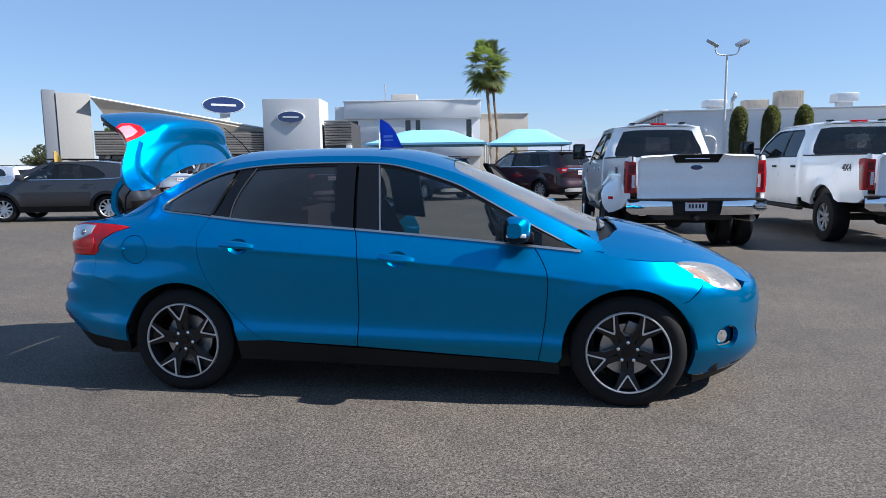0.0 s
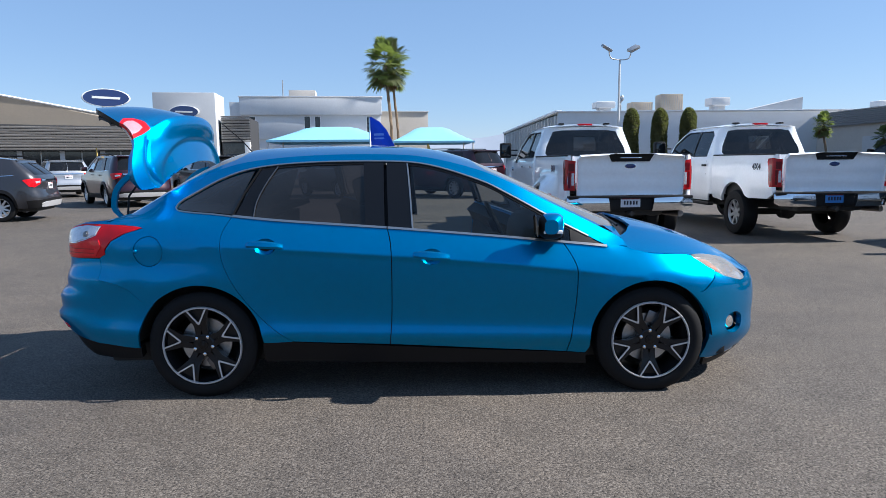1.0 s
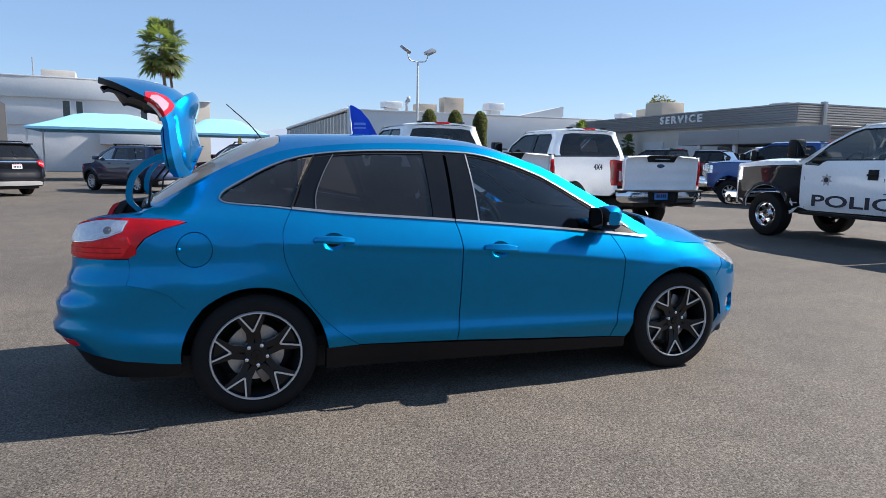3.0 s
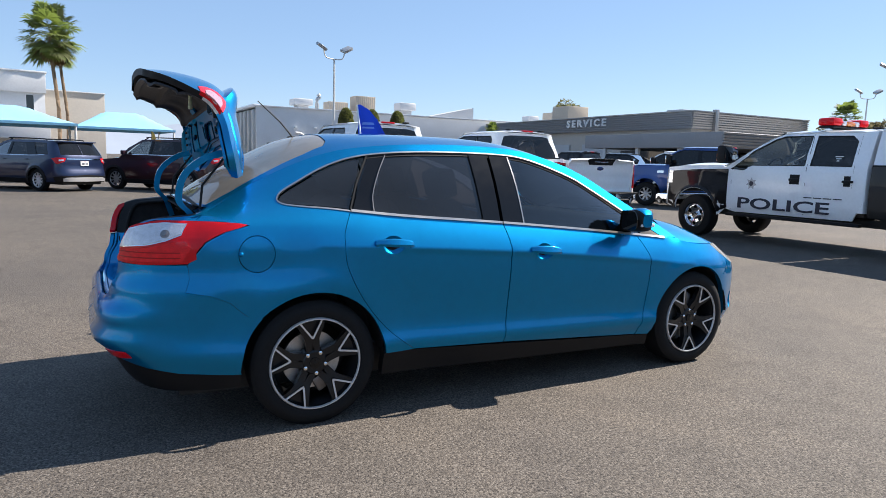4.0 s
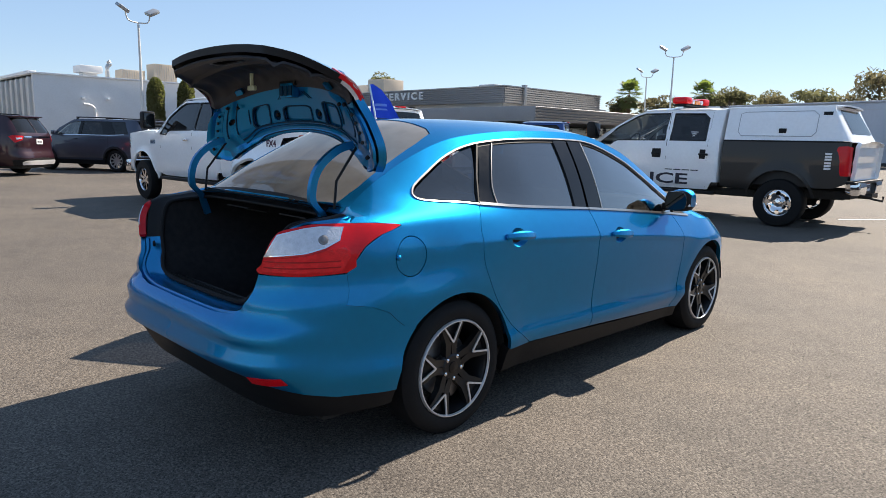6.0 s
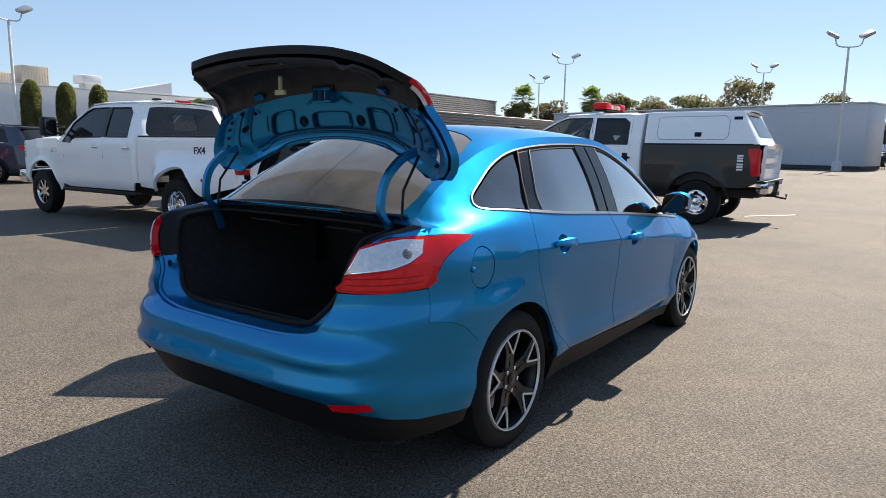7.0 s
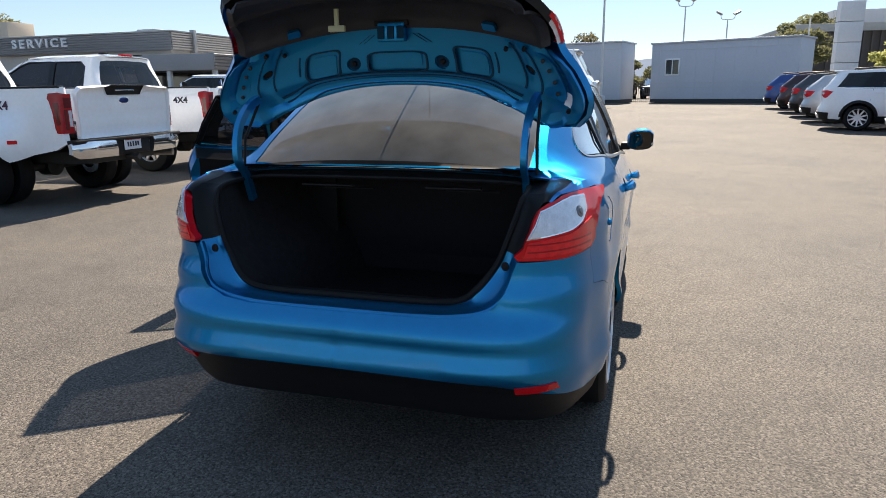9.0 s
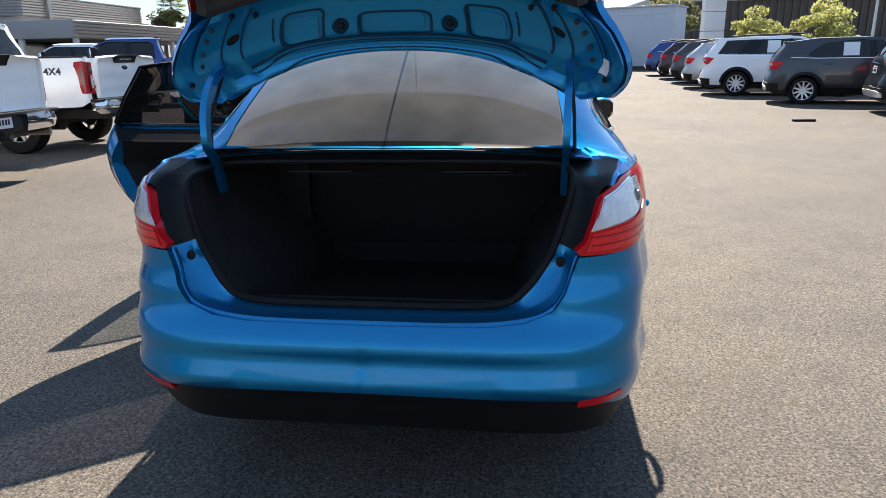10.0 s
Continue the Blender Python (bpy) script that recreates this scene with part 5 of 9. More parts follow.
def wing_mirror(s, put):
    # shell lofted from vertical rings standing across the car
    def ring(y, x0, x1, z0, z1, n=20):
        cx, cz, rx, rz = (x0 + x1) / 2, (z0 + z1) / 2, (x1 - x0) / 2, (z1 - z0) / 2
        out = []
        for i in range(n):
            t = 2 * math.pi * i / n
            c, q = math.cos(t), math.sin(t)
            out.append((cx + rx * math.copysign(abs(c) ** 0.6, c), s * y, cz + rz * math.copysign(abs(q) ** 0.65, q)))
        return out
    secs = [(0.845, 0.69, 0.755, 0.965, 1.03), (0.862, 0.655, 0.772, 0.945, 1.058), (0.905, 0.64, 0.785, 0.934, 1.078), (0.955, 0.64, 0.780, 0.936, 1.084), (0.995, 0.645, 0.765, 0.946, 1.074), (1.02, 0.66, 0.735, 0.970, 1.05)]
    bm = bmesh.new()
    rings = [[bm.verts.new(p) for p in ring(*q)] for q in secs]
    for a, b in zip(rings, rings[1:]):
        for i in range(20):
            bm.faces.new((a[i], a[(i + 1) % 20], b[(i + 1) % 20], b[i]))
    bm.faces.new(rings[-1])
    bm.faces.new(rings[0])
    bmesh.ops.recalc_face_normals(bm, faces=bm.faces[:])
    lowcut = [fc for fc in bm.faces if fc.calc_center_median().z < 0.972 or fc.normal.x < -0.5]
    for fc in lowcut:
        fc.material_index = 1
    ob = put("wing_mirror", bm, M_BLUE)
    ob.data.materials.append(M_PLASTIC)
    lens = [(0.862, 0.955), (0.875, 1.055), (0.91, 1.068), (0.96, 1.070), (0.995, 1.058), (1.008, 1.01), (0.995, 0.965), (0.95, 0.952)]
    bm = sheet(round_line(lens, True, 3), lambda y, z: Vector((0.628 - 0.10 * (z - 1.0), s * y, z)), (), 0.03, 0.006, flip=s < 0)
    put("mirror_glass", bm, M_MIRROR, ob)
    put("turn_signal", boxed(0.655, 0.762, min(s * 0.94, s * 1.018), max(s * 0.94, s * 1.018), 0.972, 0.992, 0.006), M_WRITE, ob, "clear turn repeater")
    put("mirror_arm", boxed(0.70, 0.80, min(s * 0.80, s * 0.87), max(s * 0.80, s * 0.87), 0.935, 0.985, 0.012), M_PLASTIC, ob)



for sgn in (-1, 1):
    for fr in (True, False):
        door(sgn, fr)


# ---- wheels ----
def make_wheel(name, r, w, rim_r, parent, m):
    """A wheel facing -y in its own frame: tyre, rim and what shows between the spokes."""
    wh = thing(name, "", "")
    wh.parent = parent
    wh.matrix_basis = m
    hw = w / 2
    prof = [(-hw * 0.80, rim_r - 0.006), (-hw * 0.98, rim_r + 0.02), (-hw, (rim_r + r) / 2), (-hw * 0.93, r - 0.022), (-hw * 0.74, r - 0.004), (-hw * 0.4, r)]
    prof = prof + [(-a, b) for a, b in prof[::-1]]
    bm = lathe(prof, 48, cap=False)
    part("tyre", bm, M_RUBBER, wh)
    return wh


def sedan_wheel(s, hx, phase):
    m = Matrix.Translation((hx, s * 0.765, HUB_Z)) @ (Matrix.Rotation(math.pi, 4, "Z") if s > 0 else Matrix.Identity(4))
    wh = make_wheel("wheel", 0.322, 0.205, 0.225, car, m)
    R = 0.232
    part("rim_ring", lathe([(-0.096, R - 0.010), (-0.100, R - 0.009), (-0.106, R - 0.007), (-0.106, R - 0.002), (-0.096, R + 0.003), (-0.07, R)], 56, cap=False), M_ALLOY, wh, "machined bright rim edge")
    part("barrel", lathe([(-0.09, R - 0.014), (-0.05, R - 0.03), (0.06, R - 0.035), (0.09, R - 0.01)], 48, cap=False), M_RIMBLACK, wh)
    part("brake_disc", lathe([(0.0, 0.05), (-0.012, 0.05), (-0.014, 0.148), (0.006, 0.148)], 40, cap=False), M_ROTOR, wh, "bright brake disc")
    part("caliper", boxed(-0.055, 0.055, -0.040, 0.03, 0.085, 0.165, 0.012, m=Matrix.Rotation(radians(150 if hx < 0 else 20), 4, "Y")), M_STEEL, wh)
    part("hub", lathe([(-0.03, 0.075), (-0.062, 0.072), (-0.078, 0.055), (-0.078, 0.0)], 30), M_RIMBLACK, wh)
    part("hub_cap", lathe([(-0.07, 0.029), (-0.083, 0.027), (-0.087, 0.0)], 24), M_GLOSSBLACK, wh, "dark centre cap")
    for k in range(5):
        t0 = radians(phase + 72 * k)
        rot = Matrix.Rotation(-t0, 4, "Y")
        # two black arms that fork from the hub to the rim, with a recessed web between them
        bm = bmesh.new()
        for sd in (-1, 1):
            pts = [(0.055, sd * 0.036), (0.055, sd * 0.006), (0.122, -sd * 0.004), (0.128, sd * 0.010), (R - 0.008, sd * 0.052), (R - 0.010, sd * 0.078), (0.122, sd * 0.036)]
            pts = pts if area2(pts) > 0 else pts[::-1]
            sheet(pts, lambda x, z: Vector((x, -0.072 - 0.022 * smooth01((x - 0.06) / 0.14), z)), (), 0.05, 0.035, bm=bm)
        web = [(0.118, -0.006), (R - 0.006, -0.055), (R - 0.006, 0.055), (0.118, 0.006)]
        web = web if area2(web) > 0 else web[::-1]
        sheet(web, lambda x, z: Vector((x, -0.066 - 0.008 * smooth01((x - 0.1) / 0.1), z)), (), 0.05, 0.01, bm=bm)
        bmesh.ops.transform(bm, matrix=rot, verts=bm.verts[:])
        part("spoke", bm, M_RIMBLACK, wh)
        bm = bmesh.new()
        vee = [(R - 0.008, -0.064), (0.132, -0.0075), (0.126, 0.0), (0.132, 0.0075), (R - 0.008, 0.064), (R - 0.008, 0.0545), (0.141, 0.003), (0.141, -0.003), (R - 0.008, -0.0545)]
        vee = vee if area2(vee) > 0 else vee[::-1]
        sheet(vee, lambda x, z: Vector((x, -0.096 - 0.006 * smooth01((x - 0.12) / 0.1), z)), (), 0.05, 0.006, bm=bm)
        bmesh.ops.transform(bm, matrix=rot, verts=bm.verts[:])
        part("bright_vee", bm, M_ALLOY, wh, "machined bright V edge")
        t1 = radians(phase + 36 + 72 * k)
        part("lug_nut", lathe([(-0.06, 0.011), (-0.082, 0.010), (-0.086, 0.0)], 8, m=Matrix.Translation((0.055 * math.cos(t1), 0, 0.055 * math.sin(t1)))), M_CHROME, wh)


for sgn in (-1, 1):
    sedan_wheel(sgn, HUB_X, 270 if sgn < 0 else 250)
    sedan_wheel(sgn, -HUB_X, 97 if sgn < 0 else 60)

# underside and cabin
# panel added to keep sun from leaking through the open left rear door
part("door_jamb", boxed(-1.31, -1.29, 0.45, 0.76, 0.70, 1.03, 0.004), M_PLASTIC, car)
part("floor_pan", boxed(-1.95, 1.85, -0.70, 0.70, 0.17, 0.30, 0.03), M_DARKMETAL, car)
part("cabin_floor", boxed(-1.0, 1.15, -0.72, 0.72, 0.30, 0.36, 0.01), M_CARPET, car)
part("fuel_tank", boxed(-2.12, -1.70, -0.62, 0.62, 0.26, 0.44, 0.05), M_DARKMETAL, car)
part("exhaust_tip", tube([(-1.8, -0.48, 0.25), (-2.02, -0.48, 0.24)], 0.026, 14), M_STEEL, car)


def seat(y):
    st = thing("front_seat", "", "")
    st.parent = car
    back = sheet(round_line([(-0.24, 0.0), (-0.25, 0.35), (-0.20, 0.58), (0.0, 0.62), (0.20, 0.58), (0.25, 0.35), (0.24, 0.0)], True, 3), lambda u, v: Vector((-0.12 - 0.42 * v + 0.25 * u * u, y + u, 0.55 + v * 0.92)), (), 0.06, 0.11)
    part("seat_back", back, M_FABRIC, st)
    part("seat_base", boxed(-0.12, 0.42, y - 0.26, y + 0.26, 0.40, 0.58, 0.06), M_FABRIC, st)
    part("headrest", boxed(-0.06, 0.06, -0.13, 0.13, -0.09, 0.09, 0.045, m=Matrix.Translation((-0.40, y, 1.20)) @ pose(0, 0, 0, 0, -14, 0)), M_FABRIC, st)


seat(-0.37)
seat(0.37)
part("rear_bench", boxed(-1.10, -0.62, -0.66, 0.66, 0.40, 0.62, 0.06), M_FABRIC, car)
part("rear_seat_back", boxed(-0.09, 0.09, -0.66, 0.66, -0.32, 0.32, 0.06, m=Matrix.Translation((-1.10, 0, 0.84)) @ pose(0, 0, 0, 0, -18, 0)), M_FABRIC, car)
for y in (-0.4, 0.4):
    part("rear_headrest", boxed(-0.05, 0.05, -0.12, 0.12, -0.07, 0.07, 0.035, m=Matrix.Translation((-1.25, y, 1.17)) @ pose(0, 0, 0, 0, -14, 0)), M_FABRIC, car)
dash = [(0.70, 0.66), (0.64, 0.86), (0.72, 0.98), (0.92, 0.985), (1.12, 0.95), (1.12, 0.62)]
bm = bmesh.new()
pr = round_line(dash, True, 3)
ra = [bm.verts.new((x, -0.70, z)) for x, z in pr]
rb2 = [bm.verts.new((x, 0.70, z)) for x, z in pr]
for i in range(len(pr)):
    j = (i + 1) % len(pr)
    bm.faces.new((ra[i], ra[j], rb2[j], rb2[i]))
bm.faces.new(ra)
bm.faces.new(rb2)
bmesh.ops.recalc_face_normals(bm, faces=bm.faces[:])
part("dashboard", bm, M_PLASTIC, car)
wheel_m = Matrix.Translation((0.52, 0.37, 0.90)) @ pose(0, 0, 0, 0, 65, 0)
part("steering_wheel", tube([wheel_m @ Vector((0.18 * math.cos(t), 0.18 * math.sin(t), 0)) for t in np.linspace(0, 2 * math.pi, 30)], 0.016, 8), M_PLASTIC, car)
part("steering_hub", lathe([(-0.05, 0.05), (0.0, 0.07), (0.02, 0.0)], 14, "z", m=wheel_m), M_PLASTIC, car)
part("rear_view_mirror", boxed(0.33, 0.36, -0.13, 0.13, 1.27, 1.34, 0.012), M_PLASTIC, car)
part("headliner", sheet(mirror_y([(0.20, 0.0), (0.22, 0.55), (-1.05, 0.55), (-1.05, 0.0)]), lambda x, y: top_fn(x, y, -0.035), (), 0.15, 0, flip=True), mat("headliner_fabric", (0.30, 0.30, 0.29), rough=0.95, var=0.05, scale=20), car)


def settle_tail():
    """Draw the tail in: shorter overhang, narrower shoulders and a lower rear deck."""
    for ob in [o for o in bpy.data.objects if o.type == "MESH" and o.name.split(".")[0] not in ("tyre", "wheel_well")]:
        top = ob
        while top.parent is not None and top.parent is not car:
            top = top.parent
        if top.parent is not car or top.name.startswith("wheel") or top.name.startswith("front_door"):
            continue
        m = Matrix.Identity(4)
        p = ob
        while p is not car:
            m = p.matrix_basis @ m
            p = p.parent
        if top.name.startswith("rear_door"):
            m = Matrix.Translation((-0.215, (0.85 if top.location.y > 0 else -0.85), 0.55))
        inv = m.inverted()
        for v in ob.data.vertices:
            q = m @ v.co
            x, y, z = q
            back = smooth01((-1.25 - x) / 0.40)
            mid = smooth01((z - 0.68) / 0.10) * (1 - smooth01((z - 1.05) / 0.10))
            k = 0.0
            if not top.name.startswith(("boot_lid", "lid_hinge")):
                flank = smooth01((-1.0 - x) / 0.6) * smooth01((z - 0.68) / 0.15) * (1 - 0.4 * smooth01((z - 0.95) / 0.08))
                k = smooth01((abs(y) - 0.45) / 0.35) * (0.030 * flank + 0.030 * smooth01((-1.72 - x) / 0.25) * (1 - smooth01((z - 1.05) / 0.1)))
                k += 0.05 * smooth01((z - 0.99) / 0.17) * smooth01((-0.7 - x) / 0.6) * (1 - smooth01((-1.66 - x) / 0.26))
            v.co = inv @ Vector((x + 0.035 * back * mid + 0.018 * smooth01((-1.9 - x) / 0.25) * smooth01((0.75 - z) / 0.1), y * (1 - k), z - 0.035 * smooth01((-1.1 - x) / 0.5) * smooth01((z - 1.0) / 0.15)))
        ob.data.update()


settle_tail()


# ---- other vehicles ----
class Shell:
    """A vehicle's skin: side(x, z) is the half width, xr and xf the ends, rounded at the corners."""

    def __init__(self, side, xr, xf, rx, fx, nr=4.0, nf=3.0):
        self.side, self.xr, self.xf, self.rx, self.fx = side, xr, xf, rx, fx
        self.rt, self.ft = arc_table(nr), arc_table(nf)
        self.rs, self.fs = 1.6, 1.6
        self.ru, self.fu = rx - self.rs, fx + self.fs

    def at(self, u, z):
        if u < self.rx:
            s = (self.rx - u) / self.rs
            x = self.rx - (self.rx - self.xr(z)) * np.interp(s, self.rt[0], self.rt[1])
            return x, self.side(x, z) * np.interp(s, self.rt[0], self.rt[2])
        if u > self.fx:
            s = (u - self.fx) / self.fs
            x = self.fx + (self.xf(z) - self.fx) * np.interp(s, self.ft[0], self.ft[1])
            return x, self.side(x, z) * np.interp(s, self.ft[0], self.ft[2])
        return u, self.side(u, z)

    def fn(self, s):
        def f(u, z, out=0.0):
            x, y = self.at(u, z)
            if not out:
                return Vector((x, s * y, z))
            e = 0.01
            (xa, ya), (xb, yb), (xc, yc), (xd, yd) = self.at(u + e, z), self.at(u - e, z), self.at(u, z + e), self.at(u, z - e)
            n = Vector((xa - xb, ya - yb, 0)).cross(Vector((xc - xd, yc - yd, 2 * e))).normalized()
            if n.dot(Vector((x - (self.rx + self.fx) / 2, y * 3, 0))) < 0:
                n = -n
            return Vector((x + n.x * out, s * (y + n.y * out), z + n.z * out))
        return f

    def X(self, pts):
        out = []
        for x, z in pts:
            if x < self.rx:
                out.append((self.rx - self.rs * float(np.interp(min(1, (self.rx - x) / (self.rx - self.xr(z))), self.rt[1], self.rt[0])), z))
            elif x > self.fx:
                out.append((self.fx + self.fs * float(np.interp(min(1, (x - self.fx) / (self.xf(z) - self.fx)), self.ft[1], self.ft[0])), z))
            else:
                out.append((x, z))
        return out

    def Y(self, pts, rear=True):
        tab, out = (self.rt if rear else self.ft), []
        for y, z in pts:
            w = self.side(self.xr(z) if rear else self.xf(z), z)
            s = float(np.interp(-min(1, y / w), -tab[2], tab[0]))
            out.append((self.rx - self.rs * s if rear else self.fx + self.fs * s, z))
        return out

    def sheet(self, outline, s, holes=(), step=0.12, thick=0.0, out=0.0, bm=None):
        f = self.fn(s)
        return sheet(outline, lambda u, z: f(u, z, out), holes, step, thick, flip=s > 0, bm=bm)

    def both(self, outline, holes=(), **kw):
        bm = bmesh.new()
        for s in (-1, 1):
            self.sheet(outline, s, holes, bm=bm, **kw)
        bmesh.ops.remove_doubles(bm, verts=bm.verts[:], dist=0.006)
        return bm


def road_wheel(parent, m, r, rim, w, metal, spokes=8, kind="spoke", name="wheel"):
    wh = thing(name, "", "")
    wh.parent = parent
    wh.matrix_basis = m
    hw = w / 2
    prof = [(-hw * 0.80, rim - 0.006), (-hw * 0.98, rim + 0.02), (-hw, (rim + r) / 2), (-hw * 0.93, r - 0.025), (-hw * 0.72, r - 0.004), (-hw * 0.4, r)]
    part("tyre", lathe(prof + [(-a, b) for a, b in prof[::-1]], 32, cap=False), M_RUBBER, wh)
    bm = lathe([(-hw * 0.55, rim - 0.02), (-hw * 0.82, rim - 0.012), (-hw * 0.88, rim - 0.004), (-hw * 0.82, rim + 0.004)], 32, cap=False)
    if kind == "dish":
        lathe([(-hw * 0.6, rim - 0.02), (hw * 0.25, rim - 0.05), (hw * 0.30, 0.11), (-hw * 0.35, 0.10), (-hw * 0.55, 0.075), (-hw * 0.6, 0.0)], 32, bm=bm, cap=False)
        for i in range(8):
            t = 2 * math.pi * i / 8
            lathe([(-hw * 0.2, 0.014), (-hw * 0.45, 0.012), (-hw * 0.47, 0.0)], 8, bm=bm, m=Matrix.Translation((0.09 * math.cos(t), 0, 0.09 * math.sin(t))), cap=False)
    elif kind == "steel":
        # pressed disc with round hand holes and a tall hub
        face = lambda x, z: Vector((x, -hw * (0.42 + 0.26 * smooth01((math.hypot(x, z) / rim - 0.42) / 0.25) - 0.10 * smooth01((math.hypot(x, z) / rim - 0.78) / 0.2)), z))
        ring = [(0.98 * rim * math.cos(2 * math.pi * i / 40), 0.98 * rim * math.sin(2 * math.pi * i / 40)) for i in range(40)]
        cuts = [[(0.69 * rim * math.cos(q) + 0.17 * rim * math.cos(2 * math.pi * i / 12), 0.69 * rim * math.sin(q) + 0.17 * rim * math.sin(2 * math.pi * i / 12)) for i in range(12)] for q in [2 * math.pi * (n + 0.5) / spokes for n in range(spokes)]]
        sheet(ring, face, cuts, 0.035, 0.012, bm=bm)
        lathe([(-hw * 0.4, 0.075), (-hw * 0.62, 0.07), (-hw * 0.82, 0.055), (-hw * 0.86, 0.0)], 20, bm=bm, cap=False)
    else:
        lathe([(-hw * 0.45, rim * 0.36), (-hw * 0.62, rim * 0.30), (-hw * 0.68, 0.0)], 20, bm=bm, cap=False)
        for i in range(spokes):
            t = 2 * math.pi * (i + 0.5) / spokes
            ww = 0.40 * rim * math.pi / spokes
            pts = [(rim * 0.25, -ww * 0.8), (rim * 0.97, -ww * 0.62), (rim * 0.97, ww * 0.62), (rim * 0.25, ww * 0.8)]
            k = bmesh.new()
            sheet(pts, lambda x, z: Vector((x, -hw * (0.60 + 0.16 * x / rim), z)), (), 0.2, 0.03, bm=k)
            bmesh.ops.transform(k, matrix=Matrix.Rotation(-t, 4, "Y"), verts=k.verts[:])
            tmp = bpy.data.meshes.new("spoke_tmp")
            k.to_mesh(tmp)
            k.free()
            bm.from_mesh(tmp)
            bpy.data.meshes.remove(tmp)
    part("rim", bm, metal, wh)
    part("brake_drum", lathe([(-hw * 0.2, rim * 0.62), (-hw * 0.25, 0.0)], 20), M_DARKMETAL, wh)
    return wh


def wheel_at(x, y, z):
    return Matrix.Translation((x, y, z)) @ (Matrix.Rotation(math.pi, 4, "Z") if y > 0 else Matrix.Identity(4))


def plate(parent, m, base=M_PLATE_B):
    p = part("number_plate", boxed(-0.006, 0.006, -0.155, 0.155, -0.078, 0.078, 0.004, m=m), base, parent)
    for i, (y, w, h) in enumerate([(-0.095, 0.028, 0.06), (-0.05, 0.028, 0.06), (0.0, 0.028, 0.06), (0.05, 0.028, 0.06), (0.095, 0.028, 0.06)]):
        part("plate_bar", boxed(-0.010, -0.0062, y - w / 2, y + w / 2, -h / 2 - 0.008, h / 2 - 0.008, 0.0, m=m), M_INK, p)
    part("plate_band", boxed(-0.0095, -0.0062, -0.14, 0.14, 0.045, 0.066, 0.0, m=m), M_REDINK, p)


def badge(parent, m, w=0.10, h=0.042):
    o = part("badge", lathe([(0, 1.0), (0.5, 0.96), (0.6, 0.86), (0.5, 0.84)], 28, "x", m=m @ Matrix.Diagonal((-0.012, w, h, 1)), cap=True), M_CHROME, parent, "oval badge rim")
    part("badge_field", lathe([(0, 0.86), (0.62, 0.86), (0.7, 0.0)], 28, "x", m=m @ Matrix.Diagonal((-0.012, w, h, 1))), M_BADGE, o, "plain navy oval")


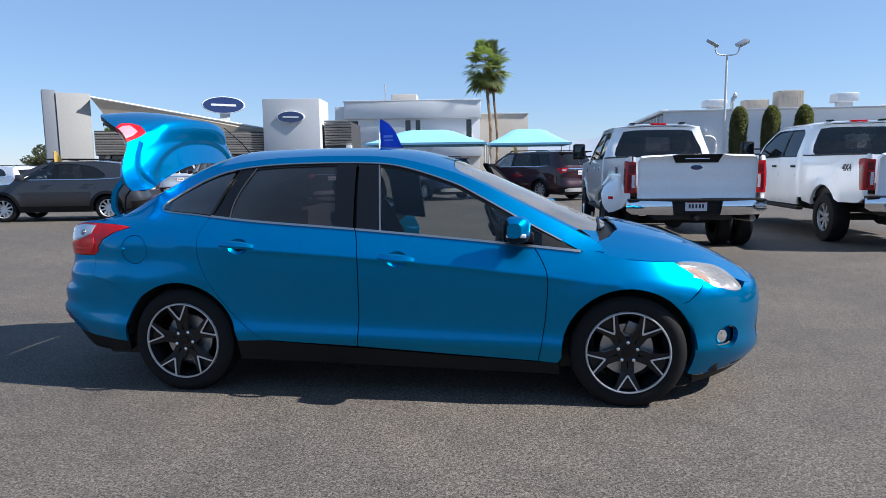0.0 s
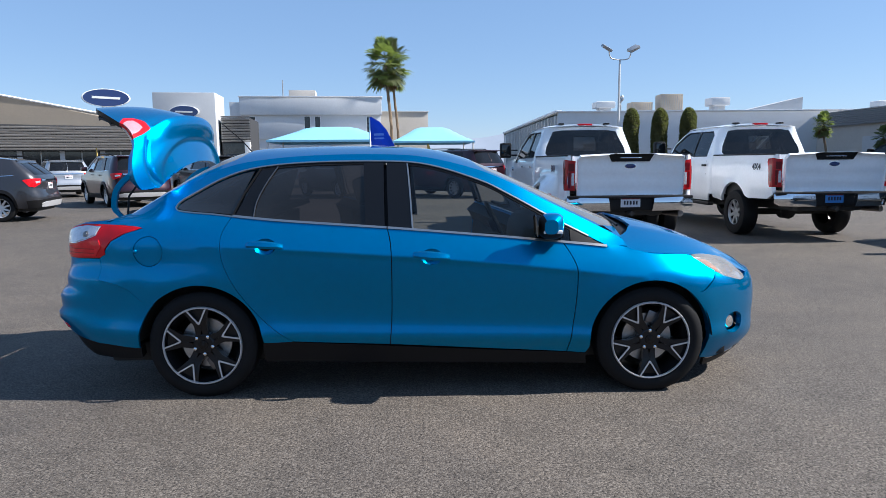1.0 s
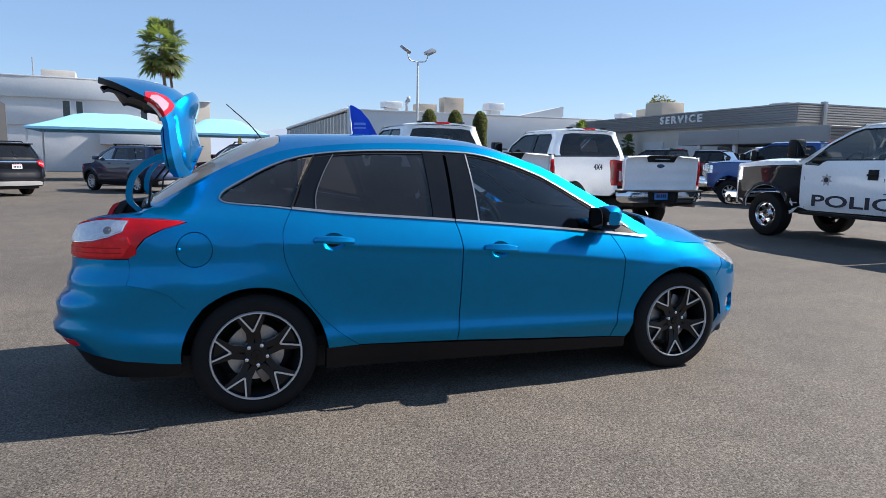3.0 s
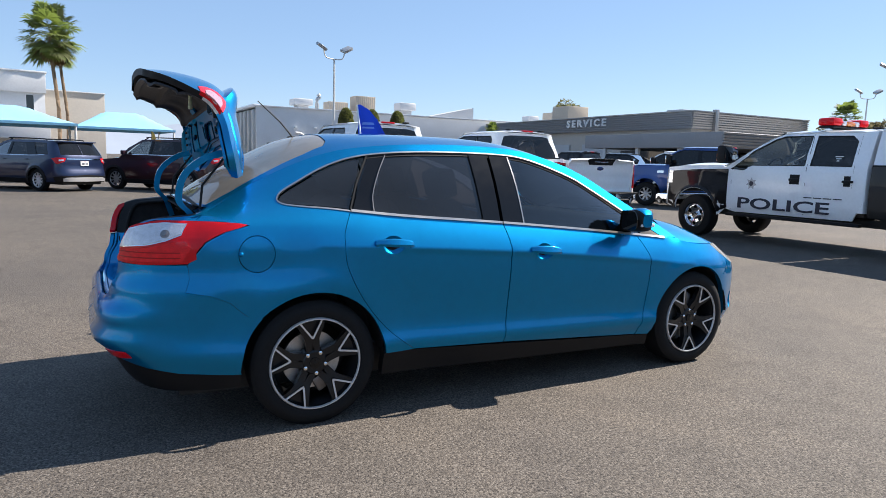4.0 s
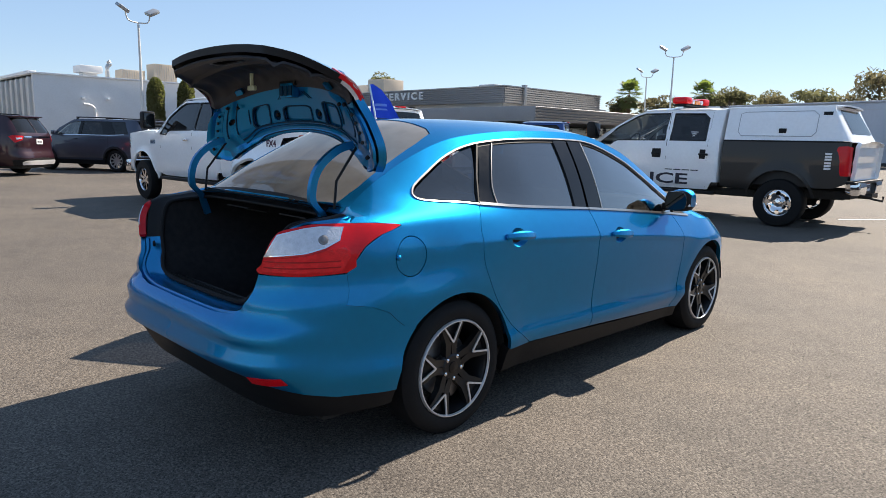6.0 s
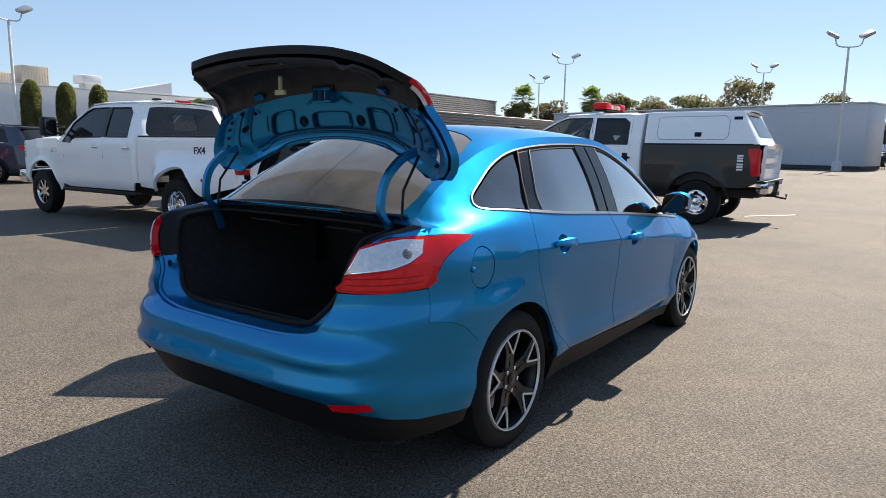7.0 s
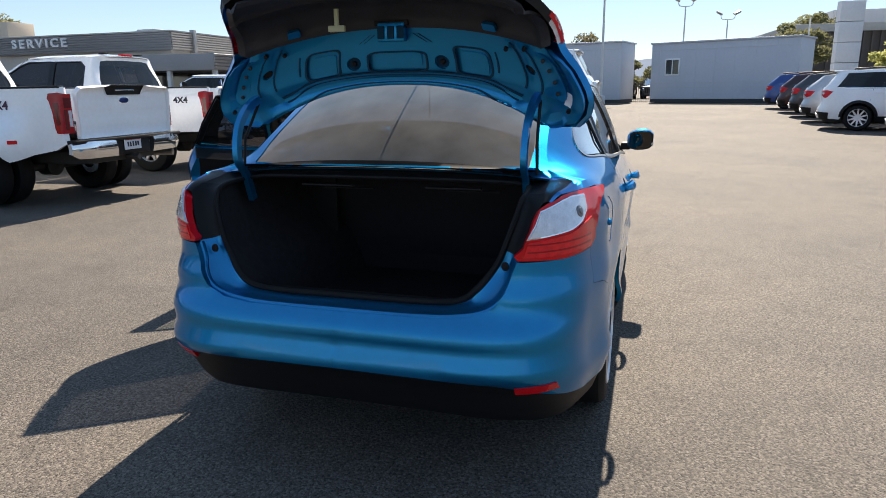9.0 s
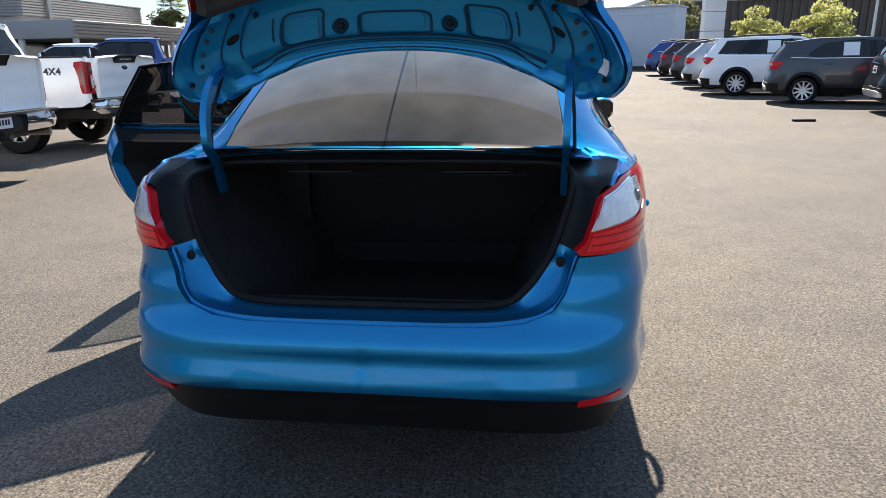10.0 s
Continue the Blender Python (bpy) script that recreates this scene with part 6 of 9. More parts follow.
def pickup(label, m, body_m, wb=4.06, bed_front=0.95, dually=False, police=False, glass=M_TINT, tyre=0.415, decal="", tail=-1.33, group=""):
    tk = thing("pickup_truck", label, "pickup truck", m, group)
    low_m = M_PATROL if police else body_m
    zr = 1.42
    dx = tail + 1.33
    fx = wb + 0.95
    AZ, AR = (0.46, 0.55) if dually else (0.45, 0.52)

    def bed_side(x, z):
        y = 0.985 + 0.025 * math.sin(math.pi * min(1, max(0, (z - 0.6) / 0.95))) - 0.06 * smooth01((0.72 - z) / 0.2)
        r = math.hypot(x, z - AZ)
        y += 0.03 * math.exp(-((r - AR - 0.02) / 0.06) ** 2)
        if dually:
            y += 0.215 * (1 - smooth01((abs(x) - 0.46) / 0.40)) * (1 - smooth01((z - 0.84) / 0.36))
        return y

    bed = Shell(bed_side, lambda z: (dx - 1.33), lambda z: bed_front, (dx - 1.15), bed_front + 0.5, 9, 9)
    arch = arc2(0, AZ, AR, 0, 180, 20)
    rear_low = [(-0.80, 0.66), (-0.64, 0.60), (-AR - 0.02, 0.58)] if dually else [(-0.80, 0.71), (-AR - 0.02, 0.70)]
    out = [(bed_front - 0.012, 0.64), (bed_front - 0.012, zr + 0.035), (-0.6, zr + 0.045)] + bed.X([((dx - 1.25), zr + 0.05)]) + bed.X([((dx - 1.315), zr + 0.045)]) + bed.X([((dx - 1.315), 0.80)]) + [((dx - 1.15), 0.72)] + rear_low + [p for p in arch[::-1] if p[1] > rear_low[-1][1] + 0.005] + [(AR + 0.02, 0.60)]
    lamp = bed.X([((dx - 1.15), zr - 0.03), ((dx - 1.13), 1.33), ((dx - 1.19), 1.16), ((dx - 1.20), 0.98), ((dx - 1.22), 0.92)]) + bed.Y([(0.99, 0.92), (0.855, 0.92), (0.855, 1.38), (0.99, 1.40)])
    bb = thing("cargo_bed", "", "")
    bb.parent = tk
    for s in (-1, 1):
        part("bed_side", bed.sheet(out, s, thick=0.05, step=0.08), low_m, bb)
    for s in (-1, 1):
        lp = part("tail_lamp", bed.sheet([(max(u, bed.ru + 0.0), z) for u, z in lamp], s, out=0.006, thick=0.03, step=0.06), M_RED if police else M_DEEPRED, tk, "red tail lamp with clear centre")
        mid = bed.Y([(0.875, 1.00), (0.875, 1.19), (0.915, 1.19), (0.915, 1.00)])
        if not police:
            part("clear_section", bed.sheet(mid, s, out=0.011, thick=0.004), M_CLEARL, lp)
            part("dark_section", bed.sheet(bed.X([((dx - 1.235), 1.02), ((dx - 1.21), 1.28), ((dx - 1.28), 1.28), ((dx - 1.28), 1.02)]), s, out=0.010, thick=0.004), M_SMOKERED, lp)
            part("dark_section", bed.sheet(bed.Y([(0.875, 1.22), (0.875, 1.34), (0.96, 1.34), (0.96, 1.22)]), s, out=0.010, thick=0.004), M_SMOKERED, lp)
            part("dark_section", bed.sheet(bed.Y([(0.930, 0.96), (0.930, 1.20), (0.965, 1.20), (0.965, 0.96)]), s, out=0.010, thick=0.004), M_SMOKERED, lp)
        part("bed_rail_cap", boxed((dx - 1.30), bed_front - 0.02, min(s * 0.90, s * 1.0), max(s * 0.90, s * 1.0), zr + 0.03, zr + 0.058, 0.012), M_PLASTIC, bb)
        part("bed_inner_wall", boxed((dx - 1.28), bed_front - 0.03, min(s * 0.86, s * 0.90), max(s * 0.86, s * 0.90), 0.95, zr + 0.04, 0.01), low_m, bb)
        part("inner_fender", boxed(-AR, AR, min(s * 0.60, s * 0.93), max(s * 0.60, s * 0.93), 0.70, 0.98, 0.05), M_DARKMETAL, bb)
    part("bed_floor", boxed((dx - 1.30), bed_front - 0.03, -0.86, 0.86, 0.86, 0.95, 0.01), M_PLASTIC, bb)
    part("bulkhead", boxed(bed_front - 0.05, bed_front - 0.02, -0.88, 0.88, 0.80, zr + 0.03, 0.01), low_m, bb)
    # tailgate
    tg = thing("tailgate", "", "")
    tg.parent = tk
    gate_out = [(-0.84, 0.845), (0.84, 0.845), (0.845, zr - 0.02), (0.80, zr + 0.05), (0.30, zr + 0.07), (-0.30, zr + 0.07), (-0.80, zr + 0.05), (-0.845, zr - 0.02)]

    def gate(y, z):
        d = 0.012 * math.exp(-((z - 1.14) / 0.02) ** 2) - 0.010 * smooth01((z - 1.16) / 0.03) + 0.012 * smooth01((0.98 - z) / 0.03)
        return Vector(((dx - 1.345) + d - 0.03 * smooth01((z - 1.40) / 0.08), y, z))
    part("gate_panel", sheet(gate_out[::-1], gate, (), 0.05, 0.06), M_WHITE if police else body_m, tg)
    if not police:
        hb = [(-0.36, zr + 0.065), (0.36, zr + 0.065), (0.30, zr - 0.055), (-0.30, zr - 0.055)]
        part("handle_trim", sheet(hb, lambda y, z: gate(y, z) + Vector((-0.008, 0, 0)), (), 0.08, 0.01), M_PLASTIC, tg, "black tailgate handle trim")
        part("handle_slot", boxed((dx - 1.392), (dx - 1.372), -0.17, 0.17, zr - 0.005, zr + 0.008, 0.003), M_CHROME, tg)
        badge(tg, Matrix.Translation(((dx - 1.352), 0, 1.295)), 0.095, 0.040)
    # bumper
    bp = thing("rear_bumper", "", "")
    bp.parent = tk
    for s in (-1, 1):
        o = [(0.33, 0.60), (0.36, 0.80), (0.94, 0.82), (1.0, 0.80), (1.0, 0.66), (0.92, 0.61)]
        part("chrome_wing", sheet([(s * y, z) for y, z in (o if s < 0 else o[::-1])], lambda y, z: Vector(((dx - 1.46) + 0.10 * smooth01((abs(y) - 0.75) / 0.3) - 0.02 * math.sin((z - 0.6) * 14), y, z)), (), 0.06, 0.08, flip=True), M_CHROME, bp, "bright chrome bumper wing")
    part("step_pad", boxed((dx - 1.45), (dx - 1.30), -0.98, 0.98, 0.79, 0.835, 0.015), M_PLASTIC, bp)
    part("plate_recess", boxed((dx - 1.40), (dx - 1.34), -0.36, 0.36, 0.60, 0.82, 0.02), M_PLASTIC, bp)
    plate(bp, Matrix.Translation(((dx - 1.415), 0, 0.735)), M_PLATE_B if dually or police else M_PLATE_C)
    part("tow_hitch", tube([((dx - 1.10), 0, 0.56), ((dx - 1.50), 0, 0.56)], 0.045, 4), M_DARKMETAL, tk)
    part("cross_member", boxed((dx - 1.30), (dx - 1.15), -0.55, 0.55, 0.52, 0.62, 0.02), M_DARKMETAL, tk)
    if police:
        part("tow_ball", tube([((dx - 1.48), 0, 0.53), ((dx - 1.66), 0, 0.50), ((dx - 1.66), 0, 0.58)], 0.022, 8), M_DARKMETAL, tk)
    part("exhaust_pipe", tube([(-0.6, -0.62, 0.56), ((dx - 1.1), -0.70, 0.55), ((dx - 1.42), -0.80, 0.55)], 0.05, 14), M_STEEL, tk)
    # cab
    c0, xa = bed_front + 0.03, wb - 0.78
    belt = zr

    def cab_side(x, z):
        y = 0.985 + 0.025 * math.sin(math.pi * min(1, max(0, (z - 0.55) / 0.95))) - 0.06 * smooth01((0.70 - z) / 0.25)
        if x > xa + 0.1:
            r = math.hypot(x - wb, z - AZ)
            y += 0.03 * math.exp(-((r - 0.52) / 0.06) ** 2)
        if z > belt:
            y = 0.985 - 0.195 * ((z - belt) / 0.56) ** 1.1
        return y

    roof_z = 2.05 if police else 2.065
    cab = Shell(cab_side, lambda z: c0 + (0.0 if police else 0.144 * smooth01((z - belt) / 0.55)), spl([(0.5, fx), (1.30, fx), (1.42, fx - 0.05), (1.46, fx - 0.12)]), c0 + 0.30, fx - 0.42, 16 if police else 6, 3.2)
    a_top = c0 + 1.62
    aline = [(xa + 0.10, belt - 0.03), (a_top + 0.55, 1.72), (a_top + 0.20, 1.93), (a_top, 2.0)]
    side_out = [(c0 + 0.02, 0.56), (xa - 0.12, 0.55), (xa + 0.08, 0.60)] + [p for p in arc2(wb, AZ, AR, 180, 0, 20) if p[1] > 0.45] + cab.X([(wb + 0.55, 0.55), (fx - 0.10, 0.60)]) + cab.Y([(0.85, 0.62), (0.85, 1.30)], False) + cab.X([(fx - 0.15, 1.36), (wb, 1.40), (xa + 0.2, 1.43)]) + aline + [(c0 + 0.9, 2.03)] + cab.X([(c0 + 0.25, 2.02), (c0 + 0.15, 1.99), (c0 + 0.03, belt), (c0 + 0.02, 0.9)])
    w1 = [(c0 + 0.24, belt + 0.03), (c0 + 0.98, belt + 0.03), (c0 + 0.98, 1.955), (c0 + 0.40, 1.945), (c0 + 0.27, 1.86)]
    w2 = [(c0 + 1.08, belt + 0.03), (xa - 0.45, belt + 0.02), (xa - 0.30, belt - 0.07), (xa - 0.02, belt - 0.06), (a_top + 0.50, 1.70), (a_top + 0.14, 1.90), (a_top - 0.03, 1.955), (c0 + 1.08, 1.96)]
    bodyc = part("cab_body", cab.both(side_out, [w1, w2], thick=0.03, step=0.09), body_m, tk)
    for s in (-1, 1):
        part("rear_side_window", cab.sheet(inset2(w1, -0.004), s, out=-0.012), glass, bodyc)
        part("front_side_window", cab.sheet(inset2(w2, -0.004), s, out=-0.012), M_LIGHTGLASS if police else glass, bodyc)
        f = cab.fn(s)
        for win in (w1, w2):
            part("window_seal", strip(win + win[:1], f, 0.022, 0.004), M_PLASTIC, bodyc)
        if not police:
            part("pillar_cover", cab.sheet([(c0 + 0.97, belt + 0.03), (c0 + 1.09, belt + 0.03), (c0 + 1.09, 1.962), (c0 + 0.97, 1.957)], s, out=0.004, thick=0.004), M_GLOSSBLACK, bodyc)
            part("fender_badge", cab.sheet([(xa + 0.18, 1.17), (xa + 0.40, 1.17), (xa + 0.40, 1.25), (xa + 0.18, 1.25)], s, out=0.005, thick=0.004), M_CHROME, bodyc)
        for x in (c0 + 0.12, c0 + 1.03, xa - 0.05):
            part("door_seam", strip([(x, 0.60), (x, 1.1), (x, 1.40)] + ([(x + 0.01, 1.7), (x + 0.03, 1.985)] if police and x < c0 + 1.1 else []), f, 0.010, 0.0012), M_PLASTIC, bodyc)
        for x in (c0 + 0.28, c0 + 1.22):
            hm = M_PLASTIC if police or not dually else M_CHROME
            hz = 1.20 if police else 1.27
            p = f(x, hz, 0.012)
            part("door_handle", boxed(p.x - 0.09, p.x + 0.09, min(p.y, p.y + s * 0.03), max(p.y, p.y + s * 0.03), hz - 0.02, hz + 0.02, 0.012), hm, bodyc)
            if police:
                part("handle_patch", cab.sheet([(x - 0.09, 1.12), (x + 0.09, 1.12), (x + 0.09, 1.29), (x - 0.09, 1.29)], s, out=0.003), M_PLASTIC, bodyc)
        # mirrors
        mx = xa - 0.12
        mm = thing("tow_mirror", "", "")
        mm.parent = tk
        part("mirror_shell", boxed(mx, mx + 0.16, min(s * 1.10, s * 1.36), max(s * 1.10, s * 1.36), 1.46, 1.80, 0.045), M_PLASTIC, mm)
        part("mirror_cap", boxed(mx + 0.10, mx + 0.19, min(s * 1.12, s * 1.34), max(s * 1.12, s * 1.34), 1.50, 1.78, 0.04), M_CHROME if not police else M_PLASTIC, mm)
        part("mirror_glass", boxed(mx - 0.006, mx + 0.0, min(s * 1.13, s * 1.33), max(s * 1.13, s * 1.33), 1.50, 1.76, 0.002), M_MIRROR, mm)
        part("mirror_arm", boxed(mx + 0.05, mx + 0.12, min(s * 0.96, s * 1.12), max(s * 0.96, s * 1.12), 1.50, 1.54, 0.01), M_PLASTIC, mm)
        part("mirror_arm", boxed(mx + 0.05, mx + 0.12, min(s * 0.95, s * 1.12), max(s * 0.95, s * 1.12), 1.62, 1.65, 0.01), M_PLASTIC, mm)
        part("running_board", boxed(c0 + 0.05, xa + 0.02, min(s * 0.90, s * 1.02), max(s * 0.90, s * 1.02), 0.47, 0.53, 0.02), M_PLASTIC, tk)
        part("head_lamp", cab.sheet(cab.X([(fx - 0.36, 1.05), (fx - 0.36, 1.30), (fx - 0.10, 1.32), (fx - 0.10, 1.02)]), s, out=0.008, thick=0.02), M_REFLECT, bodyc)
        if police:
            part("black_fender", cab.sheet([(xa + 0.03, 0.62)] + [p for p in arc2(wb, AZ, AR + 0.005, 180, 0, 20) if p[1] > 0.5] + cab.X([(fx - 0.22, 0.62), (fx - 0.30, 1.28)]) + [(wb, 1.335), (xa + 0.03, 1.36)], s, out=0.005, thick=0.004), M_BLACK_P, bodyc)
            part("fender_lip", strip(arc2(wb, AZ, AR + 0.03, 172, 8, 20), f, 0.05, 0.012), M_BLACK_P, bodyc)
            part("amber_mirror_lamp", boxed(mx + 0.17, mx + 0.19, min(s * 1.20, s * 1.33), max(s * 1.20, s * 1.33), 1.50, 1.66, 0.01), M_AMBER, mm)
    back_out = cab.X([(c0 + 0.28, 0.70), (c0 + 0.28, 2.0)]) + cab.Y([(0.55, 2.03), (0.0, 2.04), (0.0, 1.98), (0.45, 1.975), (0.66, 1.945), (0.72, 1.85), (0.79, 1.53), (0.75, 1.475), (0.0, 1.465), (0.0, 0.70)])
    part("cab_back", cab.both(back_out, step=0.09, out=-0.002), body_m, bodyc)
    if police:
        part("rear_window", cab.both(cab.Y([(0.0, belt + 0.03), (0.80, belt + 0.03), (0.76, 1.80), (0.68, 1.975), (0.0, 1.99)]), out=-0.012), glass, bodyc)
    else:
        part("rear_window", cab.both(cab.Y([(0.0, belt + 0.03), (0.80, belt + 0.03), (0.76, 1.80), (0.68, 1.975), (0.0, 1.99), (0.0, 1.86), (0.22, 1.86), (0.23, 1.58), (0.0, 1.58)]), out=-0.012), glass, bodyc)
        part("slider_pane", cab.both(cab.Y([(0.0, 1.575), (0.235, 1.575), (0.225, 1.865), (0.0, 1.865)]), out=-0.016), M_SLIDER, bodyc, "clearer sliding pane")
    xb = c0 + 0.06
    part("slider_frame", tube([(xb + 0.02, 0.23, 1.58), (xb + 0.10, 0.22, 1.86), (xb + 0.10, -0.22, 1.86), (xb + 0.02, -0.23, 1.58), (xb + 0.02, 0.23, 1.58)], 0.012, 6), M_PLASTIC, bodyc)

    def roof_fn(x, y):
        a = abs(y) / 0.80
        front = smooth01((x - (a_top - 0.25)) / 0.9)
        return Vector((x, y, roof_z + 0.035 - 0.06 * a ** 3 - 0.03 * smooth01((c0 + 0.35 - x) / 0.3) - 0.10 * front))
    part("cab_roof", sheet([(c0 + 0.10, -0.60), (c0 + 0.22, -0.79), (a_top - 0.02, -0.79), (a_top + 0.06, -0.6), (a_top + 0.10, 0.0), (a_top + 0.06, 0.6), (a_top - 0.02, 0.79), (c0 + 0.22, 0.79), (c0 + 0.10, 0.60), (c0 + 0.08, 0)], roof_fn, (), 0.1, 0.02), body_m, bodyc)
    part("high_brake_lamp", boxed(c0 + 0.08, c0 + 0.16, -0.14, 0.14, roof_z - 0.005, roof_z + 0.035, 0.008), M_RED, bodyc)
    for y in (-0.45, 0.45):
        part("roof_marker", boxed(c0 + 0.14, c0 + 0.28, y - 0.05, y + 0.05, roof_z + 0.02, roof_z + 0.05, 0.012), M_PLASTIC, bodyc)

    def screen(u, v):
        w = 0.80 + 0.13 * (1 - v)
        return Vector((xa + 0.28 + (a_top + 0.06 - xa - 0.28) * v - 0.10 * u * u, u * w, 1.42 + (2.04 - 1.42) * v))
    part("windscreen", sheet([(-1, 0), (1, 0), (1, 1), (-1, 1)], screen, (), 0.15, 0.005, flip=True), M_LIGHTGLASS, bodyc)
    part("bonnet", sheet([(xa + 0.16, -0.92), (fx - 0.22, -0.92), (fx - 0.06, -0.6), (fx - 0.03, 0), (fx - 0.06, 0.6), (fx - 0.22, 0.92), (xa + 0.16, 0.92)], lambda x, y: Vector((x, y, 1.485 - 0.06 * (abs(y) / 0.92) ** 3 - 0.12 * smooth01((x - xa - 0.9) / 1.1))), (), 0.1, 0.05), body_m, bodyc)
    part("grille", boxed(fx - 0.10, fx + 0.01, -0.72, 0.72, 0.85, 1.32, 0.04), M_CHROME if not police else M_PLASTIC, bodyc)
    part("front_bumper", boxed(fx - 0.20, fx + 0.12, -0.98, 0.98, 0.55, 0.80, 0.06), M_CHROME, tk)
    # cabin
    part("cab_floor", boxed(c0 + 0.05, xa + 0.2, -0.88, 0.88, 0.62, 0.72, 0.02), M_CARPET, tk)
    for x in (c0 + 0.30, c0 + 1.25):
        for y in (-0.42, 0.42):
            sb = part("cab_seat", boxed(x, x + 0.16, y - 0.27, y + 0.27, 0.80, 1.55, 0.06), M_FABRIC, tk)
            part("headrest", boxed(x + 0.01, x + 0.11, y - 0.13, y + 0.13, 1.58, 1.75, 0.04), M_FABRIC, sb)
    part("dashboard", boxed(xa - 0.35, xa + 0.10, -0.88, 0.88, 1.10, 1.44, 0.08), M_PLASTIC, tk)
    wm = Matrix.Translation((xa - 0.50, 0.42, 1.42)) @ pose(0, 0, 0, 0, 60, 0)
    part("steering_wheel", tube([wm @ Vector((0.19 * math.cos(t), 0.19 * math.sin(t), 0)) for t in np.linspace(0, 2 * math.pi, 22)], 0.017, 6), M_PLASTIC, tk)
    # chassis
    part("chassis_rail", boxed((dx - 1.2), fx - 0.3, -0.50, -0.38, 0.50, 0.66, 0.02), M_DARKMETAL, tk)
    part("chassis_rail", boxed((dx - 1.2), fx - 0.3, 0.38, 0.50, 0.50, 0.66, 0.02), M_DARKMETAL, tk)
    part("rear_axle", tube([(0, -0.8, 0.42), (0, 0.8, 0.42)], 0.06, 12), M_DARKMETAL, tk)
    part("differential", lathe([(-0.16, 0.0), (-0.10, 0.14), (0.10, 0.14), (0.16, 0.0)], 16, "x", m=Matrix.Translation((0, 0, 0.42))), M_DARKMETAL, tk)
    part("underbody", boxed(0.5, fx - 0.2, -0.6, 0.6, 0.45, 0.60, 0.04), M_DARKMETAL, tk)
    for s in (-1, 1):
        kind = "dish" if dually else "steel" if police else "spoke"
        road_wheel(tk, wheel_at(0, s * (1.06 if dually else 0.86), tyre), tyre, 0.235, 0.24 if dually else 0.285, M_CHROME if dually or police else M_GREY_ALLOY, 6 if police else 8, kind)
        if dually:
            road_wheel(tk, wheel_at(0, s * 0.74, tyre), tyre, 0.235, 0.24, M_CHROME, 8, "dish")
        road_wheel(tk, wheel_at(wb, s * (0.92 if dually else 0.86), tyre), tyre, 0.235, 0.24 if dually else 0.285, M_CHROME if dually or police else M_GREY_ALLOY, 6 if police else 8, "steel" if police else "spoke")
    # side lettering on the bed
    if decal:
        f = bed.fn(1)
        p = f(-0.40 if dually else -0.78, 1.25, 0.006)
        if dually:
            for s2 in (-1, 1):
                part("side_marker", bed.sheet([(-0.68, 0.80), (-0.60, 0.80), (-0.60, 0.845), (-0.68, 0.845)], s2, out=0.004, thick=0.008), M_RED, bb, "small red side marker")
        text_part(decal, 0.145, Matrix.Translation(p) @ pose(0, 0, 0, 90, 0, 180), M_REDNAVY if dually else M_INK, bb, "bed_decal", 0.001, bold=0.004, sx=1.15, label="dark side lettering")
    if police:
        # fibreglass canopy over the bed
        cn = Shell(lambda x, z: 0.97 - 0.15 * ((z - zr - 0.04) / 0.55) ** 1.2, lambda z: (dx - 1.33) + 0.30 * ((z - zr - 0.04) / 0.5), lambda z: bed_front, (dx - 1.0), bed_front + 0.5, 6, 12)
        co = thing("bed_canopy", "", "")
        co.parent = tk
        o = [(cn.ru, (zr + 0.045))] + cn.X([((dx - 1.2), (zr + 0.045))]) + [(bed_front - 0.02, (zr + 0.045)), (bed_front - 0.02, 2.05)] + cn.X([((dx - 0.9), 2.055)]) + [(cn.ru, 2.055)]
        part("canopy_shell", cn.both(o, step=0.1, thick=0.02), M_WHITE, co)
        part("canopy_roof", sheet([((dx - 1.06), -0.70), (bed_front - 0.02, -0.83), (bed_front - 0.02, 0.83), ((dx - 1.06), 0.70)], lambda x, y: Vector((x, y, 2.085 - 0.05 * (abs(y) / 0.83) ** 3)), (), 0.12, 0.03), M_WHITE, co)
        for s in (-1, 1):
            f = cn.fn(s)
            dr = [((dx - 0.72), 1.55), (0.72, 1.55), (0.78, 1.62), (0.78, 1.93), (0.70, 1.96), ((dx - 0.70), 1.97), ((dx - 0.78), 1.90), ((dx - 0.78), 1.62)]
            part("side_hatch", cn.sheet(inset2(dr, 0.0), s, out=0.006, thick=0.01), M_WHITE, co)
            part("hatch_seam", strip(dr + dr[:1], f, 0.014, 0.009), M_GREY_ALLOY, co)
            part("hatch_latch", boxed(-0.02, 0.10, min(s * 0.90, s * 0.955), max(s * 0.90, s * 0.955), 1.60, 1.68, 0.01), M_PLASTIC, co)
            part("side_marker", cn.sheet([((dx - 0.98), 1.90), ((dx - 0.84), 1.90), ((dx - 0.84), 1.955), ((dx - 0.98), 1.955)], s, out=0.004), M_PLASTIC, co)
        part("rear_hatch_window", cn.both(cn.Y([(0.0, 1.60), (0.66, 1.60), (0.60, 1.99), (0.0, 2.0)]), out=0.006), M_TINT, co)
        # light bar
        lb = thing("light_bar", "", "")
        lb.parent = tk
        lx = c0 + 1.05
        part("bar_base", boxed(lx - 0.14, lx + 0.14, -0.52, 0.52, roof_z + 0.06, roof_z + 0.10, 0.02), M_PLASTIC, lb)
        part("bar_foot", boxed(lx - 0.05, lx + 0.05, -0.48, -0.38, roof_z + 0.0, roof_z + 0.07, 0.01), M_CHROME, lb)
        part("bar_foot", boxed(lx - 0.05, lx + 0.05, 0.38, 0.48, roof_z + 0.0, roof_z + 0.07, 0.01), M_CHROME, lb)
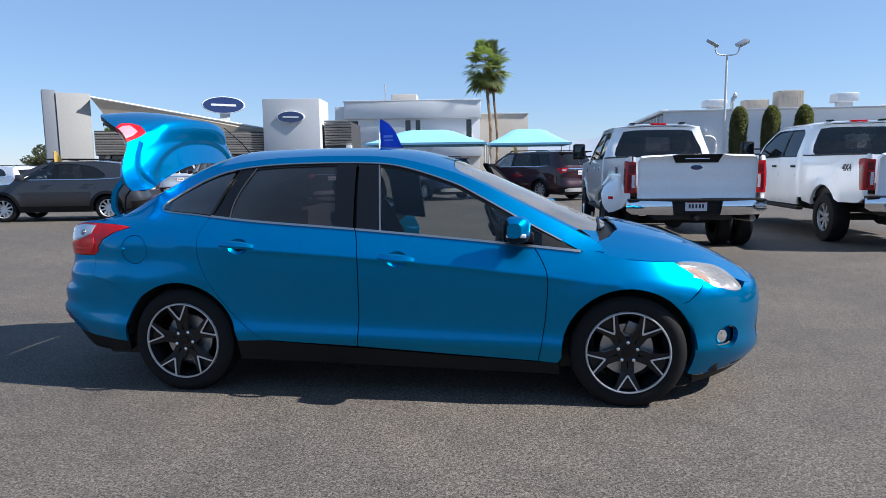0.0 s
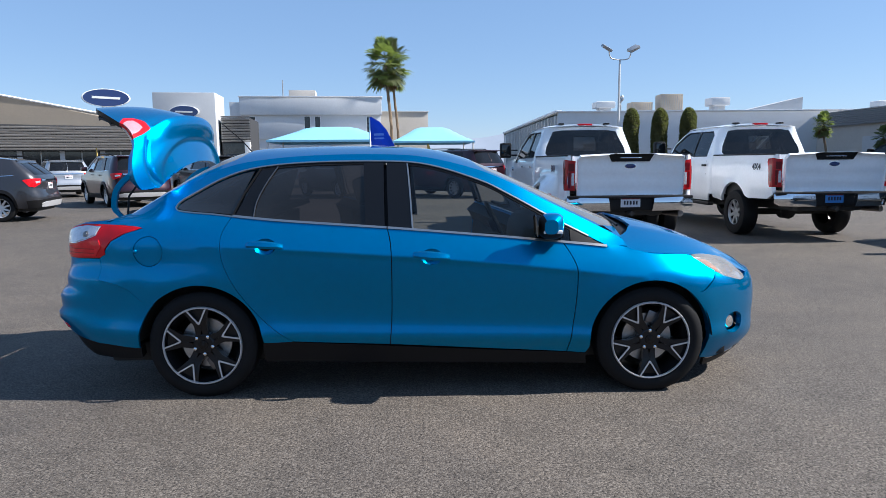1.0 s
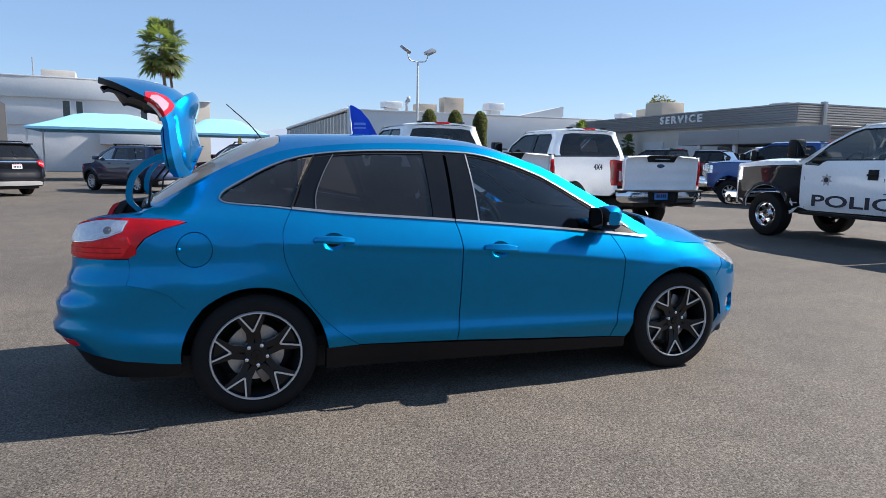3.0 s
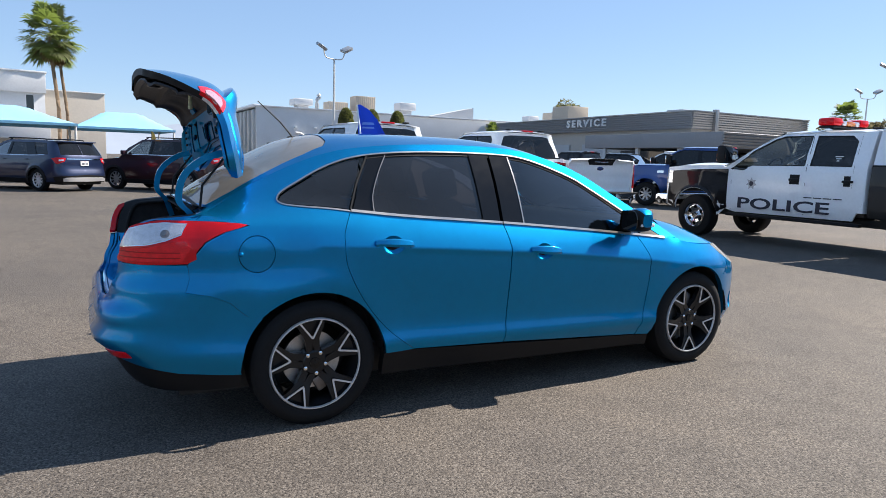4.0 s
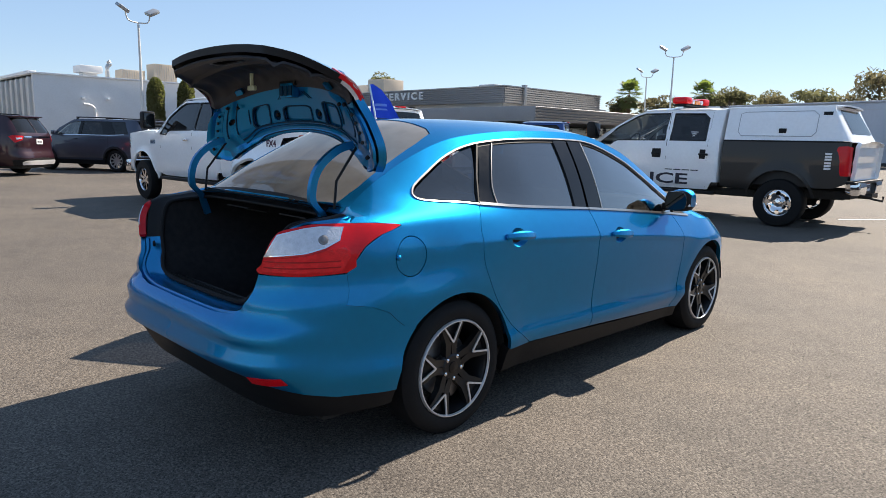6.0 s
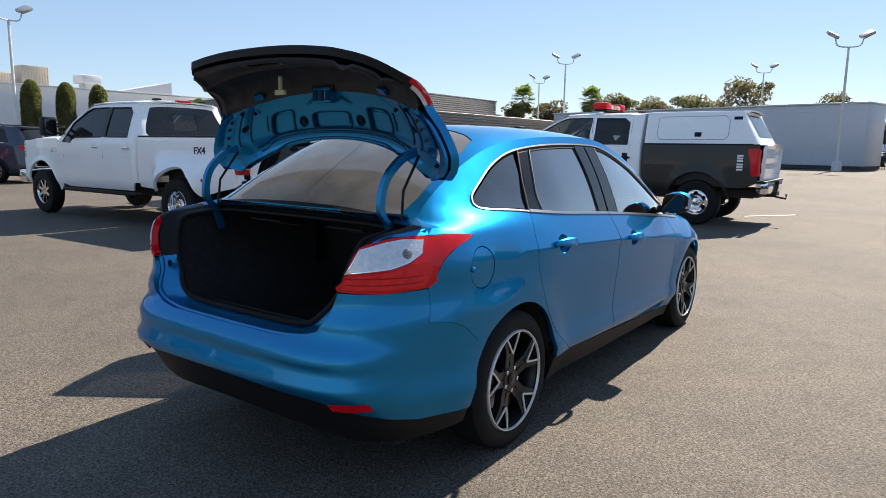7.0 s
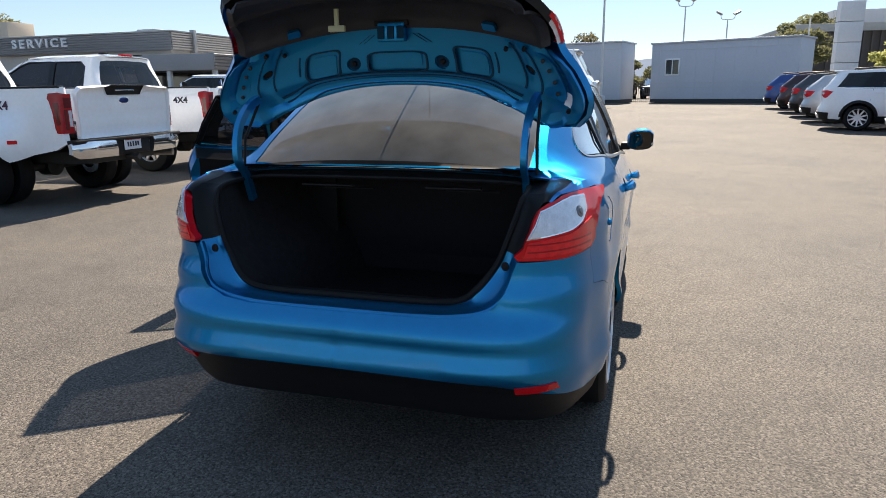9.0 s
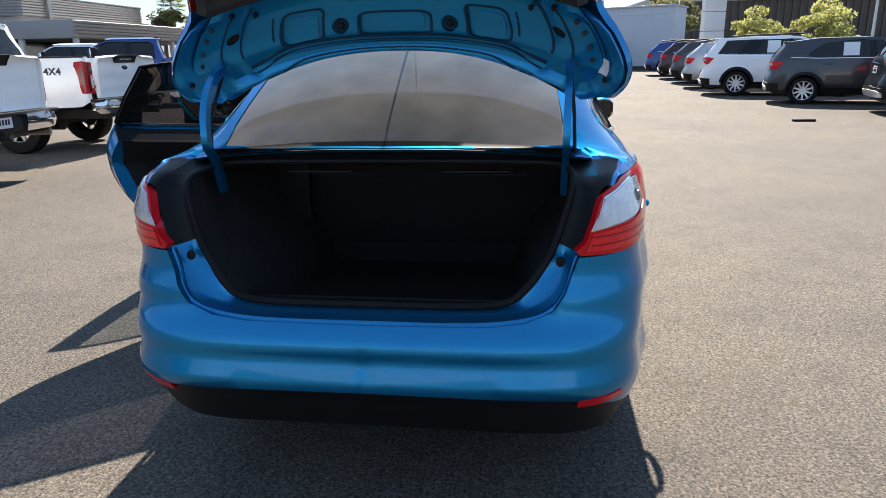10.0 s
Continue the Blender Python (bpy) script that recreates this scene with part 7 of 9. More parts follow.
        for y0, y1, mm2 in ((0.27, 0.54, M_RED), (0.13, 0.26, M_CLEARL), (-0.12, 0.12, M_AMBER), (-0.26, -0.13, M_CLEARL), (-0.54, -0.27, M_RED)):
            part("light_dome", boxed(lx - 0.15, lx + 0.15, y0, y1, roof_z + 0.10, roof_z + (0.24 if mm2 is M_RED else 0.20), 0.05), mm2, lb)
        # livery
        f = cab.fn(1)
        p = f(2.50, 0.725, 0.006)
        text_part("POLICE", 0.275, Matrix.Translation(p) @ pose(0, 0, 0, 90, 0, 180), M_INK, bodyc, "door_lettering", 0.001, bold=0.006, sx=1.98, label="bold dark police lettering")
        c = f(3.10, 1.10, 0.006)
        star = []
        for i in range(14):
            r = 0.115 if i % 2 == 0 else 0.068
            t = math.pi / 2 + 2 * math.pi * i / 14
            star.append((c.x + r * math.cos(t), c.z + r * math.sin(t)))
        part("door_badge", sheet(star, lambda x, z: Vector((x, c.y, z)), (), 0.1, 0.002, flip=True), M_GREY_ALLOY, bodyc, "seven-pointed badge on the door")
        part("badge_centre", sheet(arc2(c.x, c.z, 0.045, 0, 360, 16)[:-1], lambda x, z: Vector((x, c.y + 0.003, z)), (), 0.1, 0.0, flip=True), M_INK, bodyc)
        for i in range(3):
            part("window_mark", cab.sheet([(1.50 + 0.03 * i, 1.60 - 0.035 * i), (1.64 - 0.02 * i, 1.60 - 0.035 * i), (1.64 - 0.02 * i, 1.615 - 0.035 * i), (1.50 + 0.03 * i, 1.615 - 0.035 * i)], 1, out=0.002), M_WRITE, bodyc)
        for i in range(4):
            part("motto_bar", boxed(1.42 + 0.17 * i, 1.56 + 0.17 * i, f(1.8, 0.9).y, f(1.8, 0.9).y + 0.006, 0.895, 0.912, 0.0), M_INK, bodyc)
        f = bed.fn(1)
        for dz in (0.0, 0.15):
            for i in range(3):
                q = f(-0.72, 1.12 + dz - 0.045 * i, 0.006)
                part("unit_mark", boxed(q.x - 0.05, q.x + 0.05, q.y - 0.003, q.y + 0.003, q.z - 0.016, q.z + 0.016, 0.0), M_WRITE, bb)
        part("bed_lip", strip(arc2(0, AZ, AR + 0.03, 172, 8, 20), f, 0.05, 0.012), M_PATROL, bb)
    return tk


def stand(x, y, heading):
    return pose(x, y, ground_z(x, y), 0, 0, heading)


pickup("white crew-cab dual-wheel pickup with chrome bumper, parked", stand(3.07, 7.01, 92), M_WHITE, wb=4.47, bed_front=1.25, dually=True, decal="FX4", group="white pickups")
pickup("white four-wheel-drive crew-cab pickup with chrome bumper", stand(6.62, 7.55, 91.5), M_WHITE, wb=4.06, bed_front=0.95, decal="4X4", group="white pickups")
pickup("black and white police pickup with canopy and light bar", stand(9.63, 1.12, 91), M_WHITE, wb=4.37, bed_front=1.02, police=True, glass=M_TINT, tail=-1.03)
pickup("bright blue crew-cab pickup parked by the service bay", stand(17.65, 10.49, 117), M_BLUE_P, wb=3.7, bed_front=0.9)
pickup("black crew-cab pickup with a rear rack, parked", stand(21.5, 22.5, 100), M_BLACK_P, wb=3.7, bed_front=0.9)
pickup("black crew-cab pickup facing the lot, parked", stand(23.5, 26.0, -65), M_BLACK_P, wb=3.7, bed_front=0.9)
pickup("white crew-cab pickup parked before the service bay", stand(22.0, 15.5, 120), M_WHITE, wb=3.7, bed_front=0.9)


def suv(label, m, body_m, length=4.95, width=1.95, height=1.76, wb=2.9, roof_rails=True, rear_slope=0.32, clad=True, glass=M_TINT, lamp_w=0.34, rim_m=M_ALLOY, flag=False, group="", sticker=False, quarter=True):
    """An estate-bodied off-roader, origin on the ground midway between the axles."""
    v = thing("suv", label, "suv", m, group)
    H, hw = height, width / 2
    xr0, xf0 = -(length - 0.92 - wb / 2) + 0.0, wb / 2 + 0.92
    xr0 = xf0 - length
    belt, zt = H * 0.672, H - 0.085
    r = 0.40 if H > 1.85 else 0.375 if H > 1.7 else 0.35
    AR = r + 0.065
    hood = H * 0.60

    def side(x, z):
        y = hw - 0.03 - 0.05 * smooth01((0.50 - z) / 0.25) + 0.03 * math.sin(math.pi * min(1, max(0, (z - 0.3) / (belt - 0.3))))
        d = min(math.hypot(x - wb / 2, z - r), math.hypot(x + wb / 2, z - r))
        y += 0.025 * math.exp(-((d - AR) / 0.06) ** 2)
        if z > belt:
            y = hw - 0.03 - 0.20 * ((z - belt) / (zt - belt)) ** 1.15
        return y

    if length < 4.7:
        rear_slope = 0.52
    xr = spl([(0.25, xr0 + 0.08), (0.45, xr0), (0.68, xr0 + 0.01), (0.78, xr0 + 0.07), (belt, xr0 + 0.10), (zt - 0.02, xr0 + 0.10 + rear_slope)])
    sb = wb / 2 - 0.35
    xf = spl([(0.25, xf0 - 0.05), (0.5, xf0), (hood - 0.10, xf0 - 0.06), (hood, xf0 - 0.12)])
    sh = Shell(side, xr, xf, -wb / 2 - 0.25, wb / 2 + 0.30, 4.5, 3.0)
    a_top = sb - 0.85
    sleek = length < 4.7 or not roof_rails
    fall = 0.055 if sleek else 0.0
    arch_r, arch_f = [p for p in arc2(-wb / 2, r, AR, 0, 180, 18) if p[1] > 0.30], [p for p in arc2(wb / 2, r, AR, 180, 0, 18) if p[1] > 0.30]
    out = [(-wb / 2 + AR, 0.30)] + arch_r + sh.X([(-wb / 2 - AR - 0.03, 0.32), (xr0 + 0.25, 0.34)]) + [(sh.ru, 0.36), (sh.ru, zt - fall)] + sh.X([(-wb / 2 - 0.3, zt + 0.02 - fall)]) + [(-wb / 2 + 0.25, zt + 0.028 - fall * 0.5), (0.0, zt + 0.035), (a_top + 0.05, zt + 0.01), (sb - 0.25, belt + 0.26), (sb + 0.12, hood + 0.02)] + sh.X([(wb / 2 + 0.2, hood - 0.02), (xf0 - 0.2, hood - 0.07)]) + [(sh.fu, hood - 0.08), (sh.fu, 0.30)] + sh.X([(wb / 2 + AR + 0.02, 0.30)]) + arch_f[::-1]
    q0 = -wb / 2 - 0.42
    w_r = [(-wb / 2 + 0.44, belt + 0.03), (-0.06, belt + 0.03), (-0.08, zt - 0.04), (-wb / 2 + 0.70, zt - 0.045)]
    if sleek:
        w_r = round_line([(-wb / 2 + 0.02, belt + 0.085), (-wb / 2 + 0.42, belt + 0.035), (-0.06, belt + 0.03), (-0.08, zt - 0.04), (-wb / 2 + 0.62, zt - 0.065), (-wb / 2 + 0.28, zt - 0.15)], True, 3)
    w_f = [(0.04, belt + 0.03), (sb - 0.12, belt + 0.02), (a_top + 0.28, zt - 0.18), (a_top - 0.02, zt - 0.045), (0.02, zt - 0.04)]
    w_q = sh.X([(-wb / 2 - 0.60, belt + 0.05), (-wb / 2 - 0.02, belt + 0.045), (-wb / 2 + 0.30, zt - 0.045), (-wb / 2 - 0.36, zt - 0.06)])
    w_b = sh.Y([(0.0, belt + 0.05), (hw - 0.22, belt + 0.05), (hw - 0.32, zt - 0.06 - fall), (0.0, zt - 0.04 - fall)])
    body = part("body_shell", sh.both(out, [w_r, w_f] + ([] if sleek else [w_q]) + [[(max(u, sh.ru + 0.004), z) for u, z in w_b]], thick=0.02, step=0.10), body_m, v)
    for s in (-1, 1):
        part("rear_side_window", sh.sheet(inset2(w_r, -0.004), s, out=-0.012), glass, body)
        part("front_side_window", sh.sheet(inset2(w_f, -0.004), s, out=-0.012), M_LIGHTGLASS, body)
        if not sleek:
            part("quarter_window", sh.sheet(inset2(w_q, -0.004), s, out=-0.012), glass, body)
        f = sh.fn(s)
        part("pillar_cover", sh.sheet([(-0.07, belt + 0.03), (0.05, belt + 0.03), (0.03, zt - 0.04), (-0.09, zt - 0.04)], s, out=0.003, thick=0.003), M_GLOSSBLACK, body)
        if not sleek:
            part("pillar_cover", sh.sheet([(-wb / 2 - 0.03, belt + 0.04), (-wb / 2 + 0.45, belt + 0.03), (-wb / 2 + 0.71, zt - 0.045), (-wb / 2 + 0.29, zt - 0.045)], s, out=0.003, thick=0.003), M_GLOSSBLACK, body)
        part("window_moulding", strip([(q0, belt + 0.04)] + [(x, belt + 0.012) for x in (-wb / 2 + 0.2, 0, sb - 0.1)], f, 0.022, 0.006), M_CHROME, body)
        for x in (-wb / 2 + 0.30, -0.02, sb - 0.02):
            line = [(x, belt - 0.01), (x, 0.75), (x, 0.36)] if x > -wb / 2 + 0.4 else [(x, belt - 0.01), (x - 0.03, 0.85), (x + 0.20, 0.55)]
            part("door_seam", strip(line, f, 0.009, 0.001), M_PLASTIC, body)
        for x in (-wb / 2 + 0.48, 0.18):
            p = f(x, belt - 0.12, 0.015)
            part("door_handle", boxed(p.x - 0.10, p.x + 0.10, min(p.y, p.y + s * 0.028), max(p.y, p.y + s * 0.028), p.z - 0.016, p.z + 0.016, 0.01), M_CHROME if rim_m is M_CHROME else body_m, body)
        part("wing_mirror", boxed(sb - 0.28, sb - 0.12, min(s * (hw - 0.02), s * (hw + 0.18)), max(s * (hw - 0.02), s * (hw + 0.18)), belt, belt + 0.16, 0.04), body_m, v)
        if clad:
            c = [(-wb / 2 + AR + 0.0, 0.27), (wb / 2 - AR, 0.27), (wb / 2 - AR, 0.42), (-wb / 2 + AR, 0.42)]
            part("sill_cladding", sh.sheet(c, s, out=0.014, thick=0.03), M_PLASTIC, v)
            for hx in (-wb / 2, wb / 2):
                part("arch_cladding", strip([p for p in arc2(hx, r, AR + 0.015, 178, 2, 20) if p[1] > 0.28], f, 0.085, 0.018), M_PLASTIC, v)
        lam = sh.X([(xr0 + 0.42, belt - 0.075)]) + sh.Y([(hw - 0.10, belt - 0.04), (hw - lamp_w, belt - 0.05), (hw - lamp_w + 0.05, belt - 0.17), (hw - 0.12, belt - 0.26)]) + sh.X([(xr0 + 0.28, belt - 0.24)])
        lo = part("tail_lamp", sh.sheet(lam, s, out=0.010, thick=0.02, step=0.07), M_RED, v, "red tail lamp")
        cl = sh.Y([(hw - 0.14, belt - 0.11), (hw - lamp_w + 0.06, belt - 0.10), (hw - lamp_w + 0.07, belt - 0.145), (hw - 0.15, belt - 0.165)])
        part("clear_section", sh.sheet(cl, s, out=0.014, thick=0.004), M_CLEARL, lo)
        hl = sh.X([(xf0 - 0.55, hood - 0.16)]) + sh.Y([(hw - 0.12, hood - 0.15), (hw - 0.35, hood - 0.18), (hw - 0.35, hood - 0.29), (hw - 0.10, hood - 0.29)], False)
        part("head_lamp", sh.sheet(hl, s, out=0.008, thick=0.01), M_REFLECT, v)
        rail_z = zt + 0.055
        if roof_rails:
            y = s * (hw - 0.30)
            part("roof_rail", tube(round_line([(-wb / 2 - 0.2, y, zt + 0.02), (-wb / 2 - 0.05, y, rail_z + 0.02), (0.2, y, rail_z + 0.045), (a_top - 0.15, y, rail_z + 0.02), (a_top, y, zt + 0.02)], n=4), 0.02, 8), M_PLASTIC, v)
        for hx in (-wb / 2, wb / 2):
            bm = bmesh.new()
            rows = []
            for i in range(17):
                t = radians(-10 + 200 * i / 16)
                rows.append([bm.verts.new((hx + AR * math.cos(t), s * (hw - 0.05), r + AR * math.sin(t))), bm.verts.new((hx + AR * math.cos(t), s * 0.5, r + AR * math.sin(t))), bm.verts.new((hx, s * 0.5, r))])
            for a, b in zip(rows, rows[1:]):
                for k in range(2):
                    bm.faces.new((a[k], a[k + 1], b[k + 1], b[k]))
            part("wheel_well", bm, M_DARKMETAL, v)
            road_wheel(v, wheel_at(hx, s * (hw - 0.15), r), r, r * 0.68, 0.24, rim_m, 10)
        if sticker and s < 0:
            part("window_sheet", sh.sheet([(-wb / 2 + 0.78, belt + 0.07), (-0.30, belt + 0.07), (-0.30, zt - 0.08), (-wb / 2 + 0.78, zt - 0.08)], s, out=0.0), M_WRITE, v, "white price sheet in the window")
    part("rear_window", sh.both(sh.Y([(0.0, belt + 0.03), (hw - 0.20, belt + 0.03), (hw - 0.30, zt - 0.04 - fall), (0.0, zt - 0.02 - fall)]), out=-0.014), glass, body)
    part("spoiler", boxed(-0.07, 0.16, -(hw - 0.27), hw - 0.27, -0.02, 0.02, 0.018, m=Matrix.Translation((xr(zt) + 0.02, 0, zt - fall))), body_m, v)
    lowb = [(sh.ru, 0.34)] + sh.X([(xr0 + 0.35, 0.33), (xr0 + 0.35, 0.52)]) + [(sh.ru, 0.58)]
    part("rear_bumper", sh.both(lowb, out=0.016, thick=0.03), M_PLASTIC, v)
    part("skid_plate", sh.both([(sh.ru, 0.36)] + sh.Y([(hw - 0.22, 0.37), (hw - 0.20, 0.45), (hw - 0.34, 0.49)]) + [(sh.ru, 0.50)], out=0.028, thick=0.03), M_ALLOY, v, "bright silver skid plate")
    part("tailgate_bar", sh.both([(sh.ru, belt - 0.10)] + sh.Y([(hw - lamp_w - 0.02, belt - 0.10), (hw - lamp_w - 0.02, belt - 0.065)]) + [(sh.ru, belt - 0.065)], out=0.014, thick=0.01), M_CHROME, v)
    plate(v, Matrix.Translation((xr(0.80) - 0.012, 0, belt - 0.23)), M_WRITE)
    part("roof_panel", sheet(mirror_y([(xr(zt) - 0.02, 0.0), (xr(zt) + 0.05, hw - 0.30), (-wb / 2, hw - 0.235), (a_top, hw - 0.25), (a_top + 0.10, 0.35), (a_top + 0.13, 0.0)]), lambda x, y: Vector((x, y, H - 0.03 - 0.05 * (abs(y) / hw) ** 3 - 0.05 * smooth01((x - a_top + 0.5) / 0.8) - (0.04 + fall) * smooth01((-wb / 2 + 0.35 - x) / 0.95))), (), 0.12, 0.05), body_m, body)
    part("windscreen", sheet([(-1, 0), (1, 0), (1, 1), (-1, 1)], lambda u, q: Vector((sb + 0.16 + (a_top + 0.10 - sb - 0.16) * q - 0.12 * u * u, u * (hw - 0.10 - 0.14 * q), hood + 0.02 + (H - 0.10 - hood - 0.02) * q)), (), 0.15, 0.004, flip=True), M_LIGHTGLASS, body)
    part("bonnet", sheet(mirror_y([(sb + 0.05, 0.0), (sb + 0.05, hw - 0.08), (wb / 2 + 0.2, hw - 0.07), (xf0 - 0.30, hw - 0.30), (xf0 - 0.12, 0.35), (xf0 - 0.10, 0.0)])[::-1], lambda x, y: Vector((x, y, hood + 0.06 - 0.07 * (abs(y) / hw) ** 2.5 - 0.12 * smooth01((x - sb - 0.3) / 1.0))), (), 0.12, 0.05), body_m, body)
    part("grille", boxed(xf0 - 0.08, xf0 + 0.01, -0.55, 0.55, 0.50, hood - 0.14, 0.03), M_PLASTIC, v)
    part("floor_pan", boxed(xr0 + 0.2, xf0 - 0.2, -hw + 0.25, hw - 0.25, 0.24, 0.42, 0.04), M_DARKMETAL, v)
    part("dashboard", boxed(sb - 0.35, sb + 0.05, -hw + 0.15, hw - 0.15, belt - 0.35, belt - 0.02, 0.06), M_PLASTIC, v)
    for x in (-wb / 2 + 0.45, 0.15):
        for y in (-0.42, 0.42):
            st = part("seat", boxed(x, x + 0.15, y - 0.25, y + 0.25, 0.55, belt + 0.15, 0.05), M_FABRIC, v)
            part("headrest", boxed(x, x + 0.10, y - 0.12, y + 0.12, belt + 0.17, belt + 0.32, 0.04), M_FABRIC, st)
    if flag:
        y = hw - 0.16
        part("pennant_staff", tube([(0.0, y, zt - 0.05), (0.0, y, zt + 0.30)], 0.006, 6), M_PLASTIC, v)
        part("pennant", sheet([(0, 0), (-0.24, 0.03), (-0.05, 0.30), (0, 0.30)], lambda a, b: Vector((a, y + 0.03 * math.sin(a * 18), zt + b + 0.02)), (), 0.06, 0.0), mat("yellow_pennant_cloth", (0.62, 0.40, 0.10), rough=0.8, var=0.1, scale=10), v, "yellow cloth pennant")
    return v


ROW = "vehicles parked in the far row"
suv("dark grey compact suv with plastic cladding, parked", stand(-12.25, 12.45, -167), M_GRAY_P, 4.6, 1.88, 1.66, 2.71, flag=True, group=ROW)
suv("dark maroon suv with chrome tailgate bar, parked", stand(-11.2, 19.57, 129), M_MAROON_P, 5.0, 1.98, 1.78, 2.9, group=ROW, flag=True)
suv("black compact suv parked in the far row", stand(-9.6, 27.4, 132), M_BLACK_P, 4.6, 1.88, 1.66, 2.71, group=ROW)
suv("black suv with roof rails, parked", stand(-8.78, 22.28, 130.5), M_BLACK_P, 5.0, 1.98, 1.78, 2.9, group=ROW, flag=True)
suv("navy blue suv with silver skid plate, parked", stand(-3.98, 24.1, 128), M_NAVY_P, 5.0, 1.98, 1.78, 2.9, group=ROW)
suv("long dark maroon suv with chrome tailgate bar", stand(0.43, 23.6, 134), M_MAROON_P, 5.5, 2.03, 1.95, 3.25, rim_m=M_GREY_ALLOY, group=ROW, flag=True)
suv("slate blue full-size suv, parked", stand(5.12, 24.24, 120), M_SLATE_P, 5.3, 2.04, 1.93, 3.07, rim_m=M_GREY_ALLOY, group=ROW)
suv("white off-roader parked behind the far row", stand(-5.0, 32.5, 120), M_WHITE, 4.6, 1.95, 1.82, 2.7, group=ROW)
suv("white compact suv parked at the far side", stand(-24.5, 24.0, 165), M_WHITE, 4.6, 1.88, 1.66, 2.71, group=ROW, flag=True)
suv("silver suv parked behind the far row", stand(-17.5, 27.0, 125), M_SILVER_P, 4.7, 1.9, 1.7, 2.75, group=ROW)
RROW = "vehicles parked in the side row"
suv("white suv with black lower cladding, side row", stand(18.38, -8.42, -107), M_WHITE, 4.88, 2.0, 1.78, 2.86, group=RROW, sticker=True)
suv("dark grey crossover with many-spoked wheels, side row", stand(14.78, -9.05, -108), M_GRAY_P, 4.70, 1.93, 1.68, 2.85, group=RROW, sticker=True, roof_rails=False, rim_m=M_ALLOY)
suv("silver compact suv in the side row", stand(21.79, -8.39, -103), M_SILVER_P, 4.6, 1.88, 1.68, 2.71, group=RROW)
suv("grey compact suv in the side row", stand(24.99, -8.59, -103), M_GRAY_P, 4.6, 1.88, 1.70, 2.71, group=RROW)
suv("dark maroon compact suv in the side row", stand(28.19, -8.69, -103), M_MAROON_P, 4.6, 1.88, 1.68, 2.71, group=RROW)
suv("bright blue compact suv in the side row", stand(31.79, -8.69, -103), M_BLUE_P, 4.6, 1.88, 1.68, 2.71, group=RROW)
suv("black suv parked at the end of the side row", stand(11.38, -10.3, -103), M_BLACK_P, 4.85, 1.93, 1.70, 2.85, group=RROW)


# ---- buildings ----
M_STUCCO = mat("white_stucco", (0.62, 0.63, 0.64), rough=0.85, var=0.07, scale=0.6, bump=0.15, bscale=30)
M_GREYWALL = mat("light_grey_panel", (0.50, 0.51, 0.52), rough=0.6, var=0.05, scale=0.5)
M_BEIGE = mat("beige_stucco", (0.50, 0.46, 0.41), rough=0.85, var=0.08, scale=0.5, bump=0.1, bscale=30)
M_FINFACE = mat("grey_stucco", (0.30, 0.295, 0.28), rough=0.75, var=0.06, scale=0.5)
# the fin's end is coloured darker and bluer than its face
M_FINEND = mat("slate_grey_fin_end", (0.15, 0.165, 0.19), rough=0.6, var=0.06, scale=0.5)
M_TAN = mat("tan_soffit", (0.55, 0.46, 0.36), rough=0.7, var=0.06, scale=0.6)
M_SLAT = mat("grey_metal_slat", (0.36, 0.35, 0.34), rough=0.42, metal=0.6, var=0.08, scale=2)
M_SLATBACK = mat("dark_slat_backing", (0.04, 0.04, 0.042), rough=0.7, var=0.1, scale=3)
M_RIB = mat("pale_ribbed_cladding", (0.50, 0.50, 0.49), rough=0.5, var=0.07, scale=0.8)
M_DARKGLASS = mat("dark_shop_glass", (0.02, 0.022, 0.025), rough=0.06, coat=0.5, var=0.2, scale=0.5)
M_GREYFASCIA = mat("grey_fascia", (0.27, 0.275, 0.285), rough=0.55, var=0.06, scale=0.7)
M_CANVAS = mat("light_blue_canvas", (0.22, 0.50, 0.70), rough=0.8, var=0.08, scale=1.2, bump=0.1, bscale=12)
M_TRAILER = mat("pale_trailer_cladding", (0.50, 0.53, 0.58), rough=0.55, var=0.06, scale=0.6)
M_GALV = mat("galvanised_steel", (0.42, 0.43, 0.44), rough=0.45, metal=0.7, var=0.1, scale=6)
M_POLE = mat("pale_painted_pole", (0.60, 0.60, 0.58), rough=0.5, var=0.06, scale=4)
M_BROWN = mat("brown_slat_wall", (0.11, 0.085, 0.07), rough=0.8, var=0.15, scale=1.5)
M_BARK = mat("grey_brown_bark", (0.14, 0.10, 0.075), rough=0.95, var=0.3, scale=6, bump=0.6, bscale=25)
M_PALMBARK = mat("palm_trunk", (0.20, 0.145, 0.095), rough=0.95, var=0.25, scale=5, bump=0.6, bscale=20)
M_PINE = mat("grey_green_needles", (0.088, 0.083, 0.050), rough=0.85, var=0.35, scale=1.3, spec=0.2)
M_OLIVE = mat("olive_leaves", (0.070, 0.074, 0.036), rough=0.8, var=0.35, scale=1.3, spec=0.2)
M_VERDE = mat("yellow_green_leaves", (0.30, 0.31, 0.11), rough=0.8, var=0.3, scale=2, spec=0.2)
M_PALMLEAF = mat("palm_fronds", (0.105, 0.115, 0.050), rough=0.6, var=0.35, scale=2)
M_DEADLEAF = mat("dead_palm_fronds", (0.16, 0.105, 0.055), rough=0.9, var=0.3, scale=2)
M_CYPRESS = mat("clipped_cypress", (0.12, 0.115, 0.052), rough=0.9, var=0.4, scale=2.2, spec=0.2)

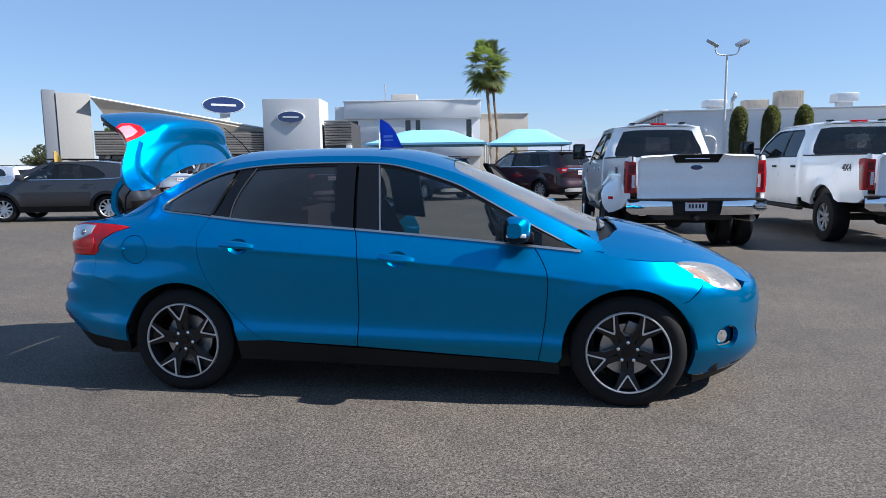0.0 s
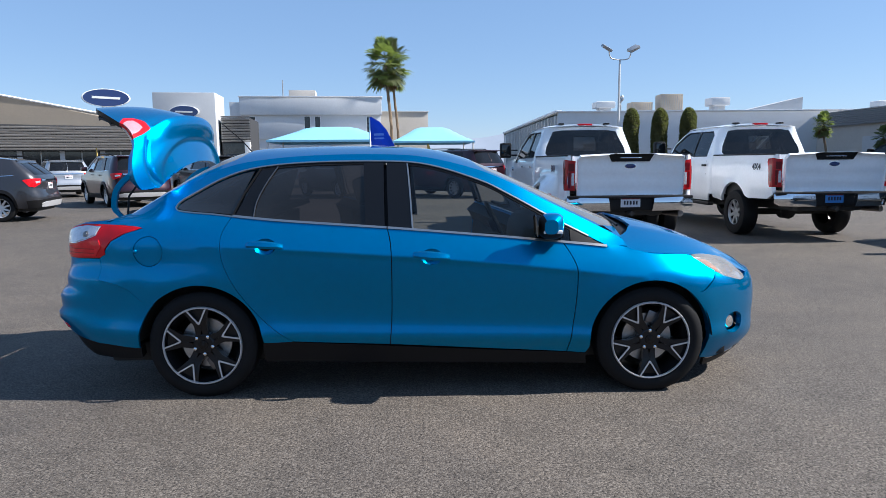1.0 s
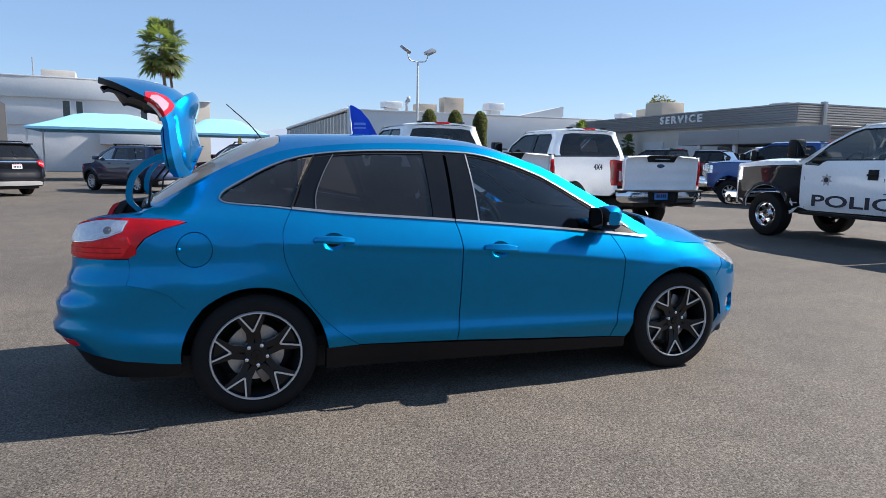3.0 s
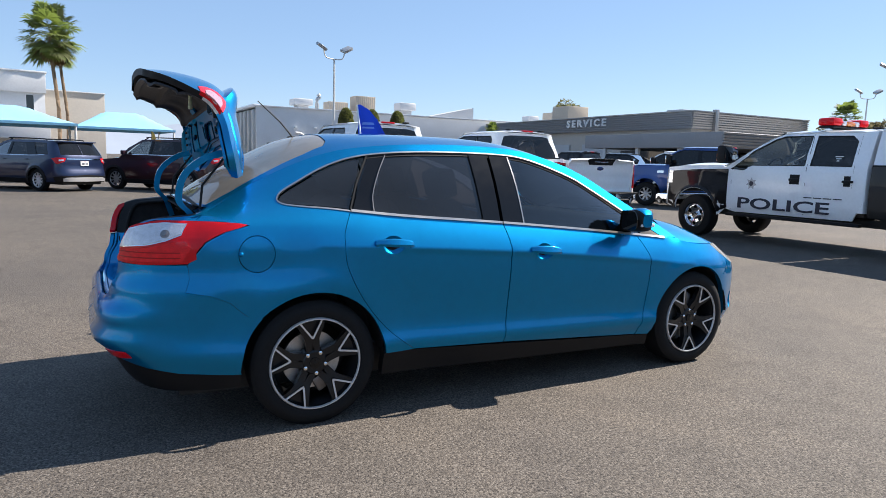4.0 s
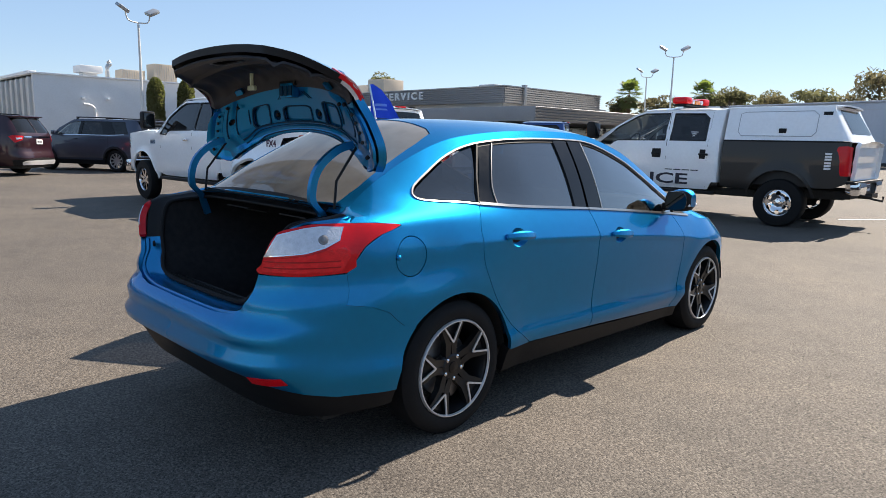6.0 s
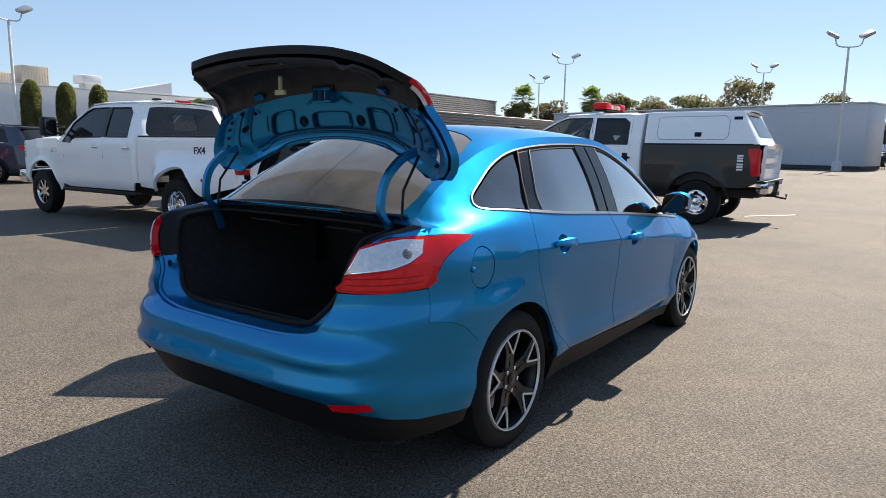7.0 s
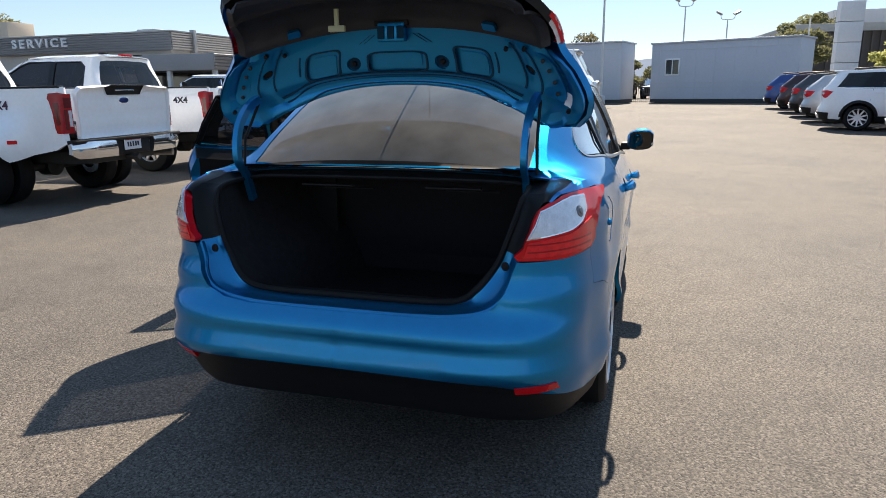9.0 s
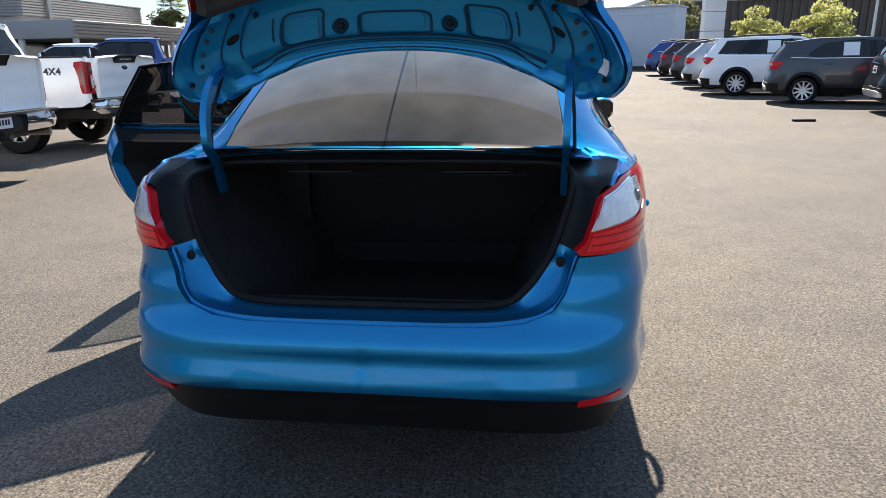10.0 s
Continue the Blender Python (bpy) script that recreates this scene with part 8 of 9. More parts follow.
for leaf_m, tint in ((M_PINE, (0.20, 0.18, 0.10)), (M_OLIVE, (0.20, 0.20, 0.10)), (M_VERDE, (0.46, 0.46, 0.18)), (M_PALMLEAF, (0.22, 0.30, 0.06)), (M_CYPRESS, (0.16, 0.19, 0.05)), (M_DEADLEAF, (0.22, 0.15, 0.07))):
    # leaves let light through
    lt = leaf_m.node_tree
    tl = lt.nodes.new("ShaderNodeBsdfTranslucent")
    tl.inputs[0].default_value = (*tint, 1)
    lm = lt.nodes.new("ShaderNodeMixShader")
    lm.inputs[0].default_value = 0.5
    lt.links.new(lt.nodes["Principled BSDF"].outputs[0], lm.inputs[1])
    lt.links.new(tl.outputs[0], lm.inputs[2])
    lt.links.new(lm.outputs[0], lt.nodes["Material Output"].inputs[0])
M_YSIGN = mat("yellow_sign", (0.60, 0.55, 0.02), rough=0.4)
# distance haze is painted into the hills' base colour
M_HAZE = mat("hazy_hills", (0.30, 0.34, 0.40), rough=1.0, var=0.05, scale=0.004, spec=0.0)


def along(a, b):
    """Frame whose x runs from a to b on plan, with its length."""
    d = Vector((b[0] - a[0], b[1] - a[1], 0))
    return pose(a[0], a[1], ground_z(*a) if abs(a[1]) < 40 and a[0] < 40 else 0.1, 0, 0, math.degrees(math.atan2(d.y, d.x))), d.length


def slats(parent, x0, x1, y, z0, z1, pitch, material, name="louvre_slat", tilt=0.05):
    """Horizontal louvre blades on a face that looks along -y in the parent's frame."""
    n = max(1, int(round((z1 - z0) / pitch)))
    bm = boxed(x0, x1, -0.05, 0.03, -pitch * 0.32, pitch * 0.32, 0.0, m=pose(0, 0, 0, 22))
    first = part(name, bm, material, parent)
    first.location = (0, y, z0 + pitch * 0.5)
    for i in range(1, n):
        o = new(name, first.data)
        o.parent = parent
        o.location = (0, y, z0 + pitch * (i + 0.5))


def oval_sign(parent, m, w, h):
    o = part("sign_oval", lathe([(0, 1.0), (1.0, 1.0), (1.3, 0.97), (1.3, 0.93)], 40, "y", m=m @ Matrix.Diagonal((w, -0.12, h, 1))), M_WRITE, parent, "white oval sign rim")
    part("sign_field", lathe([(1.0, 0.93), (1.36, 0.93), (1.4, 0.0)], 40, "y", m=m @ Matrix.Diagonal((w, -0.12, h, 1))), M_BADGE, o, "plain dark blue oval")
    # the mark as plain white bars
    for x0, x1, z0, z1 in ((-0.60, 0.60, -0.13, 0.13),):
        part("sign_stroke", boxed(x0, x1, -0.186, -0.170, z0, z1, 0.0, m=m @ Matrix.Diagonal((w * 0.95, 1, h * 0.95, 1)) @ pose(0, 0, 0, 0, 4, 0)), M_WRITE, o)


def showroom():
    b = thing("showroom", "grey showroom with louvred fascia and a white sign tower", "building", pose(-0.70, -0.33, -0.94), kind="structure")
    fin = thing("fin_wall", "", "")
    fin.parent = b
    m, L = along((-35.78, 41.98), (-33.38, 44.15))
    fin.matrix_basis = m
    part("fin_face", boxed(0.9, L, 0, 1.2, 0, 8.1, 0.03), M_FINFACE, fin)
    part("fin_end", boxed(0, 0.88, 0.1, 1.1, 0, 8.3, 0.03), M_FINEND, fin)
    hall = thing("sales_hall", "", "")
    hall.parent = b
    m, L = along((-33.4, 44.4), (-21.6, 51.0))
    hall.matrix_basis = m
    part("hall_wall", boxed(0, L, 1.6, 12, 0, 5.2, 0.0), M_GREYWALL, hall)
    part("fascia_backing", boxed(0, L, -0.2, 1.5, 3.3, 5.25, 0.02), M_SLATBACK, hall)
    slats(hall, 0, L, -0.26, 3.35, 5.25, 0.20, M_SLAT)
    part("shop_glass", boxed(0.2, L - 0.2, 1.2, 1.3, 0.2, 3.3), M_DARKGLASS, hall)
    for x in (0.6, 3.4, 6.2, 9.0, 11.8):
        part("hall_column", boxed(x, x + 0.35, 0.3, 0.65, 0, 3.3, 0.02), M_GREYWALL, hall)
        part("mullion", boxed(x + 1.5, x + 1.58, 1.14, 1.2, 0.2, 3.3), M_GALV, hall)
    bm = bmesh.new()
    pts = [(0, -1.0, 7.75), (L * 0.98, 1.5, 5.6), (L * 0.98, 1.5, 5.30), (1.6, 0.4, 5.30), (0, 6.0, 7.75), (L * 0.98, 8.0, 5.6), (L * 0.98, 8.0, 5.3), (1.6, 7.0, 5.3)]
    vs = [bm.verts.new(p) for p in pts]
    for q in ((0, 1, 2, 3), (4, 7, 6, 5), (0, 4, 5, 1), (1, 5, 6, 2), (2, 6, 7, 3), (3, 7, 4, 0)):
        bm.faces.new([vs[i] for i in q])
    bmesh.ops.recalc_face_normals(bm, faces=bm.faces[:])
    part("roof_wedge", bm, M_TAN, hall)
    part("roof_edge", tube([(0, -1.02, 7.78), (L * 0.98, 1.48, 5.63)], 0.09, 6), M_WRITE, hall)
    tow = thing("sign_tower", "", "")
    tow.parent = b
    m, L = along((-21.7, 50.0), (-16.9, 50.6))
    tow.matrix_basis = m
    part("tower_body", boxed(0, L, 0, 4.0, 0, 7.95, 0.03), M_GREYWALL, tow)
    part("tower_door", boxed(1.2, L - 1.0, -0.05, 0.02, 0.0, 2.9), M_DARKGLASS, tow)
    oval_sign(tow, Matrix.Translation((L * 0.5, -0.05, 6.4)), 1.18, 0.50)
    m, L = along((-16.8, 51.4), (-14.5, 51.7))
    lk = thing("louvred_link", "", "")
    lk.parent = b
    lk.matrix_basis = m
    part("link_wall", boxed(0, L, 0.3, 6, 0, 6.0), M_SLATBACK, lk)
    slats(lk, 0, L, 0.2, 4.0, 6.1, 0.22, M_SLAT)
    part("link_opening", boxed(0.1, L - 0.5, 0.2, 0.28, 0.0, 3.9), M_DARKGLASS, lk)
    part("link_pier", boxed(L - 0.45, L, -0.1, 0.6, 0.0, 4.0, 0.02), M_STUCCO, lk)


def pole_sign():
    p = thing("pole_sign", "dark blue oval sign on a white post behind the showroom", "sign", pose(-33.9, 66.0, -0.4, 0, 0, 24))
    oval_sign(p, Matrix.Translation((0, -0.2, 8.67)), 2.30, 0.92)
    part("sign_post", boxed(-0.45, 0.60, -0.1, 0.4, 0, 7.9, 0.05), M_POLE, p)


def white_block():
    b = thing("office_block", "white two-storey stucco block with slit windows", "building", kind="structure")
    m, L = along((-20.25, 67.8), (-5.65, 69.3))
    b.matrix_basis = Matrix.Translation((0, 0, -0.70)) @ m @ Matrix.Diagonal((1.08, 1, 1, 1))
    L /= 1.08
    part("upper_wall", boxed(0, L, 0, 14, 4.6, 7.15, 0.02), M_STUCCO, b)
    part("lower_wall", boxed(0, L, 0.25, 14, 0, 4.6, 0.02), M_STUCCO, b)
    part("parapet", boxed(-0.3, L + 0.1, -0.35, 14, 7.15, 9.0, 0.03), M_STUCCO, b)
    part("coping", boxed(-0.4, L + 0.2, -0.45, 14, 9.0, 9.14, 0.02), M_WRITE, b)
    part("side_bay", boxed(-1.5, -0.35, 1.0, 8, 0, 8.6, 0.02), M_STUCCO, b)
    for x, w in ((0.35, 0.75), (5.95, 0.55), (7.0, 0.5), (12.2, 0.55)):
        wn2 = part("slit_window", boxed(x, x + w, -0.02, 0.10, 4.75, 6.95), M_DARKGLASS, b)
        part("window_frame", boxed(x - 0.06, x, -0.05, 0.1, 4.7, 7.0), M_WRITE, wn2)
        part("window_frame", boxed(x + w, x + w + 0.06, -0.05, 0.1, 4.7, 7.0), M_WRITE, wn2)
    part("balcony", boxed(8.8, L + 0.2, -2.4, 0.2, 2.9, 4.5, 0.03), M_STUCCO, b)
    part("balcony_rail", boxed(8.7, L + 0.3, -2.5, -2.3, 4.5, 4.62, 0.02), M_WRITE, b)
    part("roof_plant", boxed(4.2, 6.9, 3, 6, 9.1, 10.1, 0.03), M_BEIGE, b)
    part("roof_mast", tube([(3.6, 3.0, 9.1), (3.6, 3.0, 11.2)], 0.06, 6), M_GALV, b)
    m, L = along((-7.0, 76.2), (-0.5, 77.0))
    m = Matrix.Translation((0, 0, -0.6)) @ m
    w = thing("office_wing", "plain beige stucco wing beside the white block", "building", m, kind="structure")
    part("wing_wall", boxed(0, L, 0, 12, 0, 7.9, 0.02), M_BEIGE, w)
    part("wing_coping", boxed(-0.1, L + 0.1, -0.1, 12, 7.9, 8.02, 0.02), M_STUCCO, w)


def shade_canopy(x, y, w, d, z0, z1, label):
    c = thing("shade_canopy", label, "canopy", pose(x, y, 0.2, 0, 0, 4), "light blue shade canopies")
    bm = bmesh.new()
    n = 14
    grid = []
    for i in range(n + 1):
        row = []
        for j in range(n + 1):
            u, v = -1 + 2 * i / n, -1 + 2 * j / n
            e = max(0.0, max(abs(u), abs(v)) - 0.36) / 0.64
            row.append(bm.verts.new((u * w / 2, v * d / 2, z0 + (z1 - z0) * (1 - e) ** 1.15)))
        grid.append(row)
    for i in range(n):
        for j in range(n):
            bm.faces.new((grid[i][j], grid[i + 1][j], grid[i + 1][j + 1], grid[i][j + 1]))
    part("canopy_cloth", bm, M_CANVAS, c)
    bm = bmesh.new()
    for a in (-1, 1):
        box(bm, -w / 2, w / 2, a * d / 2 - 0.02, a * d / 2 + 0.02, z0 - 0.14, z0 + 0.01)
        box(bm, a * w / 2 - 0.02, a * w / 2 + 0.02, -d / 2, d / 2, z0 - 0.14, z0 + 0.01)
    part("canopy_valance", bm, M_CANVAS, c)
    for a in (-1, 1):
        for e in (-1, 1):
            part("canopy_post", tube([(a * (w / 2 - 0.1), e * (d / 2 - 0.1), 0), (a * (w / 2 - 0.1), e * (d / 2 - 0.1), z0)], 0.06, 8), M_POLE, c)


def workshop():
    b = thing("workshop", "long pale workshop hall with ribbed side cladding", "building", pose(0, 0, -0.35), kind="structure")
    part("front_wall", boxed(14.4, 60, 71.8, 72.2, 0, 7.2, 0.02), M_STUCCO, b)
    part("flat_roof", boxed(14.4, 60, 72.2, 130, 6.9, 7.1), M_GREYWALL, b)
    part("roof_coping", boxed(14.2, 60, 71.65, 72.3, 7.2, 7.36, 0.02), M_WRITE, b)
    part("side_wall", boxed(14.4, 14.8, 72.2, 130, 0, 7.2, 0.02), M_RIB, b)
    part("side_coping", boxed(14.2, 14.9, 72.3, 130, 7.2, 7.5, 0.02), M_WRITE, b)
    first = part("cladding_rib", boxed(-0.28, 0.0, -0.20, 0.20, 0.0, 6.9, 0.02), M_RIB, b)
    first.location = (14.4, 72.6, 0)
    for i in range(1, 24):
        o = new("cladding_rib", first.data)
        o.parent = b
        o.location = (14.4, 72.6 + 2.2 * i, 0)
    for x in (18.6, 21.0):
        part("wall_lamp", boxed(x, x + 0.25, 71.35, 71.8, 5.0, 5.2, 0.03), M_WRITE, b)
    part("roof_duct", tube(round_line([(19.8, 71.6, 2.5), (19.8, 71.5, 3.9), (19.4, 71.4, 4.4), (18.7, 71.4, 4.5)], n=4), 0.12, 8), M_WRITE, b)
    part("dark_doorway", boxed(25.6, 27.0, 71.70, 71.80, 0, 4.6), M_SLATBACK, b)
    bm = bmesh.new()
    ends = [[bm.verts.new((x, y, z)) for x, z in ((35.6, 7.15), (43.7, 7.15), (43.7, 8.95))] for y in (74.0, 77.0)]
    for i in range(3):
        bm.faces.new((ends[0][i], ends[0][(i + 1) % 3], ends[1][(i + 1) % 3], ends[1][i]))
    bm.faces.new(ends[0][::-1])
    bm.faces.new(ends[1])
    bmesh.ops.recalc_face_normals(bm, faces=bm.faces[:])
    part("roof_wedge", bm, M_GREYWALL, b)
    for x, y, w, h, nm in ((20.4, 75, 2.3, 1.5, "vent"), (24.7, 75, 2.5, 1.0, "unit"), (28.2, 75, 2.6, 1.9, "unit"), (34.0, 75, 2.2, 1.9, "vent"), (22.35, 75, 0.9, 1.9, "pipe"), (53.8, 75, 1.8, 1.4, "vent"), (58.6, 75, 3.4, 1.7, "unit")):
        u = thing("roof_unit", "", "")
        u.parent = b
        u.location = (x, y, 7.1)
        if nm == "vent":
            part("vent_neck", boxed(-w * 0.3, w * 0.3, -w * 0.3, w * 0.3, 0, h * 0.55), M_GREYWALL, u)
            part("vent_cap", boxed(-w * 0.5, w * 0.5, -w * 0.5, w * 0.5, h * 0.5, h, 0.15), M_STUCCO, u)
        elif nm == "unit":
            part("unit_case", boxed(-w * 0.5, w * 0.5, -w * 0.4, w * 0.4, 0.1, h + 0.4, 0.04), M_TAN, u)
            first = part("unit_fin", boxed(-0.03, 0.03, -w * 0.4 - 0.05, -w * 0.4, 0.2, h + 0.3), M_BEIGE, u)
            first.location.x = -w * 0.45
            for i in range(1, 10):
                o = new("unit_fin", first.data)
                o.parent = u
                o.location.x = -w * 0.45 + i * w * 0.1
        else:
            part("stack", tube(round_line([(0, 0, 0), (0, 0, 1.5), (0.3, 0, 1.9), (0.1, 0, 2.2)], n=4), 0.22, 10), M_GALV, u)


def service_bay():
    b = thing("service_building", "low grey service building with louvred fascia and canopy", "building", kind="structure")
    # upper volume
    part("upper_wall", boxed(44.4, 62, 37.6, 72, 0, 5.0), M_BEIGE, b)
    part("upper_fascia", boxed(44.0, 60.0, 37.2, 71, 4.85, 6.3, 0.02), M_GREYFASCIA, b)
    part("fascia_cap", boxed(43.85, 60.1, 37.05, 71, 6.3, 6.42, 0.02), M_SLAT, b)
    west = thing("west_louvres", "", "")
    west.parent = b
    west.matrix_basis = pose(44.0, 71.0, 0, 0, 0, -90)
    slats(west, 0, 33.8, -0.06, 4.9, 6.3, 0.2, M_GREYFASCIA)
    south = thing("south_louvres", "", "")
    south.parent = b
    south.matrix_basis = pose(44.0, 37.2, 0)
    slats(south, 0, 16.0, -0.06, 4.9, 6.3, 0.2, M_SLAT)
    part("corner_pier", boxed(46.6, 47.0, 36.9, 37.3, 4.7, 6.6, 0.02), M_SLAT, b)
    m = Matrix.Translation((43.86, 51.05, 5.73)) @ pose(0, 0, 0, 90, 0, -90)
    text_part("SERVICE", 1.02, m, M_WRITE, b, "service_lettering", 0.06, bold=0.03, sx=1.28, gap=1.38, label="white raised SERVICE letters")
    # canopy in front
    part("canopy_fascia", boxed(38.0, 62.0, 29.0, 37.0, 2.95, 4.1, 0.02), M_GREYFASCIA, b)
    part("canopy_west_fascia", boxed(38.0, 44.0, 37.0, 44.0, 2.95, 4.1, 0.02), M_GREYFASCIA, b)
    cs = thing("canopy_louvres", "", "")
    cs.parent = b
    cs.matrix_basis = pose(38.0, 29.0, 0)
    slats(cs, 0, 24.0, -0.06, 3.0, 4.1, 0.22, M_SLAT)
    for x in (38.4, 42.5, 46.6, 50.7, 54.8, 58.9):
        part("canopy_post", boxed(x, x + 0.3, 29.2, 29.5, 0, 3.0, 0.02), M_STUCCO, b)
    for y in (33.0, 37.5, 41.5):
        part("canopy_post", boxed(38.2, 38.5, y, y + 0.3, 0, 3.0, 0.02), M_STUCCO, b)
    part("bay_front", boxed(40.5, 62, 36.6, 36.8, 0, 2.95), M_DARKGLASS, b)
    part("bay_side", boxed(44.2, 44.35, 37.0, 46.0, 0, 2.95), M_DARKGLASS, b)
    for y in (48.5, 54.0, 60.0):
        part("service_door", boxed(44.25, 44.38, y, y + 3.4, 0, 3.6), M_GREYWALL, b)
    part("roof_unit", boxed(47, 50, 58, 61, 6.4, 8.2, 0.05), M_TAN, b)
    part("roof_unit", boxed(48, 50, 42, 44, 6.4, 7.0, 0.05), M_GREYWALL, b)


def site_trailer(a, b2, h, label, window_at=()):
    m, L = along(a, b2)
    m = Matrix.Translation((0, 0, 0.28 - m.translation.z)) @ m
    t = thing("site_trailer", label, "trailer", m, "pale office trailers")
    part("trailer_body", boxed(0, L, 0, 3.2, 0.22, h, 0.03), M_TRAILER, t)
    part("trailer_skirt", boxed(0.02, L - 0.02, 0.05, 3.1, 0.0, 0.22), M_SLATBACK, t)
    part("roof_trim", boxed(-0.08, L + 0.08, -0.10, 3.3, h, h + 0.10, 0.02), M_TRAILER, t)
    for z in (0.95, 1.25, h - 0.45):
        part("cladding_line", boxed(0, L, -0.015, 0.0, z, z + 0.03), M_GREYWALL, t)
    n = int(L / 1.22)
    first = part("panel_joint", boxed(-0.015, 0.015, -0.012, 0.0, 0.25, h - 0.05), M_TRAILER, t)
    first.location.x = 0.6
    for i in range(1, n):
        o = new("panel_joint", first.data)
        o.parent = t
        o.location.x = 0.6 + 1.22 * i
    for x in window_at:
        w = part("window_frame", boxed(x - 0.50, x + 0.50, -0.06, 0.0, 1.75, 2.85, 0.02), M_WRITE, t)
        for dx in (-0.23, 0.23):
            part("pane", boxed(x + dx - 0.19, x + dx + 0.19, -0.075, -0.062, 1.85, 2.75), M_DARKGLASS, w)


showroom()
pole_sign()
white_block()
shade_canopy(-7.3, 45.0, 8.6, 7.0, 2.75, 3.75, "light blue cloth shade canopy on white posts")
shade_canopy(-0.1, 50.5, 6.4, 6.5, 2.8, 3.95, "light blue cloth shade canopy behind the far row")
workshop()
service_bay()
site_trailer((49.2, 24.5), (43.32, 0.92), 3.96, "long pale blue-grey office trailer", ())
site_trailer((44.4, -1.0), (40.6, -9.35), 3.80, "pale blue-grey office trailer with a small window", (1.5,))


# ---- lamp posts, signs, fences ----
def lamp_post(x, y, h, turn, label="tall pale lamp post with two floodlights", arm=0.75):
    p = thing("lamp_post", label, "street lamp", pose(x, y, 0.1, 0, 0, turn), "car lot lamp posts")
    part("pole", tube([(0, 0, 0), (0, 0, h)], 0.10, 10, taper=0.06), M_POLE, p)
    part("pole_base", lathe([(0, 0.28), (0.7, 0.26), (0.74, 0.0)], 14, "z"), M_STUCCO, p)
    part("bracket", tube(round_line([(-arm, 0, h + 0.55), (-arm * 0.85, 0, h + 0.12), (-arm * 0.4, 0, h), (arm * 0.4, 0, h), (arm * 0.85, 0, h + 0.12), (arm, 0, h + 0.55)], n=4), 0.04, 6), M_POLE, p)
    for s in (-1, 1):
        hd2 = part("floodlight", boxed(-0.34, 0.34, -0.26, 0.26, -0.08, 0.10, 0.04, m=Matrix.Translation((s * (arm + 0.15), 0, h + 0.68)) @ pose(0, 0, 0, 20, -s * 28, 0)), M_GALV, p)
        part("lamp_glass", boxed(-0.28, 0.28, -0.21, 0.21, -0.10, -0.082, 0.0, m=Matrix.Translation((s * (arm + 0.15), 0, h + 0.68)) @ pose(0, 0, 0, 20, -s * 28, 0)), M_CLEARL, hd2)


lamp_post(11.85, 37.76, 7.55, 10)
lamp_post(49.6, 23.8, 8.4, -50)
lamp_post(62.9, 33.4, 8.3, -30)
lamp_post(66.9, 11.35, 8.65, -60)
lamp_post(41.34, 2.06, 7.2, -65)
lamp_post(44.0, -22.5, 9.0, -80)
lamp_post(70.0, -4.0, 9.0, -80)
lamp_post(75.0, -8.5, 8.0, -80)


def yard_fence(a, b2, h, label, pitch=0.5):
    m, L = along(a, b2)
    f = thing("yard_fence", label, "fence", m, kind="structure")
    part("rail", boxed(0, L, -0.02, 0.02, h - 0.12, h - 0.07), M_SLATBACK, f)
    part("rail", boxed(0, L, -0.02, 0.02, 0.2, 0.25), M_SLATBACK, f)
    first = part("picket", boxed(-0.015, 0.015, -0.015, 0.015, 0, h), M_SLATBACK, f)
    for i in range(1, int(L / pitch)):
        o = new("picket", first.data)
        o.parent = f
        o.location.x = pitch * i


yard_fence((46.6, 1.6), (46.6, -1.6), 2.0, "dark steel picket fence in the gap", 0.14)
yard_fence((54.0, -10.0), (56.0, -40.0), 2.0, "dark steel picket fence at the lot's edge", 0.4)
suv("dark off-roader parked behind the fence", stand(58.5, 1.2, 175), M_BLACK_P, 4.4, 1.9, 1.85, 2.6)
suv("dark grey off-roader parked behind the fence", stand(59.5, -1.3, 175), M_GRAY_P, 4.4, 1.9, 1.85, 2.6)


def brown_building():
    b = thing("slat_clad_building", "brown vertical-slat building with a pale flat roof", "building", kind="structure")
    m, L = along((74.5, -15.0), (78.0, -62.0))
    b.matrix_basis = m
    part("wall", boxed(0, L, 0, 25, 0, 6.4), M_BROWN, b)
    first = part("slat", boxed(-0.10, 0.10, -0.22, 0.0, 0, 6.4), M_BROWN, b)
    for i in range(1, int(L / 0.8)):
        o = new("slat", first.data)
        o.parent = b
        o.location.x = 0.8 * i
    part("roof_band", boxed(-0.3, L, -0.3, 25, 6.4, 7.2, 0.02), M_BEIGE, b)
    part("upper_block", boxed(7, 30, 12, 30, 7.2, 9.6, 0.02), M_GREYWALL, b)


brown_building()


def pylon():
    p = thing("sign_pylon", "tall white panelled pylon at the lot's edge", "sign", pose(47.2, -13.3, 0.1, 0, 0, -80))
    for i in range(5):
        part("pylon_panel", boxed(-0.75, 0.75, -0.3, 0.3, 1.3 * i + 0.02, 1.3 * (i + 1) - 0.02, 0.02), M_STUCCO, p)
    s = thing("crossing_sign", "yellow warning sign on a thin post", "sign", pose(52.0, -11.9, 0.1, 0, 0, -80))
    part("post", tube([(0, 0, 0), (0, 0, 6.0)], 0.06, 8), M_POLE, s)
    part("sign_plate", boxed(-0.36, 0.36, -0.08, -0.05, -0.36, 0.36, 0.02, m=Matrix.Translation((0, 0, 2.9)) @ pose(0, 0, 0, 0, 45, 0)), M_YSIGN, s)


pylon()

